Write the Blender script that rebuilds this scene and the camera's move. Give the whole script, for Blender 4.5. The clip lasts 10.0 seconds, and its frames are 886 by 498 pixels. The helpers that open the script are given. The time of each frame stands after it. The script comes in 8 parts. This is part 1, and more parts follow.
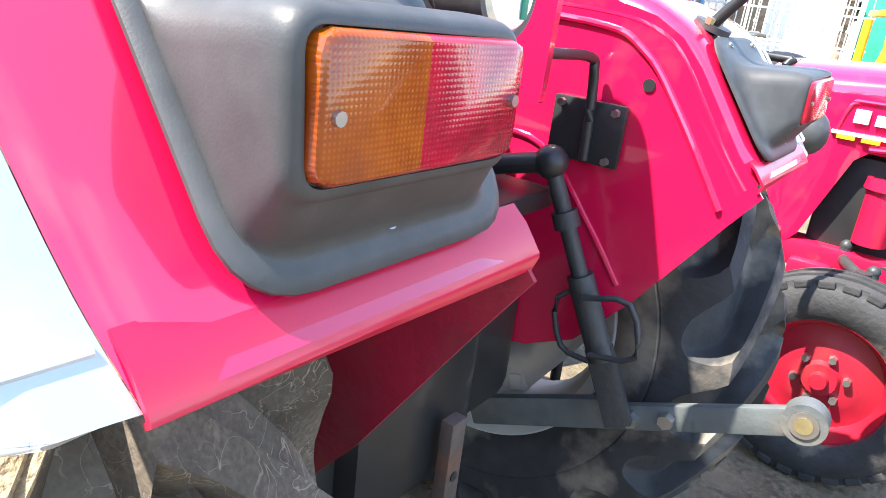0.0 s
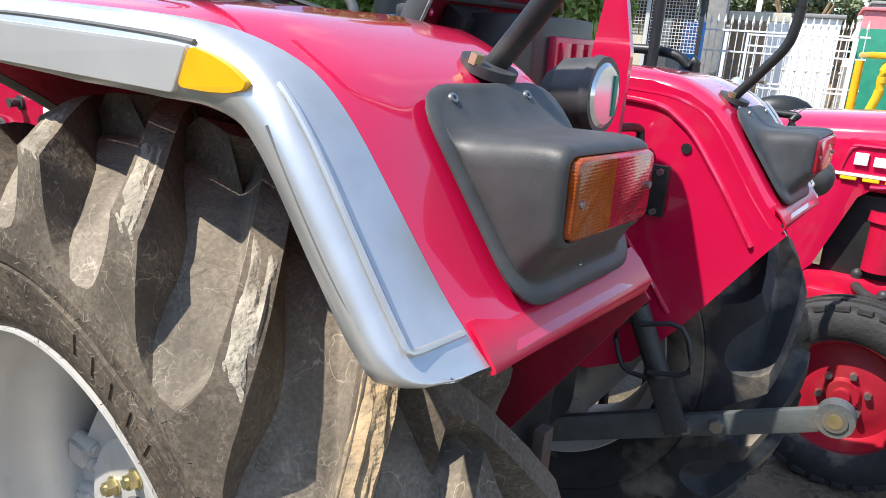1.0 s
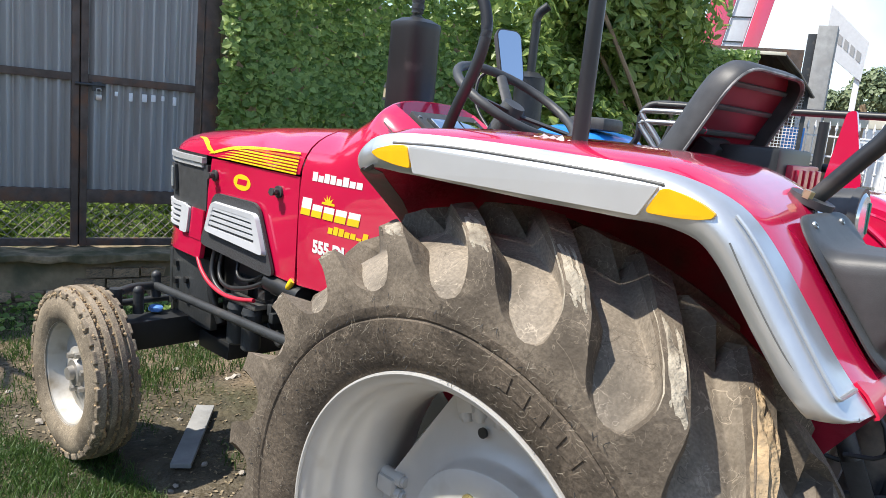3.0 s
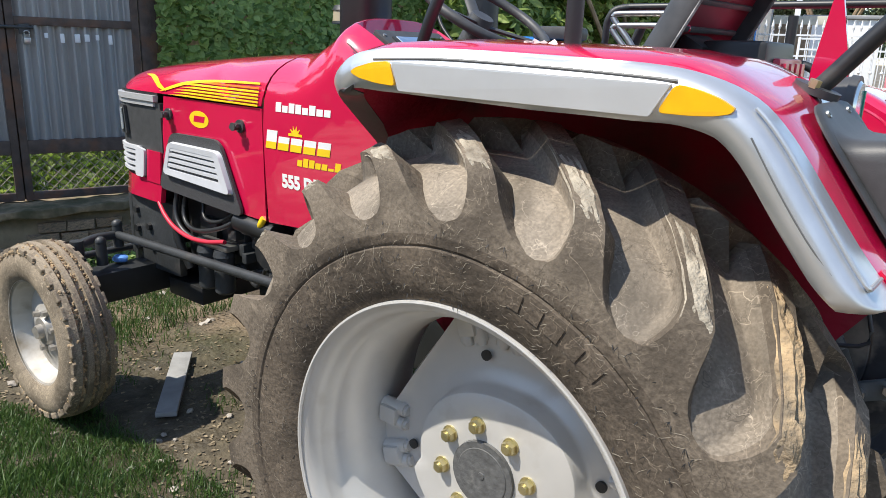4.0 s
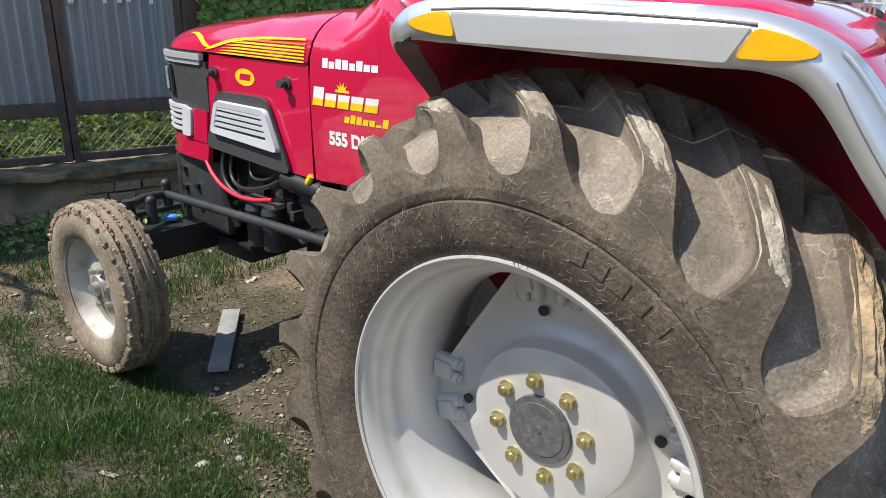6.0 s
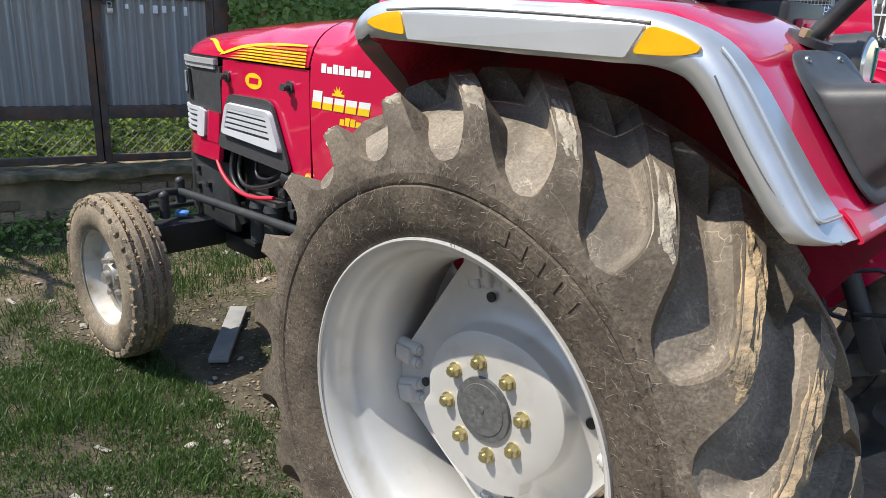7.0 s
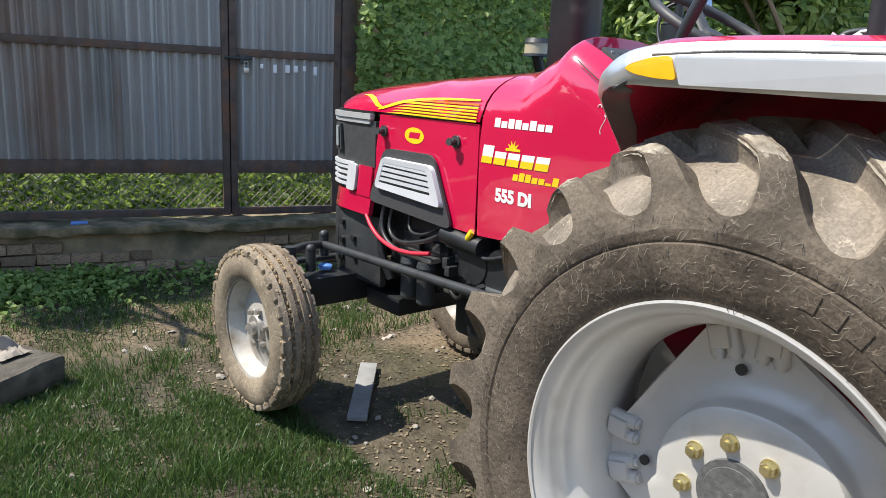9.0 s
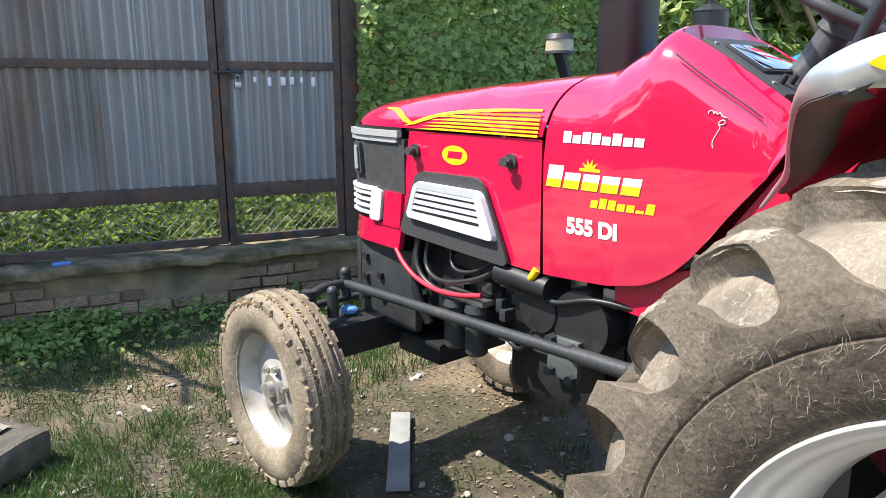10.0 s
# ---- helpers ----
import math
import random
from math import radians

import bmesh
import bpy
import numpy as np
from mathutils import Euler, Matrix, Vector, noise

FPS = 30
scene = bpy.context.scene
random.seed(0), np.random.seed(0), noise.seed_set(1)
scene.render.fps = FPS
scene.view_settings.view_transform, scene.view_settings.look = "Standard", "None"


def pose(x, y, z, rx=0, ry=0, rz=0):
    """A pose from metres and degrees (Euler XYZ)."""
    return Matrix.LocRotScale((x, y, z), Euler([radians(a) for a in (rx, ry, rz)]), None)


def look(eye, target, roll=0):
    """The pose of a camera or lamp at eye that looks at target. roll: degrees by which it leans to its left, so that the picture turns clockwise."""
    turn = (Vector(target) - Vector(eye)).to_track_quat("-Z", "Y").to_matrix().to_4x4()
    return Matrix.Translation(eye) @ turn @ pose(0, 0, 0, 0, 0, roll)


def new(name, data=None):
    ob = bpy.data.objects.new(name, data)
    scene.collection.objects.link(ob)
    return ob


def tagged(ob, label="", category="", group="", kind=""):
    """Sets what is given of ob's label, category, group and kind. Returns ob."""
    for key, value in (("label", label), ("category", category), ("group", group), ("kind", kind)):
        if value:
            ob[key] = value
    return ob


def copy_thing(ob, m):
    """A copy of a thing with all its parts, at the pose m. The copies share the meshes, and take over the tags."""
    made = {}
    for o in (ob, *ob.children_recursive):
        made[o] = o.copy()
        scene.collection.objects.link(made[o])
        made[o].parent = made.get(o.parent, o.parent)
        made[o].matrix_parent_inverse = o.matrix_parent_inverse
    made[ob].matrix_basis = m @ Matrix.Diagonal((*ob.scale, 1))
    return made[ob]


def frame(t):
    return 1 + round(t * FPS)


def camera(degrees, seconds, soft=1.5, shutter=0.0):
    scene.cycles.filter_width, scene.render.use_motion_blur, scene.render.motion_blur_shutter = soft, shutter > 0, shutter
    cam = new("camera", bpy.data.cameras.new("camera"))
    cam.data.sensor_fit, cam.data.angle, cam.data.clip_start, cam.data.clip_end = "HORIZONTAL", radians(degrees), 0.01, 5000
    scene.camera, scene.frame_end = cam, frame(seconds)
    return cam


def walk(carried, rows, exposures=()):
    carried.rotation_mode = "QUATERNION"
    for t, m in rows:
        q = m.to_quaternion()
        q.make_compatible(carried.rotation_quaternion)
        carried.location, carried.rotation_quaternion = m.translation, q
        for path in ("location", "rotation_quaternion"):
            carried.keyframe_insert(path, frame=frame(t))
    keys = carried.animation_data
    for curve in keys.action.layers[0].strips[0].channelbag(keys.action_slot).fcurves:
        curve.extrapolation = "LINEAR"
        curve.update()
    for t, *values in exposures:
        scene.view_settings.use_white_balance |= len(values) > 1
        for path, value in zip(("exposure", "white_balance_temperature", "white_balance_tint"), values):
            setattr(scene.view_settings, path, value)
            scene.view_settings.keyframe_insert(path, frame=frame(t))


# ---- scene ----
cam = camera(63.1, 10.0, 0.55)
PATH = [
    (0, (0.877, -0.905, 1.416), (-0.196, 0.635, 0.725), 6.9),
    (0.5, (0.979, -1.097, 1.459), (-0.227, 0.364, 0.818), 3.1),
    (1, (0.907, -1.239, 1.484), (-0.217, 0.318, 0.923), 4.0),
    (1.4, (0.813, -1.344, 1.473), (-0.324, 0.226, 0.983), 7.5),
    (1.5, (0.798, -1.37, 1.489), (-0.347, 0.208, 1.042), 7.3),
    (2, (0.842, -1.535, 1.529), (-0.407, -0.03, 1.109), 12.0),
    (2.5, (0.887, -1.673, 1.546), (-0.532, -0.326, 1.13), 6.9),
    (3, (0.762, -1.759, 1.52), (-0.539, -0.281, 1.173), 5.7),
    (3.2, (0.698, -1.792, 1.495), (-0.525, -0.277, 1.037), 5.0),
    (4.3, (0.678, -1.753, 1.496), (-0.503, -0.229, 0.966), 1.4),
    (4.5, (0.685, -1.767, 1.507), (-0.511, -0.251, 0.987), 0.8),
    (5, (0.666, -1.784, 1.498), (-0.615, -0.359, 0.923), 0.6),
    (5.5, (0.643, -1.786, 1.485), (-0.602, -0.35, 0.864), 0.8),
    (6, (0.642, -1.781, 1.485), (-0.584, -0.339, 0.838), 1.0),
    (6.2, (0.657, -1.772, 1.478), (-0.555, -0.323, 0.821), 1.8),
    (7.3, (0.881, -1.737, 1.432), (-0.507, -0.401, 0.895), 0.8),
    (7.5, (0.887, -1.721, 1.419), (-0.571, -0.452, 0.906), -2.0),
    (8, (0.861, -1.777, 1.413), (-0.499, -0.368, 1.004), -0.2),
    (8.5, (0.712, -1.894, 1.404), (-0.663, -0.52, 0.936), 3.0),
    (9, (0.549, -1.914, 1.404), (-0.935, -0.647, 0.966), 2.8),
    (9.5, (0.349, -1.876, 1.446), (-1.205, -0.644, 1.184), 0.3),
    (10, (0.076, -1.763, 1.423), (-1.393, -0.476, 0.99), -0.1),
]
walk(cam, [(t, look(eye, target, roll)) for t, eye, target, roll in PATH],
     [(0.0, 2.25), (0.3, 1.34), (0.6, 0.98), (1.0, 0.92), (1.5, 0.66), (2.5, 0.76), (3.0, 0.86), (4.5, 0.64), (5.5, 0.62), (7.5, 0.68), (8.0, 0.72), (9.0, 0.8), (9.5, 1.02), (10.0, 1.26)])

# sky, sun and exposure
SUN = Vector((-0.38, -0.56, 1.0)).normalized()
world = bpy.data.worlds.new("sky")
scene.world = world
world.use_nodes = True
wn, wl = world.node_tree.nodes, world.node_tree.links
sky = wn.new("ShaderNodeTexSky")
sky.sky_type = "NISHITA"
sky.sun_disc = False
sky.sun_elevation = math.asin(SUN.z)
sky.sun_rotation = math.atan2(SUN.x, SUN.y)
sky.air_density, sky.dust_density = 1.0, 0.25
cloud_at = wn.new("ShaderNodeTexCoord")
cloud_noise = wn.new("ShaderNodeTexNoise")
cloud_noise.inputs["Scale"].default_value, cloud_noise.inputs["Detail"].default_value = 3.1, 8.0
wl.new(cloud_at.outputs["Generated"], cloud_noise.inputs["Vector"])
cloud_mask = wn.new("ShaderNodeValToRGB")
cloud_mask.color_ramp.elements[0].position, cloud_mask.color_ramp.elements[1].position = 0.56, 0.72
wl.new(cloud_noise.outputs["Fac"], cloud_mask.inputs[0])
cloud_mix = wn.new("ShaderNodeMix")
cloud_mix.data_type = "RGBA"
wl.new(cloud_mask.outputs[0], cloud_mix.inputs[0])
wl.new(sky.outputs[0], cloud_mix.inputs[6])
cloud_mix.inputs[7].default_value = (4.3, 4.4, 4.5, 1)
wl.new(cloud_mix.outputs[2], wn["Background"].inputs[0])
wn["Background"].inputs[1].default_value = 0.15
sun_data = bpy.data.lights.new("sun", "SUN")
sun_data.energy, sun_data.angle, sun_data.color = 3.9, radians(0.6), (1.0, 0.94, 0.84)
sun_lamp = new("sun", sun_data)
sun_lamp.matrix_world = look((0, 0, 20), Vector((0, 0, 20)) - SUN)


# materials
def material(name, base, rough=0.5, metal=0.0, vary=0.12, scale=6.0, bump=0.0, bump_scale=60.0, second=None, cover=0.5,
             second_scale=3.0, coat=0.0, rough2=None, spread=0.12, spec=0.5, per_piece=0.0, stretch=None):
    """A surface with grain at one scale and stains of a second colour at another."""
    m = bpy.data.materials.new(name)
    m.use_nodes = True
    n, l = m.node_tree.nodes, m.node_tree.links
    b = n["Principled BSDF"]
    b.inputs["Roughness"].default_value, b.inputs["Metallic"].default_value = rough, metal
    b.inputs["Coat Weight"].default_value, b.inputs["Coat Roughness"].default_value = coat, 0.06
    b.inputs["Specular IOR Level"].default_value = spec
    where = n.new("ShaderNodeTexCoord")

    def cloud(size, detail=5.0):
        t = n.new("ShaderNodeTexNoise")
        t.inputs["Scale"].default_value, t.inputs["Detail"].default_value = size, detail
        if stretch:
            move = n.new("ShaderNodeMapping")
            move.inputs["Scale"].default_value = stretch
            l.new(where.outputs["Object"], move.inputs["Vector"])
            l.new(move.outputs[0], t.inputs["Vector"])
        else:
            l.new(where.outputs["Object"], t.inputs["Vector"])
        return t.outputs["Fac"]

    def ramp(fac, lo, hi, c0=(0, 0, 0, 1), c1=(1, 1, 1, 1)):
        r = n.new("ShaderNodeValToRGB")
        r.color_ramp.elements[0].position, r.color_ramp.elements[1].position = lo, hi
        r.color_ramp.elements[0].color, r.color_ramp.elements[1].color = c0, c1
        l.new(fac, r.inputs[0])
        return r.outputs[0]

    dark = tuple(c * (1 - vary) for c in base) + (1,)
    light = tuple(min(1, c * (1 + vary)) for c in base) + (1,)
    colour = ramp(cloud(scale), 0.3, 0.7, dark, light)
    if per_piece:
        info = n.new("ShaderNodeObjectInfo")
        hsv = n.new("ShaderNodeHueSaturation")
        mr = n.new("ShaderNodeMapRange")
        mr.inputs[3].default_value, mr.inputs[4].default_value = 1 - per_piece, 1 + per_piece
        l.new(info.outputs["Random"], mr.inputs[0])
        l.new(mr.outputs[0], hsv.inputs["Value"])
        l.new(colour, hsv.inputs["Color"])
        colour = hsv.outputs[0]
    if second:
        mask = ramp(cloud(second_scale, 8.0), 1 - cover - spread, 1 - cover + spread)
        mix = n.new("ShaderNodeMix")
        mix.data_type = "RGBA"
        l.new(mask, mix.inputs[0])
        l.new(colour, mix.inputs[6])
        mix.inputs[7].default_value = (*second, 1)
        colour = mix.outputs[2]
        if rough2 is not None:
            mr = n.new("ShaderNodeMapRange")
            mr.inputs[3].default_value, mr.inputs[4].default_value = rough, rough2
            l.new(mask, mr.inputs[0])
            l.new(mr.outputs[0], b.inputs["Roughness"])
    l.new(colour, b.inputs["Base Color"])
    if bump:
        u = n.new("ShaderNodeBump")
        u.inputs["Strength"].default_value, u.inputs["Distance"].default_value = bump, 0.01
        l.new(cloud(bump_scale, 6.0), u.inputs["Height"])
        l.new(u.outputs[0], b.inputs["Normal"])
    return m


RED = material("red_paint", (0.66, 0.008, 0.066), 0.17, vary=0.05, scale=3, coat=1.0, second=(0.60, 0.04, 0.075), cover=0.26, second_scale=9, rough2=0.36)
RED.node_tree.nodes["Principled BSDF"].inputs["Coat IOR"].default_value = 1.8
RED.node_tree.nodes["Principled BSDF"].inputs["Coat Roughness"].default_value = 0.03
RED_DUSTY = material("dusty_red_paint", (0.60, 0.008, 0.05), 0.35, vary=0.12, scale=5, second=(0.42, 0.10, 0.08), cover=0.22, second_scale=7, coat=0.3, rough2=0.6)
# red darkened for the shade under the fender, plus real mud stains
SHADED_ARCH = material("muddy_red_paint_darkened_for_shade", (0.38, 0.008, 0.035), 0.6, vary=0.2, scale=7, second=(0.15, 0.06, 0.05), cover=0.4, second_scale=5, bump=0.3)
LINK_STEEL = material("worn_grey_link_paint", (0.13, 0.145, 0.145), 0.5, metal=0.3, vary=0.2, scale=12, second=(0.24, 0.22, 0.19), cover=0.3, second_scale=9, bump=0.2)
LINK = material("weathered_wire", (0.26, 0.235, 0.19), 0.7, metal=0.3, vary=0.3, scale=30)
SILVER = material("silver_paint", (0.635, 0.645, 0.65), 0.34, metal=0.68, vary=0.05, scale=30, second=(0.56, 0.55, 0.53), cover=0.2, second_scale=5)
SILVER_LIGHT = material("light_silver_paint", (0.72, 0.72, 0.715), 0.36, metal=0.5, vary=0.05, scale=9)
GROOVE = material("groove_dark_grey", (0.12, 0.12, 0.118), 0.6, vary=0.1)
COPING = material("mossy_coping", (0.27, 0.205, 0.125), 0.95, vary=0.4, scale=18, second=(0.085, 0.08, 0.04), cover=0.5, second_scale=5, bump=0.8, bump_scale=30)
ROUGH_STONE = material("rough_brown_stone", (0.10, 0.088, 0.07), 0.95, vary=0.3, scale=14, second=(0.28, 0.25, 0.2), cover=0.3, second_scale=6, bump=0.8, bump_scale=45)
WHITE_TRIM = material("pale_grey_trim", (0.60, 0.61, 0.63), 0.4, vary=0.05, scale=20)
AMBER = material("amber_reflector", (0.93, 0.48, 0.01), 0.25, vary=0.05, scale=40, coat=0.5)
BLACK = material("black_paint", (0.02, 0.021, 0.022), 0.42, vary=0.25, scale=8, second=(0.09, 0.08, 0.07), cover=0.28, second_scale=9, rough2=0.75)
GREY_IRON = material("dark_grey_iron", (0.035, 0.038, 0.04), 0.5, vary=0.25, scale=10, second=(0.11, 0.098, 0.085), cover=0.28, second_scale=8, bump=0.2)
PLASTIC = material("black_plastic", (0.055, 0.056, 0.057), 0.5, vary=0.2, scale=30, second=(0.15, 0.145, 0.135), cover=0.2, second_scale=9, bump=0.05, bump_scale=500)
MESH_TRIM = material("textured_dark_trim", (0.055, 0.055, 0.058), 0.6, vary=0.3, scale=200, bump=0.3, bump_scale=400)
RIM = material("rim_silver_paint", (0.59, 0.575, 0.545), 0.42, metal=0.25, vary=0.06, scale=8, second=(0.40, 0.36, 0.30), cover=0.27, second_scale=7, rough2=0.65)
RIM_FRONT = material("dusty_front_rim_paint", (0.52, 0.50, 0.465), 0.5, metal=0.2, vary=0.12, scale=9, second=(0.27, 0.225, 0.165), cover=0.42, second_scale=9, rough2=0.8)
RIM_RED = material("red_rim_paint", (0.36, 0.010, 0.028), 0.4, vary=0.12, scale=8, second=(0.3, 0.08, 0.06), cover=0.25)
TYRE_DARK = material("dark_tyre_rubber", (0.035, 0.035, 0.036), 0.75, vary=0.25, scale=18, second=(0.24, 0.205, 0.16), cover=0.40, second_scale=5, bump=0.3, spread=0.06)
MUD = material("dried_mud", (0.45, 0.325, 0.19), 0.95, vary=0.3, scale=40, second=(0.20, 0.16, 0.11), cover=0.45, second_scale=26, bump=0.9, bump_scale=90)
MUD_PALE = material("pale_dried_mud", (0.42, 0.37, 0.29), 0.95, vary=0.3, scale=60, second=(0.19, 0.16, 0.12), cover=0.45, second_scale=30, bump=0.6, bump_scale=140)
STRAW = material("straw_fibres", (0.40, 0.35, 0.27), 0.8, vary=0.3, scale=30)
BRASS = material("plated_brass", (0.62, 0.54, 0.30), 0.34, metal=0.9, vary=0.15, scale=40)
STEEL = material("bare_steel", (0.45, 0.44, 0.42), 0.35, metal=0.9, vary=0.15, scale=25, second=(0.22, 0.15, 0.1), cover=0.2)
HUB_IRON = material("dusty_cast_iron", (0.10, 0.10, 0.098), 0.7, vary=0.3, scale=60, second=(0.2, 0.19, 0.17), cover=0.3, second_scale=30, bump=0.25, bump_scale=90)
FRONT_NUT = material("dull_plated_nut", (0.36, 0.34, 0.31), 0.5, metal=0.5, vary=0.2, scale=30)
YELLOW = material("yellow_decal", (0.92, 0.62, 0.02), 0.35, vary=0.05, scale=15)
ORANGE = material("orange_decal", (0.85, 0.2, 0.02), 0.35, vary=0.05, scale=15)
WHITE = material("white_decal", (0.85, 0.85, 0.83), 0.4, vary=0.04, scale=15)
RED_HOSE = material("red_rubber_hose", (0.62, 0.03, 0.06), 0.45, vary=0.1)
BLUE = material("blue_paint", (0.02, 0.22, 0.66), 0.3, vary=0.1, scale=5, coat=0.4)
RUST = material("rusty_brown_frame", (0.10, 0.075, 0.062), 0.85, vary=0.3, scale=14, second=(0.17, 0.085, 0.05), cover=0.4, second_scale=9, bump=0.3)
BRICK = material("weathered_brick", (0.44, 0.31, 0.20), 0.95, vary=0.3, scale=25, second=(0.17, 0.15, 0.11), cover=0.42, second_scale=7, bump=0.7, bump_scale=60, per_piece=0.35)
MORTAR = material("stained_plaster", (0.29, 0.225, 0.14), 0.95, vary=0.3, scale=9, second=(0.12, 0.115, 0.07), cover=0.42, second_scale=4, bump=0.6, bump_scale=40)
SLAB = material("grey_stone_slab", (0.30, 0.30, 0.295), 0.85, vary=0.15, scale=12, second=(0.2, 0.18, 0.16), cover=0.3, bump=0.2)
PALE_WALL = material("pale_wall_paint", (0.72, 0.68, 0.56), 0.85, vary=0.1, scale=2, second=(0.5, 0.46, 0.38), cover=0.3)
CONCRETE = material("grey_concrete", (0.33, 0.33, 0.33), 0.9, vary=0.15, scale=3, second=(0.2, 0.2, 0.2), cover=0.35)
GREEN_BOARD = material("green_sheet", (0.02, 0.25, 0.16), 0.5, vary=0.15)
PINK_WALL = material("pink_wall_paint", (0.7, 0.22, 0.25), 0.8, vary=0.1)
YELLOW_PAINT = material("yellow_machine_paint", (0.85, 0.52, 0.02), 0.35, vary=0.1)
WHITE_METAL = material("white_painted_iron", (0.78, 0.79, 0.8), 0.45, vary=0.1, second=(0.5, 0.45, 0.4), cover=0.2)
WOOD = material("weathered_wood", (0.30, 0.21, 0.13), 0.8, vary=0.3, scale=10, bump=0.3)
RAG = material("pale_pink_plastic_film", (0.72, 0.56, 0.53), 0.4, vary=0.15, scale=30)
TRASH = material("pale_litter", (0.42, 0.38, 0.33), 0.7, vary=0.2, scale=20, per_piece=0.3)
BLUE_LITTER = material("blue_litter", (0.1, 0.25, 0.6), 0.5, vary=0.2)
STONE = material("small_stones", (0.36, 0.32, 0.27), 0.9, vary=0.25, scale=15, per_piece=0.35)


def rubber(name, black, dust, cover):
    """Worn rubber: dust in clouds, fine speckle, thin scuffs and shallow relief."""
    m = bpy.data.materials.new(name)
    m.use_nodes = True
    n, l = m.node_tree.nodes, m.node_tree.links
    p = n["Principled BSDF"]
    p.inputs["Roughness"].default_value, p.inputs["Specular IOR Level"].default_value = 0.85, 0.3
    c = n.new("ShaderNodeTexCoord")

    def cloud(size, detail, twist=0.0):
        t = n.new("ShaderNodeTexNoise")
        t.inputs["Scale"].default_value, t.inputs["Detail"].default_value, t.inputs["Distortion"].default_value = size, detail, twist
        l.new(c.outputs["Object"], t.inputs["Vector"])
        return t.outputs["Fac"]

    def ramp(fac, stops):
        r = n.new("ShaderNodeValToRGB")
        while len(r.color_ramp.elements) < len(stops):
            r.color_ramp.elements.new(0.5)
        for e, (pos, v) in zip(r.color_ramp.elements, stops):
            e.position, e.color = pos, (v, v, v, 1)
        l.new(fac, r.inputs[0])
        return r.outputs[0]

    def blend(fac, a, b, kind="MIX"):
        x = n.new("ShaderNodeMix")
        x.data_type, x.blend_type = "RGBA", kind
        for socket, v in ((0, fac), (6, a), (7, b)):
            if isinstance(v, tuple):
                x.inputs[socket].default_value = (*v, 1)
            elif isinstance(v, float):
                x.inputs[socket].default_value = v
            else:
                l.new(v, x.inputs[socket])
        return x.outputs[2]

    big = ramp(cloud(3.2, 9.0), [(0.62 - cover * 0.35, 0.0), (0.72 - cover * 0.15, 1.0)])
    fine = ramp(cloud(190.0, 9.0), [(0.36, 0.0), (0.68, 1.0)])
    dusty = blend(big, black, dust)
    speck = blend(fine, tuple(v * 0.75 for v in black), tuple(v * 1.1 for v in dust))
    colour = blend(0.5, dusty, speck)
    scuff = ramp(cloud(24.0, 12.0, 1.2), [(0.62, 0.0), (0.68, 0.4)])
    colour = blend(scuff, colour, tuple(min(1.0, v * 1.45) for v in dust))
    stain = ramp(cloud(7.0, 12.0, 0.6), [(0.36, 0.75), (0.56, 0.0)])
    colour = blend(stain, colour, tuple(v * 0.55 for v in black))
    # thin pale scratches and dark cracks
    for size, twist, wide, strength, tint in ((9.0, 2.2, 0.007, 0.75, tuple(min(1.0, v * 1.7) for v in dust)), (13.0, 1.5, 0.006, 0.7, tuple(v * 0.4 for v in black)), (31.0, 1.0, 0.012, 0.5, tuple(min(1.0, v * 1.4) for v in dust))):
        line = ramp(cloud(size, 3.0, twist), [(0.5 - wide, 0.0), (0.5, strength), (0.5 + wide, 0.0)])
        broken = ramp(cloud(size * 0.7 + 2.0, 2.0), [(0.46, 0.0), (0.56, 1.0)])
        both = n.new("ShaderNodeMath")
        both.operation = "MULTIPLY"
        l.new(line, both.inputs[0])
        l.new(broken, both.inputs[1])
        colour = blend(both.outputs[0], colour, tint)
    l.new(colour, p.inputs["Base Color"])
    u = n.new("ShaderNodeBump")
    u.inputs["Strength"].default_value, u.inputs["Distance"].default_value = 0.6, 0.005
    l.new(cloud(70.0, 12.0), u.inputs["Height"])
    l.new(u.outputs[0], p.inputs["Normal"])
    return m


TYRE = rubber("dusty_tyre_rubber", (0.130, 0.105, 0.080), (0.225, 0.184, 0.138), 0.6)
TYRE_DUST = rubber("pale_dust_on_rubber", (0.19, 0.16, 0.125), (0.31, 0.262, 0.205), 0.65)
TYRE_SIDE = rubber("brown_sidewall_rubber", (0.090, 0.072, 0.055), (0.172, 0.136, 0.100), 0.5)
TYRE_MUDDY = rubber("mud_coated_tyre_rubber", (0.20, 0.162, 0.118), (0.36, 0.295, 0.212), 0.75)


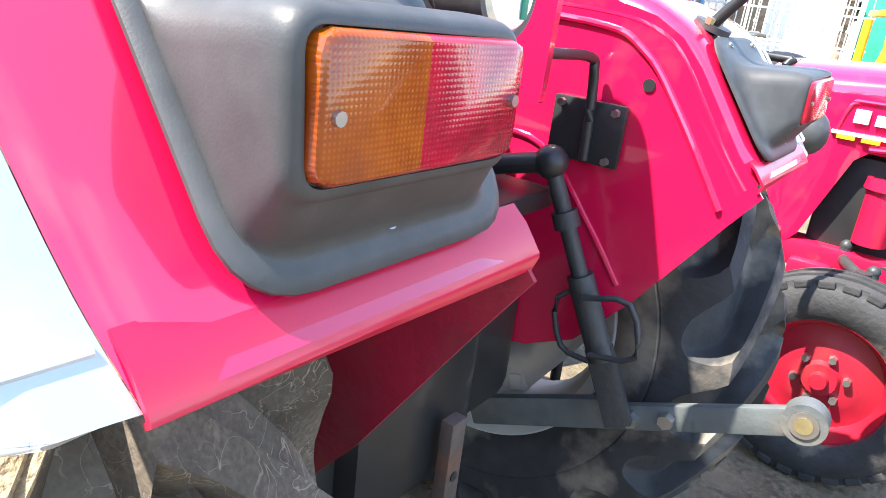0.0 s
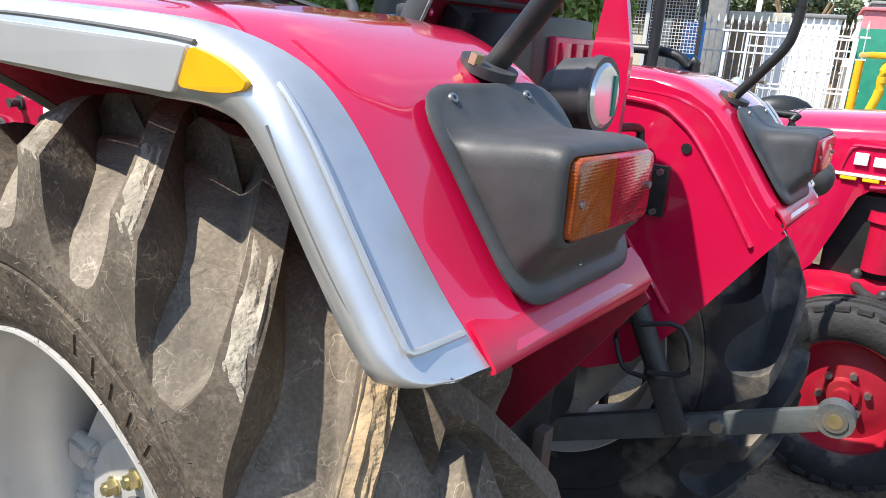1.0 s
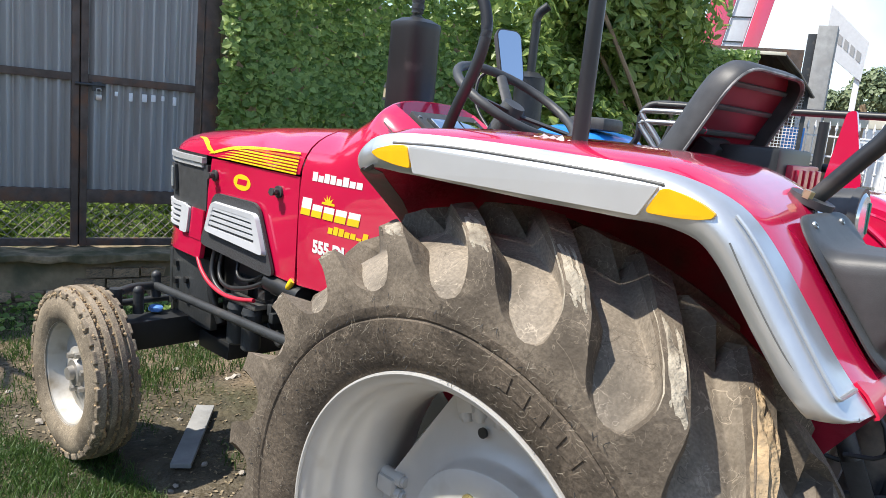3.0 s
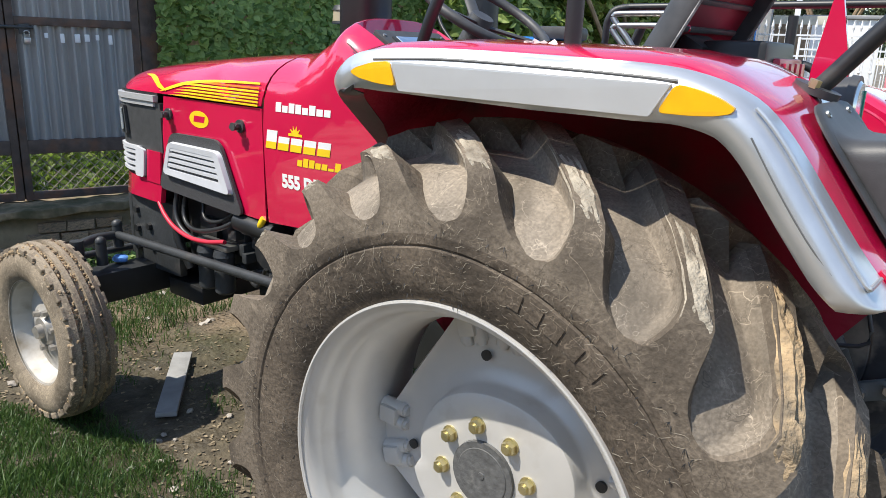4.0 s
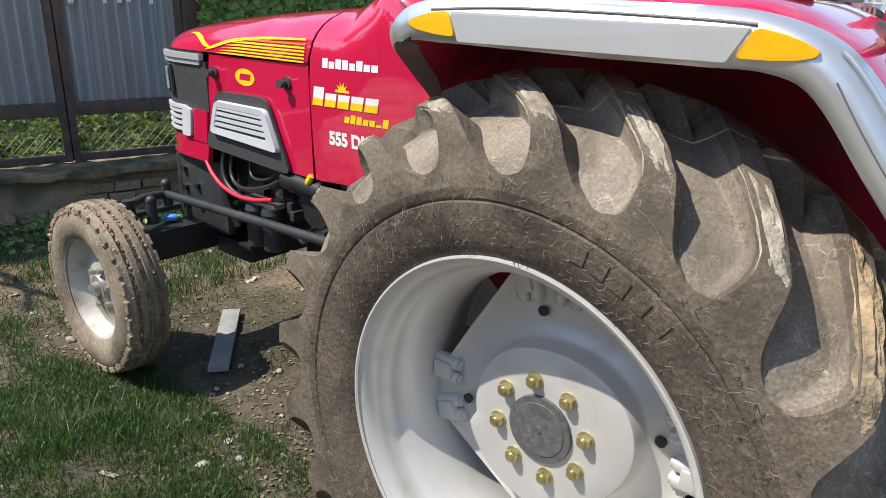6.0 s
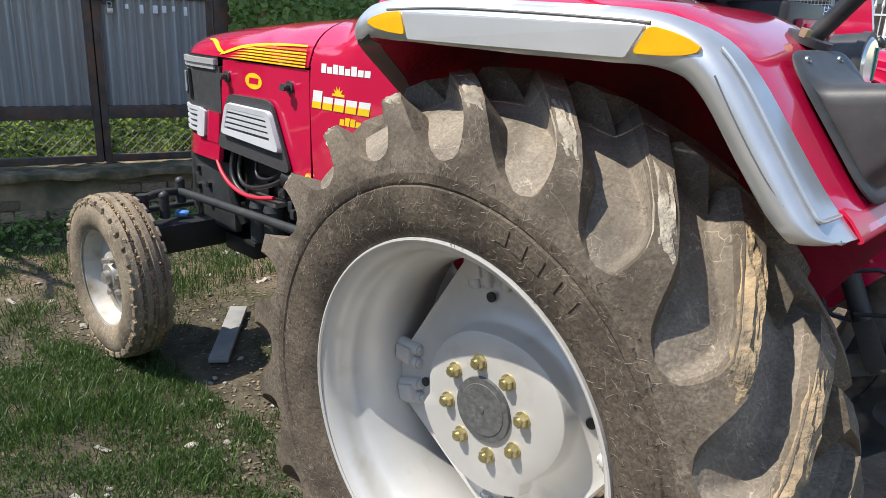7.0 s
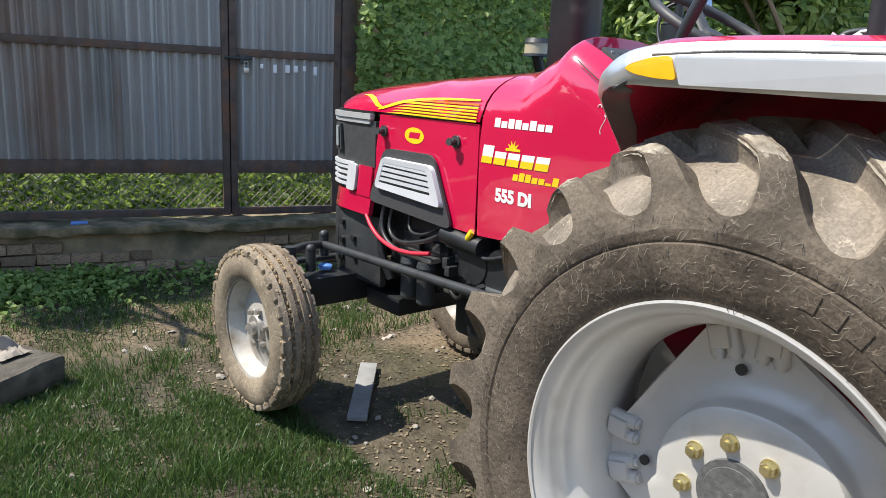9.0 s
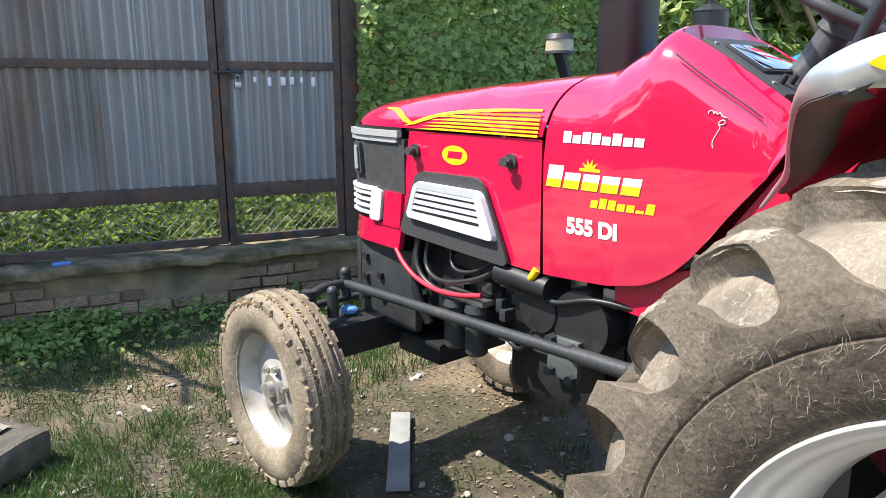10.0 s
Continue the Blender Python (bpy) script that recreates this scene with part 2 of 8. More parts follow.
def ribbed_lens(name, base, deep):
    """Moulded lamp plastic: glossy, with a fine prism grid and darker depth behind."""
    m = bpy.data.materials.new(name)
    m.use_nodes = True
    n, l = m.node_tree.nodes, m.node_tree.links
    p = n["Principled BSDF"]
    p.inputs["Roughness"].default_value = 0.16
    p.inputs["Coat Weight"].default_value = 0.25
    c = n.new("ShaderNodeTexCoord")
    t = n.new("ShaderNodeTexNoise")
    t.inputs["Scale"].default_value, t.inputs["Detail"].default_value = 26.0, 3.0
    l.new(c.outputs["Object"], t.inputs["Vector"])
    r = n.new("ShaderNodeValToRGB")
    r.color_ramp.elements[0].position, r.color_ramp.elements[1].position = 0.35, 0.65
    r.color_ramp.elements[0].color, r.color_ramp.elements[1].color = (*deep, 1), (*base, 1)
    l.new(t.outputs["Fac"], r.inputs[0])
    waves = []
    for axis in ("Y", "Z"):
        w = n.new("ShaderNodeTexWave")
        w.bands_direction = axis
        w.inputs["Scale"].default_value = 95.0
        l.new(c.outputs["Object"], w.inputs["Vector"])
        waves.append(w.outputs["Fac"])
    mul = n.new("ShaderNodeMath")
    mul.operation = "MULTIPLY"
    l.new(waves[0], mul.inputs[0])
    l.new(waves[1], mul.inputs[1])
    x = n.new("ShaderNodeMix")
    x.data_type = "RGBA"
    x.inputs[0].default_value = 0.3
    x.blend_type = "MULTIPLY"
    l.new(r.outputs[0], x.inputs[6])
    l.new(mul.outputs[0], x.inputs[7])
    l.new(x.outputs[2], p.inputs["Base Color"])
    u = n.new("ShaderNodeBump")
    u.inputs["Strength"].default_value, u.inputs["Distance"].default_value = 0.12, 0.002
    l.new(mul.outputs[0], u.inputs["Height"])
    l.new(u.outputs[0], p.inputs["Normal"])
    return m


LENS_AMBER = ribbed_lens("amber_lens", (0.55, 0.115, 0.004), (0.32, 0.05, 0.004))
LENS_RED = ribbed_lens("red_lens", (0.66, 0.010, 0.04), (0.32, 0.006, 0.024))


def leafy(name, a, b, rough=0.5, through_light=0.25):
    """Leaves or blades, each its own shade."""
    m = bpy.data.materials.new(name)
    m.use_nodes = True
    n, l = m.node_tree.nodes, m.node_tree.links
    p = n["Principled BSDF"]
    geo = n.new("ShaderNodeNewGeometry")
    r = n.new("ShaderNodeValToRGB")
    r.color_ramp.elements[0].color, r.color_ramp.elements[1].color = (*a, 1), (*b, 1)
    l.new(geo.outputs["Random Per Island"], r.inputs[0])
    l.new(r.outputs[0], p.inputs["Base Color"])
    p.inputs["Roughness"].default_value = rough
    t = n.new("ShaderNodeBsdfTranslucent")
    l.new(r.outputs[0], t.inputs["Color"])
    mix = n.new("ShaderNodeMixShader")
    mix.inputs[0].default_value = through_light
    l.new(p.outputs[0], mix.inputs[1])
    l.new(t.outputs[0], mix.inputs[2])
    l.new(mix.outputs[0], n["Material Output"].inputs[0])
    return m


IVY = leafy("creeper_leaves", (0.13, 0.23, 0.05), (0.45, 0.58, 0.18), 0.40, through_light=0.5)
WEED = leafy("weed_leaves", (0.09, 0.16, 0.022), (0.30, 0.38, 0.08), through_light=0.6)
BUSH = leafy("shrub_leaves", (0.12, 0.21, 0.05), (0.48, 0.58, 0.17), 0.4, through_light=0.5)
GRASS = leafy("grass_blades", (0.028, 0.080, 0.016), (0.11, 0.185, 0.042), through_light=0.35)
DEAD_LEAF = leafy("dead_leaves", (0.08, 0.06, 0.04), (0.34, 0.27, 0.17), 0.8, 0.1)
# leaf green made paler and greyer, with distance haze put into the colour
FAR_TREE = leafy("haze_paled_tree_leaves", (0.13, 0.17, 0.08), (0.30, 0.35, 0.20))


def glassy_mirror():
    m = bpy.data.materials.new("mirror_glass")
    m.use_nodes = True
    p = m.node_tree.nodes["Principled BSDF"]
    p.inputs["Base Color"].default_value = (0.9, 0.92, 0.94, 1)
    p.inputs["Metallic"].default_value, p.inputs["Roughness"].default_value = 1.0, 0.02
    return m


MIRROR = glassy_mirror()


def lens_glass():
    m = bpy.data.materials.new("lamp_glass")
    m.use_nodes = True
    p = m.node_tree.nodes["Principled BSDF"]
    p.inputs["Base Color"].default_value = (0.8, 0.85, 0.85, 1)
    p.inputs["Roughness"].default_value = 0.12
    p.inputs["Metallic"].default_value = 0.6
    return m


LAMP_GLASS = lens_glass()


# mesh helpers
def part(name, bm, mat, parent=None, label="", flat=False, fix=True):
    """Links a bmesh as one mesh object, under parent if there is one."""
    if fix:
        bmesh.ops.recalc_face_normals(bm, faces=bm.faces)
    me = bpy.data.meshes.new(name)
    bm.to_mesh(me)
    bm.free()
    for p in me.polygons:
        p.use_smooth = not flat
    if not flat:
        me.set_sharp_from_angle(angle=radians(38))
    for m in mat if isinstance(mat, (list, tuple)) else (mat,):
        me.materials.append(m)
    ob = new(name, me)
    if parent:
        ob.parent = parent
    if label:
        ob["label"] = label
    return ob


def thing(name, label, category, place=(0, 0, 0), turn=0.0, group="", kind=""):
    """An Empty at a thing's base."""
    ob = tagged(new(name), label, category, group, kind)
    ob.location, ob.rotation_euler = place, (0, 0, radians(turn))
    return ob


def block(bm, lo, hi, bevel=0.0, m=None, mat=0):
    """A box between two corners, with bevelled edges."""
    c = [(a + b) / 2 for a, b in zip(lo, hi)]
    s = [abs(b - a) for a, b in zip(lo, hi)]
    t = Matrix.Translation(c) @ Matrix.Diagonal((*s, 1))
    made = bmesh.ops.create_cube(bm, size=1, matrix=(m @ t) if m else t)["verts"]
    faces = {f for v in made for f in v.link_faces}
    for f in faces:
        f.material_index = mat
    if bevel:
        edges = list({e for v in made for e in v.link_edges})
        bmesh.ops.bevel(bm, geom=edges, offset=bevel, segments=2, profile=0.6, affect="EDGES")
    return bm


def rod(bm, a, b, r, r2=None, sides=14, caps=True):
    """A round bar from a to b."""
    a, b = Vector(a), Vector(b)
    d = b - a
    m = Matrix.Translation((a + b) / 2) @ d.to_track_quat("Z", "Y").to_matrix().to_4x4()
    bmesh.ops.create_cone(bm, cap_ends=caps, segments=sides, radius1=r, radius2=r if r2 is None else r2, depth=d.length, matrix=m)
    return bm


def smooth_path(points, steps=6):
    """A Catmull-Rom line through the points."""
    p = [Vector(q) for q in points]
    p = [2 * p[0] - p[1]] + p + [2 * p[-1] - p[-2]]
    out = []
    for i in range(1, len(p) - 2):
        for k in range(steps):
            t = k / steps
            a, b, c, d = p[i - 1], p[i], p[i + 1], p[i + 2]
            out.append(0.5 * ((2 * b) + (c - a) * t + (2 * a - 5 * b + 4 * c - d) * t * t + (3 * b - a - 3 * c + d) * t ** 3))
    return out + [p[-2]]


def tube(bm, points, r, sides=10, steps=6, closed=False, flat=1.0):
    """A round tube along a smooth line."""
    line = smooth_path(points, steps) if steps > 1 else [Vector(q) for q in points]
    rings = []
    up = Vector((0, 0, 1))
    for i, q in enumerate(line):
        d = (line[min(i + 1, len(line) - 1)] - line[max(i - 1, 0)]).normalized()
        s = d.cross(up)
        if s.length < 0.05:
            s = d.cross(Vector((0, 1, 0)))
        s.normalize()
        u = s.cross(d)
        rings.append([bm.verts.new(q + r * (math.cos(k * math.tau / sides) * s + flat * math.sin(k * math.tau / sides) * u)) for k in range(sides)])
    for a, b in zip(rings, rings[1:] + ([rings[0]] if closed else [])):
        for k in range(sides):
            bm.faces.new((a[k], a[(k + 1) % sides], b[(k + 1) % sides], b[k]))
    if not closed:
        bm.faces.new(rings[0])
        bm.faces.new(rings[-1])
    return bm


def lathe(bm, profile, centre, sides=64, mat=0, span=None):
    """Turns (y, r) pairs about an axle along y through centre."""
    cx, cy, cz = centre
    rings = []
    for y, r in profile:
        rings.append([bm.verts.new((cx + r * math.cos(a), cy + y, cz + r * math.sin(a))) for a in (k * math.tau / sides for k in range(sides))])
    for a, b in zip(rings, rings[1:]):
        for k in range(sides):
            f = bm.faces.new((a[k], a[(k + 1) % sides], b[(k + 1) % sides], b[k]))
            f.material_index = mat
    return rings


def sheet(bm, grid, mat=0):
    """A surface through rows of points."""
    rows = [[bm.verts.new(q) for q in row] for row in grid]
    for a, b in zip(rows, rows[1:]):
        for k in range(len(a) - 1):
            f = bm.faces.new((a[k], a[k + 1], b[k + 1], b[k]))
            f.material_index = mat
    return rows


def thick(bm, t):
    """Gives a surface thickness, away from its normals."""
    bmesh.ops.recalc_face_normals(bm, faces=bm.faces)
    bmesh.ops.solidify(bm, geom=list(bm.faces), thickness=t)
    return bm


def plate(bm, outline, y0, y1, side=None):
    """An upright plate: an outline of (x, z) between two depths; side(x, z) may shift it across."""
    a = [bm.verts.new((x, y0 + (side(x, z) if side else 0), z)) for x, z in outline]
    b = [bm.verts.new((x, y1 + (side(x, z) if side else 0), z)) for x, z in outline]
    bm.faces.new(a)
    bm.faces.new(b)
    for k in range(len(a)):
        bm.faces.new((a[k], a[(k + 1) % len(a)], b[(k + 1) % len(a)], b[k]))
    return bm


def rounded(outline, r, steps=4):
    """The outline with its corners rounded by r."""
    out = []
    n = len(outline)
    for i in range(n):
        p, a, b = Vector(outline[i]), Vector(outline[i - 1]), Vector(outline[(i + 1) % n])
        d1, d2 = (a - p), (b - p)
        k = min(r, d1.length * 0.45, d2.length * 0.45)
        s, e = p + d1.normalized() * k, p + d2.normalized() * k
        for j in range(steps + 1):
            t = j / steps
            out.append(tuple((1 - t) ** 2 * s + 2 * t * (1 - t) * p + t * t * e))
    return out


def ball(bm, centre, r, squash=(1, 1, 1), seg=12):
    bmesh.ops.create_uvsphere(bm, u_segments=seg, v_segments=max(6, seg // 2), radius=r, matrix=Matrix.Translation(centre) @ Matrix.Diagonal((*squash, 1)))
    return bm


def lump(bm, centre, r, rng, squash=(1, 1, 1)):
    """An uneven clod."""
    made = bmesh.ops.create_icosphere(bm, subdivisions=2, radius=1, matrix=Matrix.Identity(4))["verts"]
    off = Vector((rng.uniform(0, 50), rng.uniform(0, 50), rng.uniform(0, 50)))
    for v in made:
        k = 1 + 0.5 * noise.noise(v.co * 1.6 + off)
        v.co = Vector(centre) + Vector([v.co[i] * k * r * squash[i] for i in range(3)])
    return bm


def clods(spots, rng):
    """One mesh of many uneven clods at (place, size)."""
    bm = bmesh.new()
    bmesh.ops.create_icosphere(bm, subdivisions=1, radius=1)
    bm.verts.index_update()
    base, tris = [v.co.copy() for v in bm.verts], [tuple(v.index for v in f.verts) for f in bm.faces]
    bm.free()
    verts, faces = [], []
    for p, r in spots:
        i = len(verts)
        sx, sy, sz = (r * rng.uniform(0.6, 1.5) for _ in range(3))
        verts += [(p.x + v.x * sx * rng.uniform(0.75, 1.25), p.y + v.y * sy * rng.uniform(0.75, 1.25), p.z + v.z * sz * rng.uniform(0.75, 1.25)) for v in base]
        faces += [tuple(i + k for k in t) for t in tris]
    me = bpy.data.meshes.new("clods")
    me.from_pydata(verts, [], faces)
    return me


# ---------------------------------------------------------------- ground and enclosure
GATE_FOOT = Vector((-4.32, 0.228, 0.0))
GATE_ALONG = Vector((0.28, 0.96, 0.0)).normalized()
GATE_OUT = Vector((GATE_ALONG.y, -GATE_ALONG.x, 0.0))


def at_gate(s, out=0.0, z=0.0):
    """A place along the gate line: s metres along it, out towards the tractor."""
    return GATE_FOOT + s * GATE_ALONG + out * GATE_OUT + Vector((0, 0, z))


GATE_M = Matrix.Translation(GATE_FOOT) @ Matrix(((GATE_ALONG.x, GATE_OUT.x, 0, 0), (GATE_ALONG.y, GATE_OUT.y, 0, 0), (0, 0, 1, 0), (0, 0, 0, 1)))


def ground_height(x, y):
    far = min(1.0, max(0.0, (math.hypot(x, y) - 9) / 10))
    h = 0.022 * noise.noise(Vector((x * 1.3, y * 1.3, 3.0))) + 0.010 * noise.noise(Vector((x * 5, y * 5, 7.0))) + 0.005 * noise.noise(Vector((x * 14, y * 14, 1.0)))
    q = Vector((x, y, 0)) - GATE_FOOT
    back = q.dot(GATE_OUT)
    bank = 0.06 * max(0.0, min(1.0, (1.3 - back) / 1.0)) if back > -0.2 else 0.06
    return 0.03 + (h + bank - 0.012) * (1 - far)


def ground_material():
    m = bpy.data.materials.new("soil_and_litter")
    m.use_nodes = True
    n, l = m.node_tree.nodes, m.node_tree.links
    p = n["Principled BSDF"]
    c = n.new("ShaderNodeTexCoord")

    def cloud(size, detail=6.0):
        t = n.new("ShaderNodeTexNoise")
        t.inputs["Scale"].default_value, t.inputs["Detail"].default_value = size, detail
        l.new(c.outputs["Object"], t.inputs["Vector"])
        return t.outputs["Fac"]

    def ramp(fac, stops):
        r = n.new("ShaderNodeValToRGB")
        while len(r.color_ramp.elements) < len(stops):
            r.color_ramp.elements.new(0.5)
        for e, (pos, col) in zip(r.color_ramp.elements, stops):
            e.position, e.color = pos, (*col, 1)
        l.new(fac, r.inputs[0])
        return r.outputs[0]

    def mix(fac, a, b):
        x = n.new("ShaderNodeMix")
        x.data_type = "RGBA"
        l.new(fac, x.inputs[0])
        l.new(a, x.inputs[6])
        l.new(b, x.inputs[7])
        return x.outputs[2]

    soil = ramp(cloud(3.0), [(0.3, (0.085, 0.062, 0.040)), (0.5, (0.18, 0.132, 0.082)), (0.72, (0.30, 0.228, 0.145))])
    fine = ramp(cloud(45.0), [(0.35, (0.06, 0.046, 0.030)), (0.65, (0.25, 0.192, 0.126))])
    green = ramp(cloud(30.0), [(0.35, (0.019, 0.031, 0.009)), (0.7, (0.050, 0.068, 0.022))])
    one = mix(ramp(cloud(9.0), [(0.4, (0, 0, 0)), (0.6, (0.75, 0.75, 0.75))]), soil, fine)
    two = mix(ramp(cloud(1.1), [(0.5, (0, 0, 0)), (0.62, (0.6, 0.6, 0.6))]), one, green)
    # darker soil in an uneven round patch at a fixed spot
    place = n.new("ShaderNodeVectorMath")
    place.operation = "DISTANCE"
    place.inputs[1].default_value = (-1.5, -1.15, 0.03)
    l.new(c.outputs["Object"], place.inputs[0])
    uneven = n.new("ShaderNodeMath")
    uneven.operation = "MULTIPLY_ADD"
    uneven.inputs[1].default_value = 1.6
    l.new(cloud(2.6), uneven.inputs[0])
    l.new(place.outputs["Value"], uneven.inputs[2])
    dark_patch = n.new("ShaderNodeValToRGB")
    dark_patch.color_ramp.elements[0].position, dark_patch.color_ramp.elements[1].position = 0.56, 0.72
    dark_patch.color_ramp.elements[0].color, dark_patch.color_ramp.elements[1].color = (0.85, 0.85, 0.85, 1), (0, 0, 0, 1)
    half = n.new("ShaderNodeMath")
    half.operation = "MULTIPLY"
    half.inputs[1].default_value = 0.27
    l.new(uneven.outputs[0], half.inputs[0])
    l.new(half.outputs[0], dark_patch.inputs[0])
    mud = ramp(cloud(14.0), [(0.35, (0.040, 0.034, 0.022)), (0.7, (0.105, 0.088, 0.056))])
    l.new(mix(dark_patch.outputs[0], two, mud), p.inputs["Base Color"])
    wet = ramp(cloud(1.7), [(0.42, (0.35, 0.35, 0.35)), (0.56, (0.95, 0.95, 0.95))])
    l.new(wet, p.inputs["Roughness"])
    u = n.new("ShaderNodeBump")
    u.inputs["Strength"].default_value, u.inputs["Distance"].default_value = 0.8, 0.02
    l.new(cloud(38.0, 8.0), u.inputs["Height"])
    l.new(u.outputs[0], p.inputs["Normal"])
    return m


SOIL = ground_material()


def build_ground():
    """One sheet, fine near the tractor and coarse towards the horizon."""
    def ticks(lo, hi, step):
        inner = [lo + step * i for i in range(int((hi - lo) / step) + 1)]
        out = [1.5, 4, 10, 30, 100, 400, 1500]
        return [lo - d for d in reversed(out)] + inner + [hi + d for d in out]
    xs, ys = ticks(-6.5, 3.0, 0.06), ticks(-3.2, 5.0, 0.06)
    verts = [(x, y, ground_height(x, y)) for y in ys for x in xs]
    w = len(xs)
    faces = [(j * w + i, j * w + i + 1, (j + 1) * w + i + 1, (j + 1) * w + i) for j in range(len(ys) - 1) for i in range(w - 1)]
    me = bpy.data.meshes.new("ground")
    me.from_pydata(verts, [], faces)
    for p in me.polygons:
        p.use_smooth = True
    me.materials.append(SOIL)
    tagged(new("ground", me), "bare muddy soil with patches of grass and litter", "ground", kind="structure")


build_ground()


# ---------------------------------------------------------------- the tractor
TYRE_MID = -0.685


def hood_half(x):
    """Half the hood's width at x."""
    return float(np.interp(x, [-2.28, -2.24, -2.15, -1.85, -1.5, -1.17, -1.0, -0.8, -0.62, -0.55], [0.15, 0.19, 0.222, 0.245, 0.262, 0.272, 0.27, 0.256, 0.236, 0.222]))


def hood_top(x):
    return float(np.interp(x, [-2.29, -2.26, -2.2, -2.1, -1.85, -1.5, -1.17, -1.12, -1.08, -1.04, -1.0, -0.96, -0.92, -0.9, -0.88, -0.8, -0.7, -0.6, -0.55], [1.30, 1.335, 1.365, 1.385, 1.415, 1.445, 1.472, 1.479, 1.488, 1.503, 1.522, 1.543, 1.568, 1.579, 1.575, 1.533, 1.468, 1.40, 1.372]))


def hood_section(x, zb, sides_steps=5):
    """Half a cross-section at x, from zb at the side up and over to the middle."""
    w, zt = hood_half(x), hood_top(x)
    zs = zt - float(np.interp(x, [-1.225, -1.05, -0.95, -0.85], [0.15, 0.19, 0.19, 0.16]))
    pts = []
    e = float(np.interp(x, [-1.225, -1.05, -0.95, -0.85], [2.6, 2.5, 2.6, 3.3]))
    if zb < zs:
        for k in range(sides_steps):
            t = k / sides_steps
            z = zb + (zs - zb) * t
            pts.append((w - 0.012 * (1 - t) ** 2 * (zs - zb) / 0.4, z))
        a0 = 0.0
    else:
        a0 = math.asin(min(1.0, (zb - zs) / (zt - zs)) ** (e / 2))
    n = sides_steps + 9 - len(pts)
    for k in range(n):
        a = a0 + (math.pi / 2 - a0) * k / (n - 1)
        pts.append((w * max(0.0, math.cos(a)) ** (2 / e), zs + (zt - zs) * math.sin(a) ** (2 / e)))
    return pts


def hood_surface(bm, xs, bottom, sink=None):
    grid = []
    for x in xs:
        half = hood_section(x, bottom(x))
        if sink:
            half = [(y, sink(x, y, z)) for y, z in half]
        grid.append([(x, -y, z) for y, z in half] + [(x, y, z) for y, z in reversed(half[:-1])])
    n = min(len(r) for r in grid)
    assert all(len(r) == n for r in grid)
    return sheet(bm, grid)


def hood_side(x, z):
    """The hood's true half width at x and height z."""
    if x < -1.22:
        return hood_half(x) - 0.004 - 0.012 * (1.288 - z)
    zs = hood_top(x) - float(np.interp(x, [-1.225, -1.05, -0.95, -0.85], [0.15, 0.19, 0.19, 0.16]))
    zb = float(np.interp(x, [-1.215, -1.0, -0.9, -0.84], [0.915, 0.925, 0.945, 0.975]))
    t = min(1.0, (z - zb) / (zs - zb))
    return hood_half(x) - 0.012 * (1 - t) ** 2 * (zs - zb) / 0.4


def on_side(x, z, out=0.0):
    """A place on the hood's near side."""
    return -(hood_half(x) + out)


def decal(name, outline, mat, parent, out=0.0012, side=-1):
    """A flat mark that follows the hood's side."""
    bm = bmesh.new()
    vs = [bm.verts.new((x, side * (hood_side(x, z) + out), z)) for x, z in outline]
    bm.faces.new(vs)
    return part(name, bm, mat, parent, flat=True)


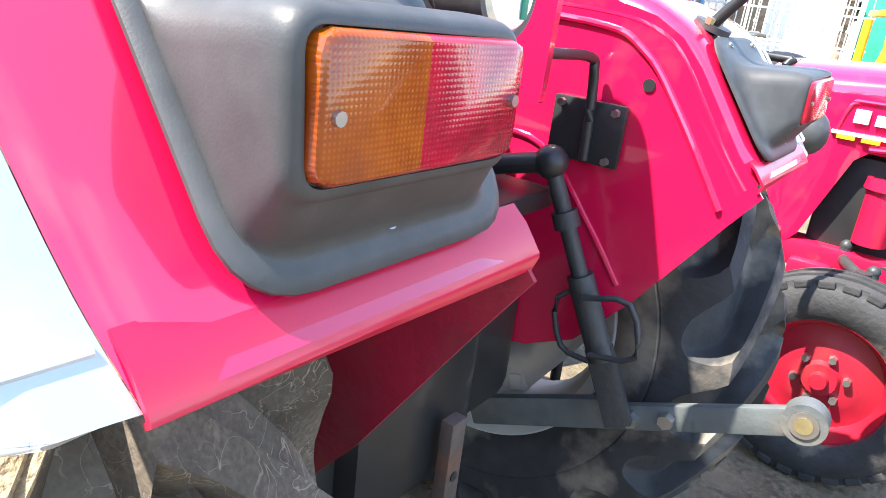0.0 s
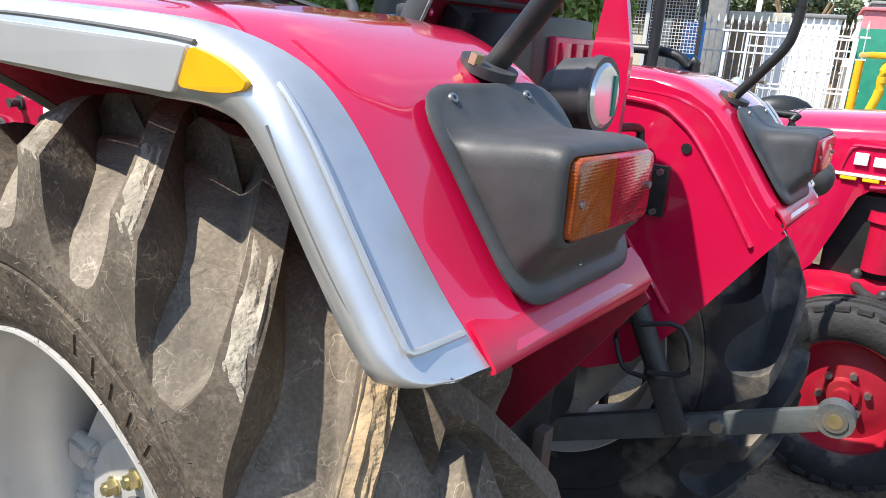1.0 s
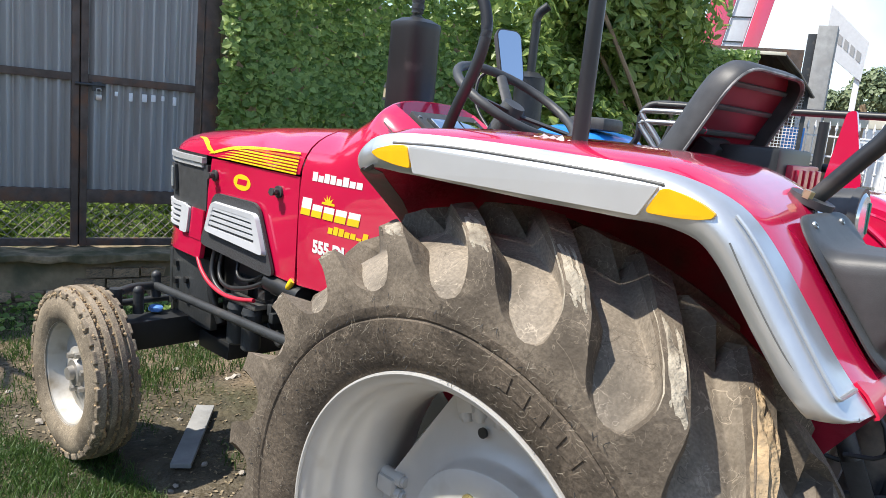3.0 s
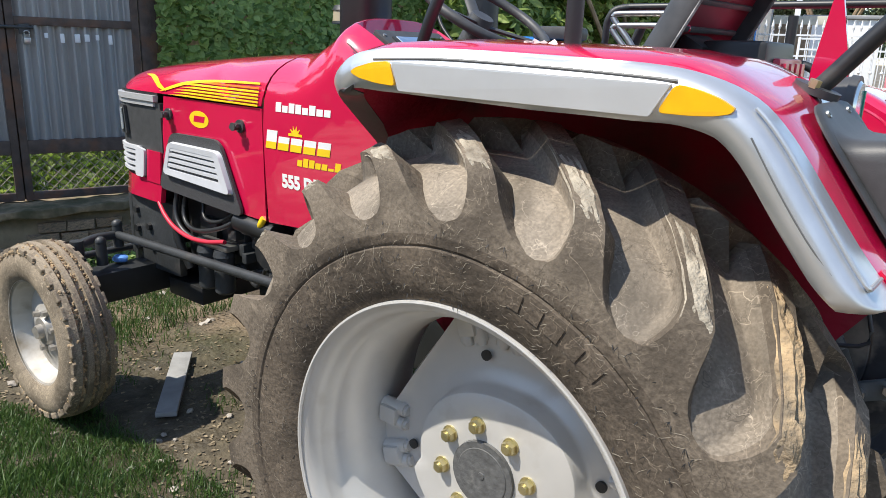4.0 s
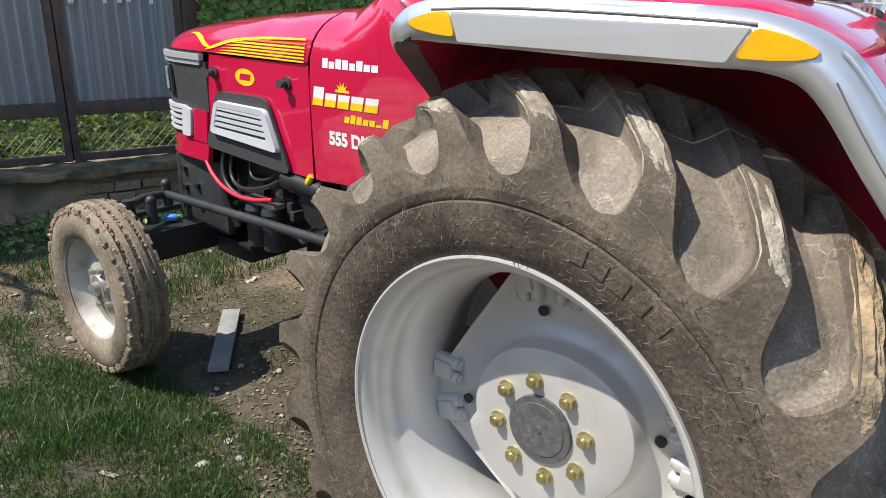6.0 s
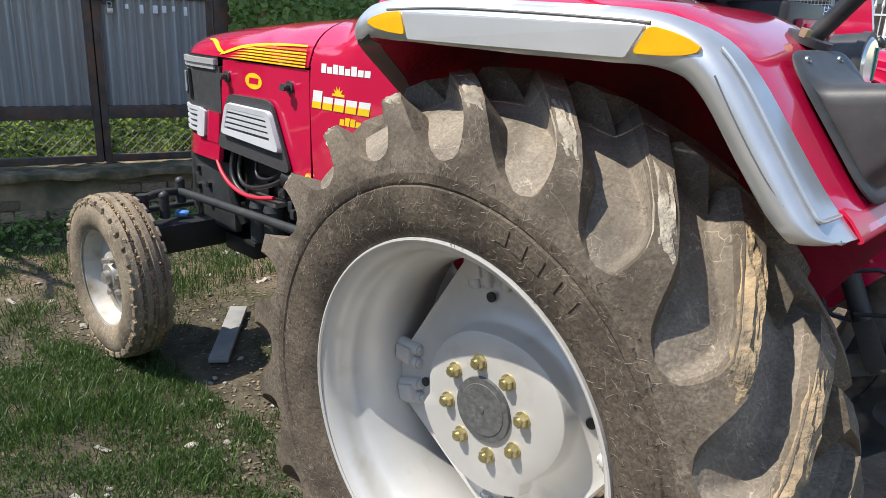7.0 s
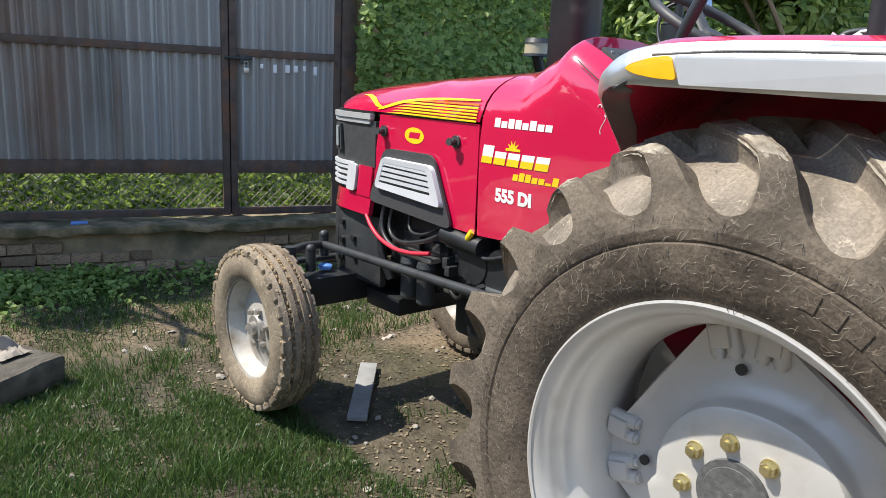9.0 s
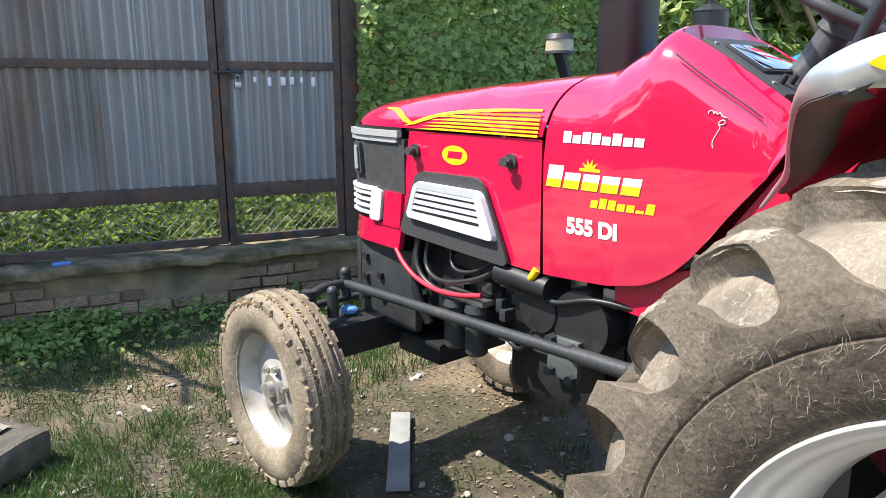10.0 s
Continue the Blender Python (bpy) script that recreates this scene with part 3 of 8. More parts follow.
def build_hood(parent, stripes=True):
    bm = bmesh.new()
    xs = [-2.275, -2.26, -2.24, -2.2, -2.15, -2.1, -2.0, -1.9, -1.8, -1.7, -1.6, -1.5, -1.4, -1.32, -1.26, -1.225]
    hood_surface(bm, xs, lambda x: min(1.296, hood_top(x) - 0.04) if x > -2.2 else hood_top(x) - 0.055)
    nose = [v for v in bm.verts if abs(v.co.x + 2.275) < 1e-4]
    bm.faces.new(sorted(nose, key=lambda v: v.co.y))
    for v in bm.verts:
        v.co.x += 0.055 * max(0.0, min(1.0, (v.co.z - 1.29) / 0.16)) * max(0.0, (v.co.x + 1.5) / 0.275)
    thick(bm, 0.004)
    part("bonnet", bm, RED, parent, "glossy red bonnet top")
    # lower side panels on both sides
    for side in (-1, 1):
        bm = bmesh.new()
        grid = []
        for x in np.linspace(-1.895, -1.2255, 15):
            x = float(x)
            lo = float(np.interp(x, [-1.895, -1.84, -1.33, -1.2255], [0.955, 0.95, 0.918, 0.915]))
            row = []
            for z in np.linspace(lo, 1.288, 9):
                front = 0.06 * (z - 0.955) / 0.335 * max(0, 1 - (x + 1.895) / 0.3)
                row.append((x + front, side * (hood_half(x) - 0.004 - 0.012 * (1.288 - z)), float(z)))
            grid.append(row)
        sheet(bm, grid)
        bmesh.ops.recalc_face_normals(bm, faces=bm.faces)
        bmesh.ops.solidify(bm, geom=list(bm.faces), thickness=0.006)
        part("side_panel", bm, RED, parent, "glossy red side panel with vent")
    # textured trapezoid and pale vent
    trap = rounded([(-1.882, 0.938), (-1.772, 1.160), (-1.452, 1.164), (-1.330, 0.913)], 0.04)
    bm = bmesh.new()
    plate(bm, trap, 0.0, -0.012, lambda x, z: on_side(x, z) + 0.012 * (1.288 - z) * 0 - 0.002 + 0.012 * (1.288 - z))
    vent = part("vent_surround", bm, MESH_TRIM, parent, "dark textured vent surround")
    outer = rounded([(-1.826, 1.000), (-1.772, 1.128), (-1.440, 1.127), (-1.374, 0.980)], 0.025)
    inner = rounded([(-1.788, 1.024), (-1.754, 1.106), (-1.470, 1.104), (-1.442, 1.018)], 0.012)
    bm = bmesh.new()
    f = lambda x, z, out: on_side(x, z, out) + 0.012 * (1.288 - z)
    loops = []
    for out, loop in ((0.014, outer), (0.030, [((x - -1.585) * 0.97 - 1.585, (z - 1.066) * 0.95 + 1.066) for x, z in outer]), (0.028, inner), (0.014, inner)):
        loops.append([bm.verts.new((x, f(x, z, out), z)) for x, z in loop])
    for a, b in zip(loops, loops[1:]):
        for k in range(len(a)):
            bm.faces.new((a[k], a[(k + 1) % len(a)], b[(k + 1) % len(a)], b[k]))
    part("vent_frame", bm, WHITE_TRIM, vent)
    bm = bmesh.new()
    plate(bm, inner, 0, -0.002, lambda x, z: f(x, z, 0.0145))
    part("vent_recess", bm, BLACK, vent)
    for k in range(4):
        z = 1.036 + 0.0205 * k
        bm = bmesh.new()
        m = [(-1.784 + 0.009 * k, z - 0.002), (-1.443 - 0.006 * k, z - 0.006), (-1.447 - 0.006 * k, z + 0.007), (-1.780 + 0.009 * k, z + 0.010)]
        plate(bm, m, 0, -0.011, lambda x, z: f(x, z, 0.016))
        part("slat", bm, WHITE_TRIM, vent)
    # knobs
    for x, z in ((-1.795, 1.224), (-1.340, 1.222)):
        bm = bmesh.new()
        y = on_side(x, z)
        rod(bm, (x, y + 0.004, z), (x, y - 0.004, z), 0.022, sides=18)
        rod(bm, (x, y - 0.003, z), (x, y - 0.032, z), 0.011, 0.014, sides=14)
        rod(bm, (x - 0.02, y - 0.024, z - 0.004), (x + 0.02, y - 0.024, z + 0.004), 0.006, sides=8)
        part("latch_knob", bm, PLASTIC, parent, "black latch knob")
    # rear cowl with the dashboard
    bm = bmesh.new()
    xs = [-1.215, -1.195, -1.17, -1.15, -1.13, -1.11, -1.09, -1.07, -1.05, -1.03, -1.01, -0.99, -0.97, -0.95, -0.93, -0.91, -0.895, -0.885, -0.868, -0.86, -0.82, -0.78, -0.74, -0.70, -0.66, -0.62, -0.59, -0.57]
    low = lambda x: float(np.interp(x, [-1.215, -1.0, -0.9, -0.84, -0.79, -0.74, -0.70, -0.66, -0.62, -0.57], [0.915, 0.925, 0.945, 0.975, 1.02, 1.085, 1.14, 1.19, 1.24, 1.33]))
    hood_surface(bm, xs, lambda x: min(low(x), hood_top(x) - 0.02), lambda x, y, z: z - 0.05 if x > -0.87 and y < 0.158 else z)
    for v in bm.verts:
        v.co.x += 0.055 * max(0.0, min(1.0, (v.co.z - 1.29) / 0.16)) * max(0.0, min(1.0, 1 - (v.co.x + 1.215) / 0.2))
    thick(bm, 0.005)
    cowl = part("cowl", bm, RED, parent, "glossy red rear cowl")
    # inner red frame behind the cowl
    bm = bmesh.new()
    plate(bm, [(-1.0, 0.95), (-0.78, 1.0), (-0.60, 1.25), (-0.46, 1.32), (-0.40, 1.10), (-0.52, 0.92), (-0.8, 0.84), (-1.0, 0.86)], -0.22, -0.19)
    part("inner_frame", bm, RED_DUSTY, parent)
    # dashboard
    bm = bmesh.new()
    dash = Matrix.Translation((-0.745, 0, 1.478)) @ Euler((0, radians(32.5), 0)).to_matrix().to_4x4()
    block(bm, (-0.115, -0.15, -0.03), (0.13, 0.15, 0.003), 0.004, dash)
    panel = part("instrument_panel", bm, PLASTIC, parent, "dark instrument panel with dials")
    bm = bmesh.new()
    block(bm, (-0.075, -0.115, 0.0), (0.045, 0.115, 0.010), 0.003, dash)
    part("cluster_frame", bm, BLACK, panel)
    bm = bmesh.new()
    block(bm, (-0.068, -0.105, 0.010), (0.038, 0.105, 0.0125), 0.001, dash)
    part("cluster_window", bm, MIRROR, panel, "shiny window of the dial cluster")
    for k in range(5):
        bm = bmesh.new()
        c = dash @ Vector((0.085, -0.10 + 0.05 * k, 0.0))
        rod(bm, c, c + dash.to_3x3() @ Vector((0, 0, 0.024)), 0.009, 0.007, 10)
        part("knob", bm, BLACK, panel)
    # shut line across the rear of the cowl and a chalk scribble on its side
    for sd in (-1, 1):
        bm = bmesh.new()
        tube(bm, [(x, sd * (hood_side(x, z) + 0.0004), z) for x, z in ((-0.842, 1.50), (-0.79, 1.462), (-0.735, 1.425), (-0.68, 1.390), (-0.64, 1.362))], 0.0018, sides=6)
        part("shut_line", bm, BLACK, cowl)
    for stroke in (((-0.757, 1.368), (-0.756, 1.374), (-0.748, 1.376), (-0.745, 1.369), (-0.741, 1.374), (-0.737, 1.368), (-0.731, 1.372), (-0.726, 1.364), (-0.716, 1.361)), ((-0.733, 1.350), (-0.724, 1.356), (-0.718, 1.351), (-0.726, 1.345), (-0.734, 1.347), (-0.729, 1.34), (-0.736, 1.325), (-0.744, 1.308), (-0.742, 1.294))):
        bm = bmesh.new()
        tube(bm, [(x, -(hood_side(x, z) + 0.0006), z) for x, z in stroke], 0.0011, sides=5, steps=3)
        part("chalk_line", bm, WHITE, cowl)
    for y in (-0.135, 0.135):
        for x in (-0.1, 0.1):
            bm = bmesh.new()
            bmesh.ops.create_cone(bm, cap_ends=True, segments=10, radius1=0.006, radius2=0.005, depth=0.005, matrix=dash @ Matrix.Translation((x * 0.85, y, 0.004)))
            part("screw", bm, STEEL, panel)
    # nose: lamp unit, bright bar, grille and lower bumper
    def ring_of(x0, x1, z0, z1, out, r=0.06):
        """A U-shaped band that wraps round the nose."""
        def at(z, inset):
            line = []
            for x in np.linspace(x1, x0, 6):
                line.append((float(x), -(hood_half(float(x)) + out - inset), z))
            w = hood_half(x0) + out - inset
            line += [(x0 - 0.02, -w * 0.85, z), (x0 - 0.035, -w * 0.5, z), (x0 - 0.04, 0.0, z)]
            return line + [(x, -y, zz) for x, y, zz in reversed(line[:-1])]
        return [at(z0, 0.0), at(z1, 0.0)]
    def band(name, x0, x1, z0, z1, out, mat, label="", slope=0.0):
        bm = bmesh.new()
        a, b = ring_of(x0, x1, z0, z1, out)
        b = [(x + slope, y, z) for x, y, z in b]
        sheet(bm, [a, b])
        thick(bm, 0.02)
        return part(name, bm, mat, parent, label)
    band("nose_bar", -2.25, -1.885, 1.262, 1.284, 0.010, SILVER_LIGHT, "pale bar over the headlamps")
    band("nose_bar_lower", -2.245, -1.90, 1.243, 1.259, 0.004, SILVER_LIGHT)
    band("bonnet_gap", -2.235, -1.89, 1.276, 1.294, -0.012, BLACK)
    band("lamp_surround", -2.21, -1.862, 1.07, 1.256, -0.004, PLASTIC, "dark headlamp surround")
    band("bumper", -2.22, -1.90, 0.868, 0.955, 0.0, RED, "red lower nose panel", 0.02)
    band("grille_backing", -2.23, -1.93, 0.955, 1.075, -0.01, BLACK)
    for k in range(4):
        z = 0.972 + 0.024 * k
        band("grille_bar", -2.245, -2.06 + 0.012 * k, z, z + 0.012, 0.004, WHITE_TRIM)
    band("grille_frame", -2.245, -2.03, 1.062, 1.078, 0.006, WHITE_TRIM)
    for side in (-1, 1):
        bm = bmesh.new()
        plate(bm, rounded([(-2.075, 0.958), (-2.055, 1.078), (-1.985, 1.07), (-2.005, 0.958)], 0.015), 0, -0.012 * -side, lambda x, z: side * (hood_half(x) + 0.0))
        part("grille_end", bm, WHITE_TRIM, parent)
        bm = bmesh.new()
        plate(bm, [(-2.0, 0.945), (-1.98, 1.072), (-1.872, 1.072), (-1.89, 0.945)], 0, 0.008 * side, lambda x, z: side * (hood_half(x) - 0.006))
        part("corner_panel", bm, RED, parent)
        bm = bmesh.new()
        plate(bm, rounded([(-2.19, 1.12), (-2.20, 1.235), (-2.14, 1.235), (-2.125, 1.12)], 0.01), 0, 0.012 * side, lambda x, z: side * (hood_half(x) - 0.002))
        lamp = part("side_lamp", bm, PLASTIC, parent)
        bm = bmesh.new()
        plate(bm, rounded([(-2.178, 1.135), (-2.184, 1.222), (-2.152, 1.222), (-2.143, 1.135)], 0.008), 0, 0.004 * side, lambda x, z: side * (hood_half(x) + 0.011))
        part("lens", bm, LAMP_GLASS, lamp)
    if stripes:
        ribbon(parent, [(-2.035, 1.358, 0.001), (-1.965, 1.356, 0.010), (-1.90, 1.342, 0.018), (-1.86, 1.326, 0.018), (-1.815, 1.314, 0.008), (-1.80, 1.310, 0.002)], YELLOW)
        ribbon(parent, [(-1.845, 1.306, 0.002), (-1.79, 1.318, 0.011), (-1.73, 1.332, 0.012), (-1.66, 1.345, 0.011), (-1.54, 1.357, 0.009), (-1.40, 1.364, 0.008), (-1.226, 1.367, 0.006)], YELLOW)
        for k in range(6):
            z0 = 1.353 - 0.0105 * k
            x0 = -1.66 - 0.024 * k
            decal_top(parent, "stripe", [(x0, z0 - 0.004), (x0 + 0.1, z0 + 0.002), (-1.227 - 0.002 * k, z0 + 0.002 - 0.0005 * k), (-1.227 - 0.002 * k, z0 - 0.004 - 0.0005 * k), (x0 + 0.1, z0 - 0.004)], YELLOW if k else ORANGE)
    return cowl


def top_side(x, z, out=0.003):
    """The hood's half width at x and height z, on its rounded shoulder."""
    w, zt = hood_half(x), hood_top(x)
    zs = zt - 0.15
    t = max(0.0, min(1.0, (z - zs) / 0.15))
    return w * max(0.05, (1 - t ** 2.6)) ** (1 / 2.6) + out


def ribbon(parent, line, mat):
    """A tapering curved stripe on the bonnet's near shoulder; line holds x, z and width."""
    mid = smooth_path([(x, 0, z) for x, z, w in line], 6)
    wide = np.interp(np.linspace(0, len(line) - 1, len(mid)), range(len(line)), [w for x, z, w in line])
    bm = bmesh.new()
    grid = []
    for i, p in enumerate(mid):
        d = (mid[min(i + 1, len(mid) - 1)] - mid[max(i - 1, 0)]).normalized()
        n = Vector((-d.z, 0, d.x))
        row = []
        for k in (-0.5, -0.17, 0.17, 0.5):
            v = p + n * (k * float(wide[i]))
            row.append((v.x, -top_side(v.x, v.z, 0.0035), v.z))
        grid.append(row)
    sheet(bm, grid)
    part("stripe", bm, mat, parent, flat=True)


def decal_top(parent, name, outline, mat):
    """A mark on the bonnet's near shoulder, cut into strips so that it follows the curve."""
    bm = bmesh.new()
    vs = [bm.verts.new((x, 0, z)) for x, z in outline]
    bm.faces.new(vs)
    bmesh.ops.triangulate(bm, faces=bm.faces)
    bmesh.ops.subdivide_edges(bm, edges=[e for e in bm.edges if e.calc_length() > 0.08], cuts=3, use_grid_fill=True)
    for v in bm.verts:
        v.co.y = -top_side(v.co.x, v.co.z, 0.0035)
    return part(name, bm, mat, parent, flat=True)


# fender line in side view: top surface from the nose to the rear lip
FENDER = [(-0.298, 1.425), (-0.285, 1.455), (-0.25, 1.48), (-0.18, 1.492), (-0.05, 1.495), (0.12, 1.492), (0.28, 1.486), (0.36, 1.474), (0.42, 1.448), (0.465, 1.405), (0.52, 1.33), (0.562, 1.272), (0.590, 1.238), (0.611, 1.214)]
FENDER_DROP = [0.02, 0.035, 0.06, 0.071, 0.077, 0.079, 0.075, 0.066, 0.058, 0.055, 0.054, 0.051, 0.044, 0.004]
FENDER_SILVER = [-0.826, -0.826, -0.825, -0.824, -0.822, -0.82, -0.812, -0.798, -0.78, -0.772, -0.764, -0.758, -0.753, -0.748]


def fender_line(steps=4):
    line = smooth_path([(x, 0, z) for x, z in FENDER], steps)
    t = np.linspace(0, len(FENDER) - 1, len(line))
    drop = np.interp(t, range(len(FENDER)), FENDER_DROP)
    edge = np.interp(t, range(len(FENDER)), FENDER_SILVER)
    out = []
    for i, p in enumerate(line):
        d = line[min(i + 1, len(line) - 1)] - line[max(i - 1, 0)]
        nrm = Vector((d.z, 0, -d.x)).normalized()
        if nrm.z > 0 or (abs(nrm.z) < 1e-6):
            nrm = -nrm
        out.append((p, nrm, float(drop[i]), float(edge[i])))
    return out


def build_fender(parent, side):
    """A rear fender; side is -1 for the one with its outer face at negative y."""
    s = -side
    line = fender_line()

    def q(p, n, d, y):
        r = p + n * d
        return (r.x, y * s, r.z)
    bm = bmesh.new()
    grid = []
    last = len(line) - 1
    for i, (p, n, d, e) in enumerate(line):
        t = max(0.0, (i - last + 9) / 9)
        pull = (line[max(0, i - 1)][0] - line[min(last, i + 1)][0]).normalized() * 0.004 * t * t

        left = (line[last][0] - p).length
        tuck = 1.0 - (0.05 - math.sqrt(max(0.0, 0.05 ** 2 - (0.05 - left) ** 2))) / 0.0975 if left < 0.05 else 1.0

        def q(p, n, d, y, pull=pull, e=e, tuck=tuck):
            r = p + n * d + pull * max(0.0, min(1.0, (e - y) / (e + 0.84) if e > -0.84 else 1.0))
            y = e + (y - e) * tuck
            return (r.x, y * s, r.z)
        grid.append([q(p, n, d, -0.834), q(p, n, d * 0.9, -0.841), q(p, n, d * 0.6, -0.8455), q(p, n, min(0.030, d * 0.45), -0.8455), q(p, n, min(0.018, d * 0.3), -0.842), q(p, n, min(0.009, d * 0.2), -0.835), q(p, n, 0.0035, min(-0.8245, e - 0.006)), q(p, n, 0.0, (e - 0.83) / 2), q(p, n, -0.0005, e)])
    grid = grid[8:]
    first_ring = grid[0]
    sheet(bm, grid)
    thick(bm, 0.004)
    trim = part("fender_trim", bm, SILVER, parent, "silver-painted outer edge of the fender")
    def q(p, n, d, y):
        r = p + n * d
        return (r.x, y * s, r.z)
    bm = bmesh.new()
    grid = []
    for i, (p, n, d, e) in enumerate(line):
        ys = [e + 0.001, e + 0.02, -0.70, -0.62, -0.54, -0.47, -0.43, -0.41, -0.398, -0.395]
        up = 0.010 * max(0.0, min(1.0, (p.x + 0.24) / 0.06, (0.40 - p.x) / 0.08))
        ds = [0.0, -0.004 - 0.6 * up, -0.006 - up, -0.006 - up, -0.006 - up, -0.006 - up, -0.005 - up, -0.6 * up, 0.012, 0.03]
        if any(x0 < p.x < x0 + 0.12 for x0 in (-0.16, 0.0, 0.16)):
            ds = [dd - 0.0045 if -0.66 < yy < -0.45 else dd for dd, yy in zip(ds, ys)]
        grid.append([q(p, n, dd, yy) for dd, yy in zip(ds, ys)])
    grid = grid[7:]
    sheet(bm, grid)
    thick(bm, 0.004)
    skin = part("fender_top", bm, RED, parent, "glossy red fender top")
    # folded lip along the lower rear edge
    bm = bmesh.new()
    grid = [[(0.586, y * s, 1.2485), (0.6008, y * s, 1.2362), (0.6178, y * s, 1.2138), (0.6184, y * s, 1.2095), (0.613, y * s, 1.206 - 0.01 * (y + 0.748) / 0.36)] for y in np.linspace(-0.7485, -0.392, 8)]
    sheet(bm, grid)
    thick(bm, 0.004)
    part("rear_lip", bm, RED_DUSTY, skin)
    # inner side plate
    outline = [(-0.30, 1.44), (-0.20, 1.488), (0.10, 1.488), (0.28, 1.483), (0.37, 1.462), (0.425, 1.432), (0.47, 1.385), (0.565, 1.255), (0.622, 1.19), (0.575, 1.125), (0.44, 0.93), (0.33, 0.80), (0.22, 0.745), (0.0, 0.70), (-0.25, 0.72), (-0.42, 0.86), (-0.47, 1.05), (-0.40, 1.28)]
    bm = bmesh.new()
    plate(bm, outline, -0.396 * s, -0.401 * s)
    # the near plate's colour carries the wheel arch's shade
    inner = part("inner_plate", bm, SHADED_ARCH if side < 0 else RED, parent, "red inner side plate of the fender")
    bm = bmesh.new()
    tube(bm, [(-0.2, -0.3945 * s, 1.44), (0.24, -0.3945 * s, 1.437), (0.36, -0.3945 * s, 1.40), (0.45, -0.3945 * s, 1.30), (0.555, -0.3945 * s, 1.15)], 0.007, sides=8)
    part("pressed_rib", bm, RED, inner)
    bm = bmesh.new()
    tube(bm, [(0.0, -0.3945 * s, 1.20), (0.18, -0.3945 * s, 1.19), (0.32, -0.3945 * s, 1.05), (0.40, -0.3945 * s, 0.95)], 0.006, sides=8)
    part("pressed_rib", bm, RED, inner)
    bm = bmesh.new()
    rod(bm, (0.382, -0.40 * s, 1.342), (0.382, -0.3925 * s, 1.342), 0.012, sides=16)
    part("hole", bm, BLACK, inner)
    # rounded nose: its silver face narrows to a lip that sweeps inwards, with a dark apron behind it
    outer = [(-0.272, -0.822, 1.472), (-0.303, -0.808, 1.458), (-0.331, -0.79, 1.440), (-0.357, -0.76, 1.405), (-0.404, -0.66, 1.349), (-0.451, -0.55, 1.290), (-0.503, -0.47, 1.247), (-0.546, -0.42, 1.205)]
    inner_edge = [(-0.270, -0.838, 1.420), (-0.298, -0.820, 1.413), (-0.327, -0.79, 1.406), (-0.356, -0.75, 1.390), (-0.398, -0.66, 1.342), (-0.438, -0.56, 1.283), (-0.492, -0.48, 1.240), (-0.542, -0.42, 1.198)]
    lines = []
    for j, start in enumerate(first_ring):
        u = j / (len(first_ring) - 1)
        line_j = [Vector(start)]
        for a, b in zip(outer, inner_edge):
            a, b = Vector(a), Vector(b)
            v = b.lerp(a, u) + Vector((-0.55, -0.8, 0.1)) * 0.8 * u * (1 - u) * (a - b).length
            line_j.append(Vector((v.x, v.y * s, v.z)))
        lines.append(smooth_path(line_j, 5))
    bm = bmesh.new()
    sheet(bm, [list(row) for row in zip(*lines)])
    thick(bm, 0.004)
    part("nose_lip", bm, SILVER, parent, "silver fender nose tapering to a lip")
    edge = [v.copy() for v in lines[0][3:-6]]
    bm = bmesh.new()
    grid, back = [], []
    for i, v in enumerate(edge):
        u = i / (len(edge) - 1)
        wide = 0.012 + 0.052 * min(1.0, 4 * u, 3.5 * (1 - u))
        grid.append([v + Vector((0.002, 0.0, 0.0)), v + Vector((wide * 0.3, 0.0, -0.003)), v + Vector((wide * 0.75, 0.0, -0.002)), v + Vector((wide, 0.0, 0.004))])
        back.append(v + Vector((wide - 0.003, 0.0, 0.003)))
    sheet(bm, grid)
    thick(bm, 0.003)
    part("front_apron", bm, PLASTIC, parent, "dark front apron of the fender")
    back += [Vector((-0.475, -0.46 * s, 1.235)), Vector((-0.50, -0.397 * s, 1.20))]
    bm = bmesh.new()
    sheet(bm, [[v, Vector((-0.21, v.y, 1.47))] for v in back[4:]])
    thick(bm, 0.003)
    part("nose_lining", bm, SHADED_ARCH, parent)
    # side insert with reflectors
    def insert(name, outline, mat, lift, bulge=0.004):
        bm = bmesh.new()
        def face_y(z):
            return -0.8455 - lift + 0.14 * max(0.0, 1.432 - z) + 0.10 * max(0.0, z - 1.462)
        a = [bm.verts.new((x, (face_y(z) + 0.006) * s, z)) for x, z in outline]
        cx, cz = sum(x for x, z in outline) / len(outline), sum(z for x, z in outline) / len(outline)
        b = [bm.verts.new((x, face_y(z) * s, z)) for x, z in outline]
        c = [bm.verts.new((cx + (x - cx) * 0.994, (face_y(z) - bulge * 0.3) * s, cz + (z - cz) * 0.97)) for x, z in outline]
        for u, v in ((a, b), (b, c)):
            for k in range(len(u)):
                bm.faces.new((u[k], u[(k + 1) % len(u)], v[(k + 1) % len(u)], v[k]))
        bm.faces.new(c)
        return part(name, bm, mat, trim, flat=True)
    insert("panel", rounded([(-0.131, 1.4245), (-0.146, 1.4725), (0.331, 1.4625), (0.304, 1.4185)], 0.004), SILVER_LIGHT, 0.0015, 0.002)
    insert("reflector", rounded([(-0.136, 1.432), (-0.150, 1.4725), (-0.19, 1.469), (-0.228, 1.459), (-0.242, 1.451), (-0.222, 1.442), (-0.18, 1.435)], 0.010), AMBER, 0.002, 0.002)
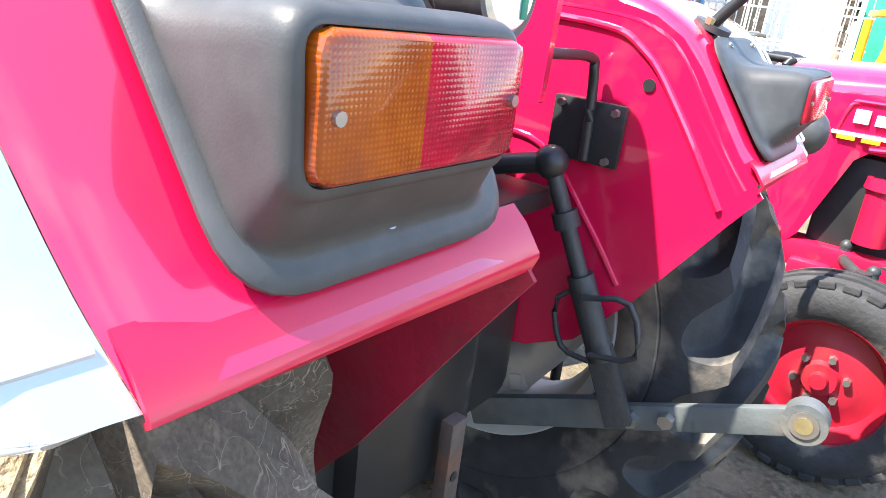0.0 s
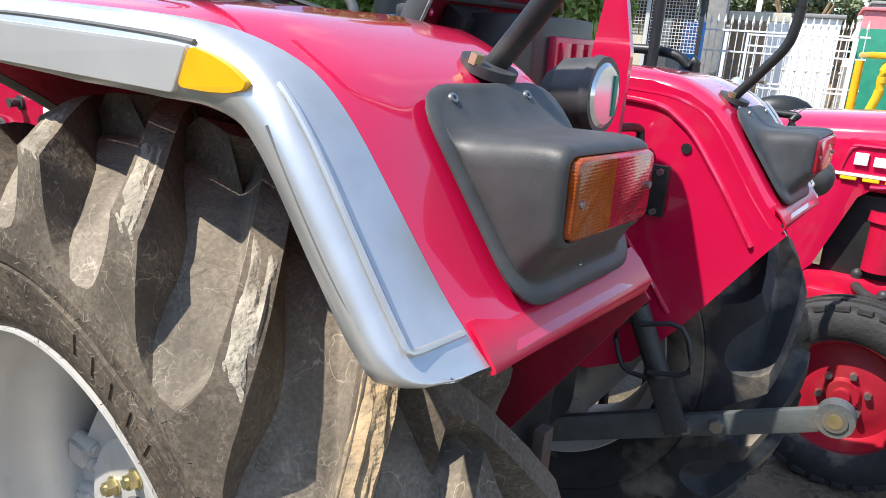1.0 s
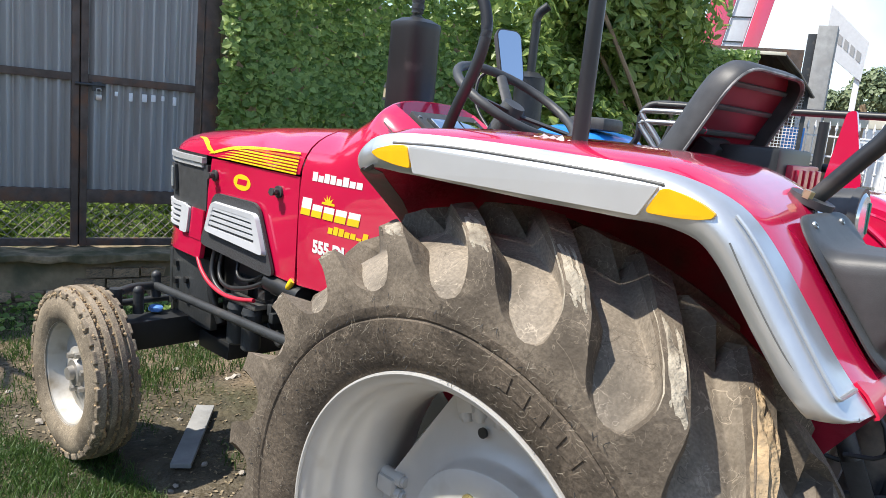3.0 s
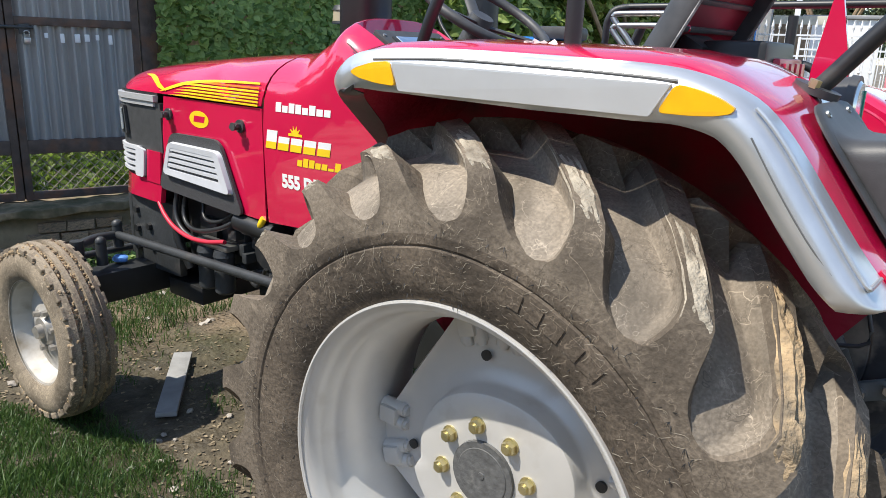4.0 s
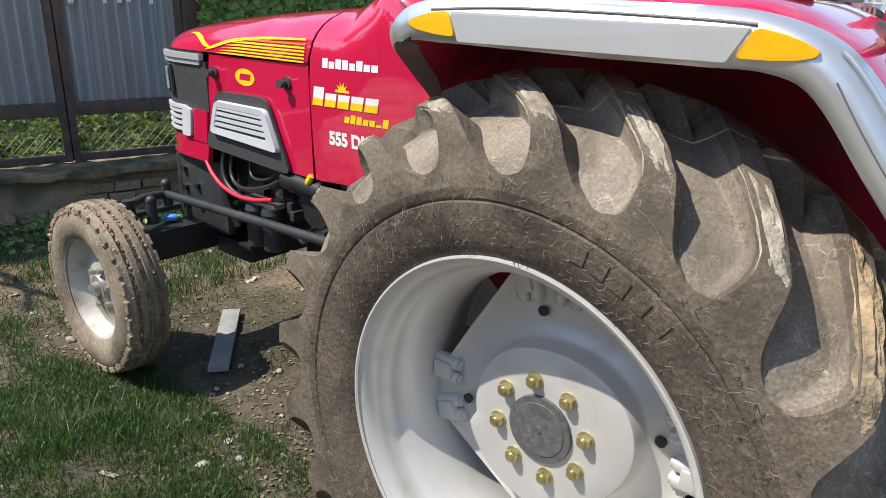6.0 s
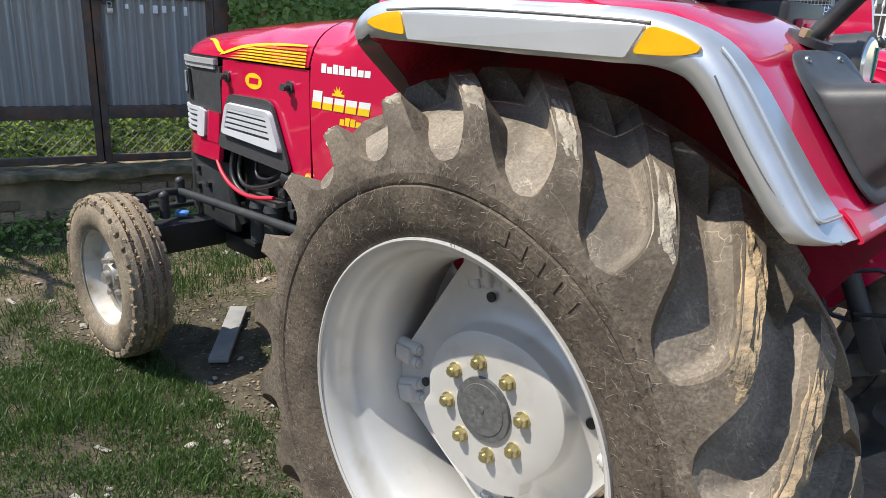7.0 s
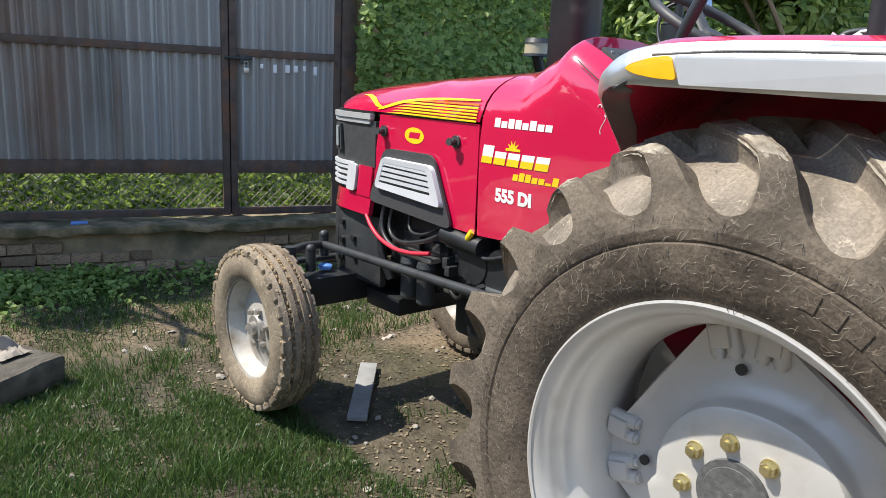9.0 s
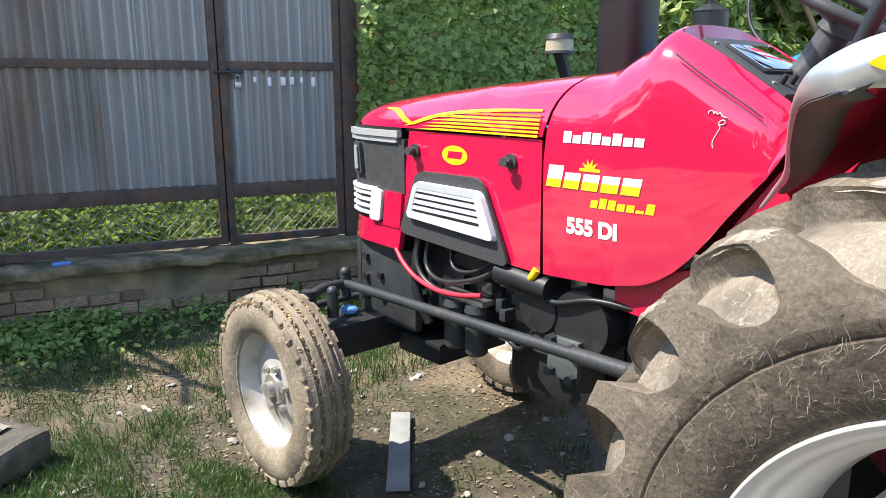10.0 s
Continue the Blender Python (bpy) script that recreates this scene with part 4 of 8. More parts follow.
    insert("reflector", rounded([(0.314, 1.425), (0.336, 1.4635), (0.368, 1.457), (0.395, 1.448), (0.413, 1.4375), (0.408, 1.431), (0.39, 1.4265), (0.36, 1.4245)], 0.010), AMBER, 0.002, 0.002)
    bm = bmesh.new()
    tube(bm, [(-0.19, -0.8415 * s, 1.4735), (-0.05, -0.8415 * s, 1.4785), (0.12, -0.8415 * s, 1.4755), (0.28, -0.8415 * s, 1.4695), (0.335, -0.8415 * s, 1.466)], 0.0025, sides=6)
    part("groove", bm, GROOVE, trim)
    bm = bmesh.new()
    tube(bm, [(0.435, -0.845 * s, 1.405), (0.475, -0.845 * s, 1.345), (0.52, -0.845 * s, 1.285), (0.56, -0.843 * s, 1.243)], 0.0012, sides=6)
    part("groove", bm, GROOVE, trim)
    bm = bmesh.new()
    bead = [Vector((p.x, -0.828 * s, p.z)) for p, n, d, e in line if p.x > 0.43 and (line[-1][0] - p).length > 0.035]
    bead += [bead[-1] + Vector((0.002, 0.012 * s, -0.003)), bead[-1] + Vector((0.004, 0.07 * s, -0.004))]
    tube(bm, bead, 0.0032, sides=8, steps=2)
    part("pressed_bead", bm, SILVER, trim)
    # lamp housing: a moulded dome that grows out of a thin flange
    along = Vector((0.13, 0, -0.175)).normalized()
    out = Vector((along.z * -1, 0, along.x)).normalized()
    base = Vector((0.541, 0, 1.327))

    def oval(w0, w1, l0, l1, lift, r):
        o = rounded([(w0, l0), (w1, l0), (w1, l1), (w0, l1)], r, 6)
        return [base + out * lift + along * l + Vector((0, w * s, 0)) for w, l in o]

    def face(x, inset, r=0.024):
        o = rounded([(-0.684 + inset, 1.402 - inset), (-0.484 - inset, 1.396 - inset), (-0.480 - inset, 1.300 + inset), (-0.680 + inset, 1.303 + inset)], max(0.008, r - inset), 6)
        return [Vector((x, w * s, z)) for w, z in o]
    flange = oval(-0.690, -0.422, -0.138, 0.106, 0.0, 0.055)
    loops = [flange, oval(-0.690, -0.422, -0.138, 0.106, 0.003, 0.055), oval(-0.686, -0.426, -0.134, 0.102, 0.0065, 0.052), oval(-0.679, -0.432, -0.127, 0.095, 0.008, 0.048)]
    foot_ring, rear = loops[-1], face(0.620, 0.0)
    for a, b in ((0.22, 0.012), (0.36, 0.05), (0.46, 0.12), (0.54, 0.23), (0.62, 0.38), (0.72, 0.56), (0.82, 0.74), (0.92, 0.90)):
        ring = []
        for u, v in zip(foot_ring, rear):
            d = v - u
            rise = out * d.dot(out)
            ring.append(u + (d - rise) * a + rise * b)
        loops.append(ring)
    loops += [rear, face(0.6255, 0.0025), face(0.628, 0.0065), face(0.628, 0.0095), face(0.624, 0.0105)]
    bm = bmesh.new()
    rings = [[bm.verts.new(v) for v in lp] for lp in loops]
    for a, b in zip(rings, rings[1:]):
        for k in range(len(a)):
            bm.faces.new((a[k], a[(k + 1) % len(a)], b[(k + 1) % len(a)], b[k]))
    bm.faces.new(rings[-1])
    house = part("lamp_housing", bm, PLASTIC, parent, "matt black plastic tail lamp housing")
    for y0, y1, mat, name in ((-0.671, -0.591, LENS_AMBER, "amber_lens"), (-0.591, -0.491, LENS_RED, "red_lens")):
        bm = bmesh.new()
        o = [(y0, 1.392), (y1, 1.390), (y1, 1.313), (y0, 1.314)]
        bite = 0.012
        o = [(y0 + bite, 1.391), (y1, 1.389), (y1, 1.313), (y0 + bite, 1.314), (y0 + 0.003, 1.318), (y0, 1.326), (y0, 1.379), (y0 + 0.003, 1.388)] if name == "amber_lens" else [(y0, 1.389), (y1 - bite, 1.387), (y1 - 0.003, 1.384), (y1, 1.376), (y1, 1.324), (y1 - 0.003, 1.315), (y1 - bite, 1.312), (y0, 1.313)]
        cy, cz = -0.581, 1.352
        steps = []
        for x, k in ((0.620, 1.0), (0.629, 1.0), (0.634, 0.985), (0.636, 0.955)):
            steps.append([bm.verts.new((x, (y if abs(y + 0.591) < 1e-4 else cy + (y - cy) * k) * s, cz + (z - cz) * (1 - (1 - k) * 2))) for y, z in o])
        for a, b in zip(steps, steps[1:]):
            for k in range(len(a)):
                bm.faces.new((a[k], a[(k + 1) % len(a)], b[(k + 1) % len(a)], b[k]))
        bm.faces.new(steps[-1])
        part(name, bm, mat, house)
    for y in (-0.659, -0.503):
        bm = bmesh.new()
        rod(bm, (0.634, y * s, 1.350), (0.639, y * s, 1.350), 0.004, sides=10)
        part("screw", bm, STEEL, house)
    for w, l in ((-0.645, -0.118), (-0.500, -0.118), (-0.566, 0.080)):
        bm = bmesh.new()
        c = base + along * l + Vector((0, w * s, 0)) + out * 0.006
        rod(bm, c, c + out * 0.005, 0.0065, 0.0055, 12)
        part("screw", bm, STEEL, house)
        bm = bmesh.new()
        rod(bm, c + out * 0.004, c + out * 0.0056, 0.0025, sides=6)
        part("socket", bm, BLACK, house)
    # rail foot and rail
    foot = Vector((0.432, -0.517 * s, 1.452))
    bm = bmesh.new()
    tilt = (Vector((0.35, 0, 1))).normalized()
    rod(bm, foot - tilt * 0.004, foot + tilt * 0.008, 0.035, sides=24)
    rail = part("rail_foot", bm, PLASTIC, parent, "black flange bolted to the fender")
    for dx, dy in ((0.0, 0.028), (0.0, -0.028)):
        bm = bmesh.new()
        rod(bm, foot + Vector((dx, dy, 0.006)), foot + Vector((dx + 0.004, dy, 0.018)), 0.009, sides=6)
        part("bolt", bm, BRASS, rail)
    bm = bmesh.new()
    y = -0.505 * s
    tube(bm, [(0.432, y, 1.455), (0.485, y, 1.52), (0.525, y, 1.575)] + ([(0.543, y, 1.66), (0.543, y, 1.75), (0.52, y, 1.815), (0.46, y, 1.85), (0.37, y, 1.86), (0.2, y, 1.86)] if side < 0 else [(0.537, y, 1.62), (0.541, y, 1.665), (0.536, y, 1.695), (0.51, y, 1.708), (0.45, y, 1.709), (0.2, y, 1.707), (-0.35, y, 1.703)]), 0.0145 if side < 0 else 0.011)
    part("hand_rail", bm, BLACK, parent, "black tubular rail")
    if side > 0:
        for z in (0.0, -0.035):
            bm = bmesh.new()
            tube(bm, [(-0.25, 0.42, 1.50 + z), (-0.29, 0.42, 1.58 + z), (-0.355, 0.42, 1.655 + z), (-0.36, 0.42, 1.672 + z), (-0.33, 0.42, 1.678 + z), (-0.15, 0.42, 1.676 + z), (-0.12, 0.42, 1.65 + z), (-0.12, 0.42, 1.5)], 0.009)
            part("side_handle", bm, STEEL, parent, "worn grey tubular handle")
        return skin
    bm = bmesh.new()
    tube(bm, [(0.085, -0.66 * s, 1.49), (0.085, -0.66 * s, 1.7), (0.085, -0.66 * s, 2.2)], 0.0145)
    part("canopy_post", bm, BLACK, parent, "black canopy post")
    bm = bmesh.new()
    tube(bm, [(-0.385, -0.50 * s, 1.46), (-0.35, -0.50 * s, 1.55), (-0.31, -0.49 * s, 1.65), (-0.30, -0.48 * s, 1.74), (-0.34, -0.48 * s, 1.82), (-0.43, -0.48 * s, 1.86)], 0.0135)
    part("grab_rail", bm, BLACK, parent, "black bent grab rail")
    return skin


def build_rear_wheel(parent, side, rng, mud=True):
    s = -side
    mid = Vector((0, TYRE_MID * s, 0.70))
    # disc and rim
    bm = bmesh.new()
    prof = [(-0.196, 0.380), (-0.199, 0.384), (-0.198, 0.388), (-0.190, 0.389), (-0.184, 0.378), (-0.172, 0.368), (-0.15, 0.363), (-0.12, 0.361), (-0.105, 0.352), (-0.09, 0.338), (0.02, 0.322), (0.10, 0.335), (0.13, 0.352), (0.17, 0.357), (0.19, 0.386), (0.195, 0.386)]
    lathe(bm, [(y * 0.885 * s, r * 0.985) for y, r in prof], mid, 96)
    bmesh.ops.recalc_face_normals(bm, faces=bm.faces)
    bmesh.ops.solidify(bm, geom=list(bm.faces), thickness=0.005)
    rim = part("rear_wheel", bm, RIM, parent, "silver-painted rear wheel rim and disc")
    # dished disc with clamping ears
    bm = bmesh.new()
    rings = []
    sides = 96
    for r0, depth in ((0.0, -0.037), (0.06, -0.037), (0.128, -0.0365), (0.1665, -0.035), (0.1735, -0.032), (0.1765, -0.026), (0.178, 0.002), (0.186, 0.012), (0.215, 0.022), (0.25, 0.026), (0.285, 0.024), (0.318, 0.02)):
        ring = []
        for k in range(sides):
            a = k * math.tau / sides
            r = r0
            d = depth
            deg = math.degrees(a)
            if 0.15 <= r0 < 0.24:
                low = max(0.0, min(1.0, 6 - abs(deg - 250) / 10))
                r = r0 - 0.010 + 0.026 * low * low * (3 - 2 * low) + 0.035 * max(0.0, math.cos(a - 0.42)) ** 3
            if r0 > 0.24:
                edge = min(0.322, 0.257 / math.cos(math.radians((deg - 147 + 45) % 90 - 45)))
                r = max(0.245, 0.243 + (edge - 0.243) * {0.25: 0.2, 0.285: 0.6, 0.318: 1.0}[r0])
            ring.append(bm.verts.new((mid.x + r * math.cos(a), mid.y + d * s, mid.z + r * math.sin(a))) if r0 else None)
        rings.append(ring)
    centre = bm.verts.new((mid.x, mid.y - 0.037 * s, mid.z))
    for k in range(sides):
        bm.faces.new((centre, rings[1][k], rings[1][(k + 1) % sides]))
    for a, b in zip(rings[1:], rings[2:]):
        for k in range(sides):
            bm.faces.new((a[k], a[(k + 1) % sides], b[(k + 1) % sides], b[k]))
    bmesh.ops.recalc_face_normals(bm, faces=bm.faces)
    bmesh.ops.solidify(bm, geom=list(bm.faces), thickness=0.010)
    part("disc", bm, RIM, rim, "dished silver wheel disc")
    bm = bmesh.new()
    rod(bm, mid + Vector((0, -0.030 * s, 0)), mid + Vector((0, -0.044 * s, 0)), 0.072, 0.070, 32)
    rod(bm, mid + Vector((0, -0.043 * s, 0)), mid + Vector((0, -0.0455 * s, 0)), 0.058, 0.056, 32)
    rod(bm, mid + Vector((0, -0.045 * s, 0)), mid + Vector((0, -0.047 * s, 0)), 0.008, 0.007, 12)
    part("hub_cap", bm, HUB_IRON, rim, "dark cast iron hub cap")
    for k in range(8):
        a = math.radians(100.5 + 45 * k)
        c = mid + Vector((0.1015 * math.cos(a), -0.036 * s, 0.1015 * math.sin(a)))
        bm = bmesh.new()
        rod(bm, c, c + Vector((0, -0.004 * s, 0)), 0.0175, sides=16)
        rod(bm, c + Vector((0, -0.003 * s, 0)), c + Vector((0, -0.017 * s, 0)), 0.0145, 0.0135, 6)
        rod(bm, c + Vector((0, -0.016 * s, 0)), c + Vector((0, -0.022 * s, 0)), 0.0085, sides=12)
        part("wheel_nut", bm, BRASS, rim, "brass-plated wheel nut")
    for k in range(4):
        a = math.radians(101 + 90 * k)
        c = mid + Vector((0.225 * math.cos(a), 0.0, 0.225 * math.sin(a)))
        bm = bmesh.new()
        rod(bm, c + Vector((0, 0.012 * s, 0)), c + Vector((0, 0.0175 * s, 0)), 0.011, sides=14)
        part("hole", bm, BLACK, rim)
        b = math.radians(188 + 90 * k)
        for j in (-1, 1):
            aa = b + j * 0.17
            c = mid + Vector((0.285 * math.cos(aa), 0.022 * s, 0.285 * math.sin(aa)))
            d = Vector((math.cos(aa), 0, math.sin(aa)))
            bm = bmesh.new()
            m = Matrix.Translation(c) @ d.to_track_quat("X", "Z").to_matrix().to_4x4()
            side_way = Vector((-d.z, 0, d.x))
            for q in (-0.017, 0.017):
                rod(bm, c + side_way * q - d * 0.034, c + side_way * q + d * 0.03, 0.0155, sides=14)
                rod(bm, c + side_way * q - d * 0.042, c + side_way * q - d * 0.03, 0.011, sides=10)
            block(bm, (-0.02, -0.02, -0.02), (0.026, 0.024, 0.02), 0.006, m)
            part("rim_clamp", bm, RIM, rim)
    build_tyre(rim, mid, s, rng, mud)
    return rim


# tyre profile: offset across, radius on the lugs, offset and radius in the pockets, how far the lug leads, pocket half width
TREAD = [(0.150, 0.364, 0.150, 0.364, 0, 0), (0.172, 0.386, 0.172, 0.386, 0, 0), (0.186, 0.412, 0.186, 0.412, 0, 0), (0.192, 0.440, 0.192, 0.440, 0, 0),
         (0.1955, 0.470, 0.1955, 0.470, 0, 0), (0.196, 0.480, 0.196, 0.480, 0, 0), (0.1925, 0.4835, 0.1925, 0.4835, -3.6, 0), (0.196, 0.488, 0.196, 0.488, -3.6, 0), (0.197, 0.505, 0.197, 0.505, -3.6, 0),
         (0.1975, 0.525, 0.1975, 0.525, -3.6, 0), (0.197, 0.533, 0.1965, 0.533, -3.3, 0.05), (0.1965, 0.541, 0.187, 0.538, -3.0, 0.18), (0.196, 0.552, 0.181, 0.546, -2.6, 0.25), (0.194, 0.570, 0.170, 0.556, -2.0, 0.30),
         (0.191, 0.592, 0.156, 0.570, -1.2, 0.34), (0.187, 0.612, 0.141, 0.584, -0.4, 0.36), (0.181, 0.633, 0.126, 0.596, 0.9, 0.37), (0.150, 0.644, 0.104, 0.604, 3.8, 0.37),
         (0.110, 0.656, 0.080, 0.612, 7.8, 0.37), (0.062, 0.671, 0.050, 0.622, 12.6, 0.37), (0.022, 0.682, 0.02, 0.628, 16.4, 0.37), (-0.012, 0.684, -0.012, 0.628, 19.0, 0.37), (-0.020, 0.622, -0.020, 0.621, 19.3, 0)]


def side_offset(r):
    """How far the sidewall bulges at a radius."""
    return float(np.interp(r, [0.386, 0.412, 0.44, 0.47, 0.525, 0.552, 0.57, 0.592, 0.612], [0.172, 0.186, 0.192, 0.1955, 0.1975, 0.196, 0.194, 0.191, 0.187]))


def pocket(f, half):
    """How deep the tread lies at a fraction f from one lug to the next."""
    if half <= 0:
        return 0.0
    mid = 0.645
    d = half - abs(f - mid)
    edge = 0.19 if f < mid else 0.05
    t = max(0.0, min(1.0, d / min(edge, half)))
    return math.sin(t * math.pi / 2)


def build_tyre(rim, mid, s, rng, mud):
    n = 20
    rubber = TYRE if mud else TYRE_DARK
    for flank in (-1, 1):
        layout = [(0, i / 9) for i in range(9)] + [(1, i / 8) for i in range(8)] + [(2, i / 13) for i in range(13)] + [(3, i / 4) for i in range(4)]
        tread = []
        for a, b in zip(TREAD, TREAD[1:]):
            fine = 3 if mud and 0.53 < a[1] < 0.652 and b[1] > a[1] else 1
            tread += [tuple(u + (v - u) * i / fine for u, v in zip(a, b)) for i in range(fine)]
        tread.append(TREAD[-1])
        cols = [(k, seg, t) for k in range(n) for seg, t in layout]
        verts, faces = [], []
        w = len(cols)

        def spot(row, k, f, lift=0.0, d=None):
            yt, rt, yb, rb, lead, half = row
            d = pocket(f, half) if d is None else d
            y, r = yt + (yb - yt) * d, rt + (rb - rt) * d + lift
            ang = math.radians(48.3 - 0.14 * 18 + lead + (k + f) * 360 / n + (9 if flank > 0 else 0))
            bump = 0.0009 * noise.noise(Vector((ang * 9, y * 20, r * 20))) + 0.0007 * noise.noise(Vector((ang * 30, y * 60, r * 60)))
            if half > 0.3 and d < 0.05:
                bump += 0.002 * noise.noise(Vector((ang * 24, y * 40, 2)))
            r += bump
            return Vector((mid.x + r * math.cos(ang), mid.y + flank * y * s, mid.z + r * math.sin(ang)))
        def place(row, k, seg, t):
            """A place on the tread: seg is the crest, its sloping flank, the pocket's floor or the steep wall."""
            half = max(row[5], 0.03)
            slope, wall = min(0.15, half * 0.5), min(0.045, half * 0.22)
            ends = (0.645 + half - 1, 0.645 - half, 0.645 - half + slope, 0.645 + half - wall, 0.645 + half)
            f = ends[seg] + (ends[seg + 1] - ends[seg]) * t
            d = (0.0, math.sin(t * math.pi / 2), 1.0, 1.0 - t)[seg] if row[5] > 0 else 0.0
            return spot(row, k, f, 0.0, d)
        for row in tread:
            verts += [tuple(place(row, *c)) for c in cols]
        for a in range(len(tread) - 1):
            for c in range(w):
                q = (a * w + c, a * w + (c + 1) % w, (a + 1) * w + (c + 1) % w, (a + 1) * w + c)
                faces.append(q if flank * s > 0 else tuple(reversed(q)))
        me = bpy.data.meshes.new("tyre")
        me.from_pydata(verts, [], faces)
        for p in me.polygons:
            p.use_smooth = True
        me.set_sharp_from_angle(angle=radians(34))
        me.materials.append(TYRE_SIDE if mud else TYRE_DARK)
        me.materials.append(rubber)
        me.materials.append(TYRE_DUST if mud else TYRE_DARK)
        for i, p in enumerate(me.polygons):
            row, (seg, t) = tread[i // w], layout[i % w % len(layout)]
            floor = (seg == 2 or seg == 1 and t > 0.2) and row[1] > 0.532
            p.material_index = 0 if row[1] < 0.504 else 2 if floor else 1
        ob = new("tyre_half", me)
        ob.parent = rim
        ob["label"] = "dusty black rear tyre with deep angled lugs"
        if flank > 0 or not mud:
            continue
        # caked mud over the lug crests at the back, thinner dust on the others
        for k in range(n):
            deg = (48.3 + 18 * k) % 360
            heavy = deg < 40 or deg > 285
            if not heavy and not deg < 150:
                continue
            bm = bmesh.new()
            rows = TREAD[15:21] if heavy else TREAD[15:20]
            grid = []
            m = 12 if heavy else 8
            for i in range(4 * len(rows) - 3):
                a, b, t = rows[i // 4], rows[min(i // 4 + 1, len(rows) - 1)], (i % 4) / 4
                row = [u + (v - u) * t for u, v in zip(a, b)]
                line = []
                for j in range(m + 1):
                    f = 0.01 + 0.275 * j / m
                    rim_edge = min(1.0, 4 * min(j / m, 1 - j / m), 3 * min(i / (4 * len(rows) - 4), 1 - i / (4 * len(rows) - 4)))
                    h = noise.noise(Vector((k * 3.1 + f * 22, i * 0.42, 1))) * 0.6 + noise.noise(Vector((k * 7.7 + f * 60, i * 1.1, 5))) * 0.4
                    line.append(tuple(spot(row, k, f, (-0.004 + (0.012 if heavy else 0.006) * rim_edge + (0.011 if heavy else 0.0065) * h))))
                grid.append(line)
            sheet(bm, grid)
            part("mud_cake", bm, MUD if heavy else MUD_PALE, rim, "tan dried mud caked on a lug" if heavy else "pale dust caked on a lug")
    if not mud:
        return
    # plain raised bars where the maker's lettering stands
    def bar(a0, a1, r0, r1):
        bm = bmesh.new()
        grid = []
        for r in np.linspace(r0, r1, 4):
            y = side_offset(r) + 0.002
            grid.append([(mid.x + r * math.cos(math.radians(a)), mid.y - y * s, mid.z + r * math.sin(math.radians(a))) for a in np.linspace(a0, a1, 5)])
        sheet(bm, grid)
        thick(bm, 0.003)
        part("raised_mark", bm, TYRE_SIDE, rim)
    for k in range(5):
        bar(74 - 4.9 * k, 74 - 4.9 * k - 3.4, 0.440, 0.470)
    # straw and scuffs clinging to the sidewall
    verts, faces = [], []
    for _ in range(1000):
        a, r = rng.uniform(0, math.tau), rng.uniform(0.395, 0.53)
        turn, length = rng.uniform(0, math.tau), rng.uniform(0.004, 0.026)
        line = []
        for k in range(5):
            u = (k / 4 - 0.5) * length
            aa = a + (u * math.cos(turn) + 0.2 * u * u / length * math.sin(9 * turn)) / r
            rr = min(0.532, max(0.388, r + u * math.sin(turn) + 0.15 * length * math.sin(k * 1.3 + turn)))
            yy = side_offset(rr) + 0.0012
            line.append((aa, rr, yy))
        i = len(verts)
        for k, (aa, rr, yy) in enumerate(line):
            w = 0.00022 if 0 < k < 4 else 0.0001
            for q in (-w, w):
                verts.append((mid.x + (rr + q) * math.cos(aa + q / rr), mid.y - yy * s, mid.z + (rr + q) * math.sin(aa + q / rr)))
        faces += [(i + 2 * k, i + 2 * k + 1, i + 2 * k + 3, i + 2 * k + 2) for k in range(4)]
    me = bpy.data.meshes.new("straw")
    me.from_pydata(verts, [], faces)
    me.materials.append(STRAW)
    ob = tagged(new("straw", me), "thin pale straw stuck to the tyre", kind="stuff")
    ob.parent = rim
    # moulding whiskers
    verts, faces = [], []
    for _ in range(420):
        a = rng.uniform(0, math.tau)
        r = rng.choice((0.395, 0.42, 0.445, 0.47, 0.495, 0.51, 0.525)) + rng.uniform(-0.006, 0.006)
        y = side_offset(r)
        p = Vector((mid.x + r * math.cos(a), mid.y - y * s, mid.z + r * math.sin(a)))
        d = Vector((rng.uniform(-1, 1), -0.35 * s, rng.uniform(-1, 0.3))).normalized() * rng.uniform(0.007, 0.014)
        e = Vector((d.z, 0, -d.x)).normalized() * 0.0006
        i = len(verts)
        verts += [p - e, p + e, p + d * 0.6 + e, p + d * 0.6 - e, p + d + Vector((0, 0.003, -0.004))]
        faces += [(i, i + 1, i + 2, i + 3), (i + 3, i + 2, i + 4)]
    me = bpy.data.meshes.new("whiskers")
    me.from_pydata([tuple(v) for v in verts], [], faces)
    me.materials.append(BLACK)
    ob = tagged(new("moulding_fluff", me), "short dark rubber moulding hairs", kind="stuff")
    ob.parent = rim


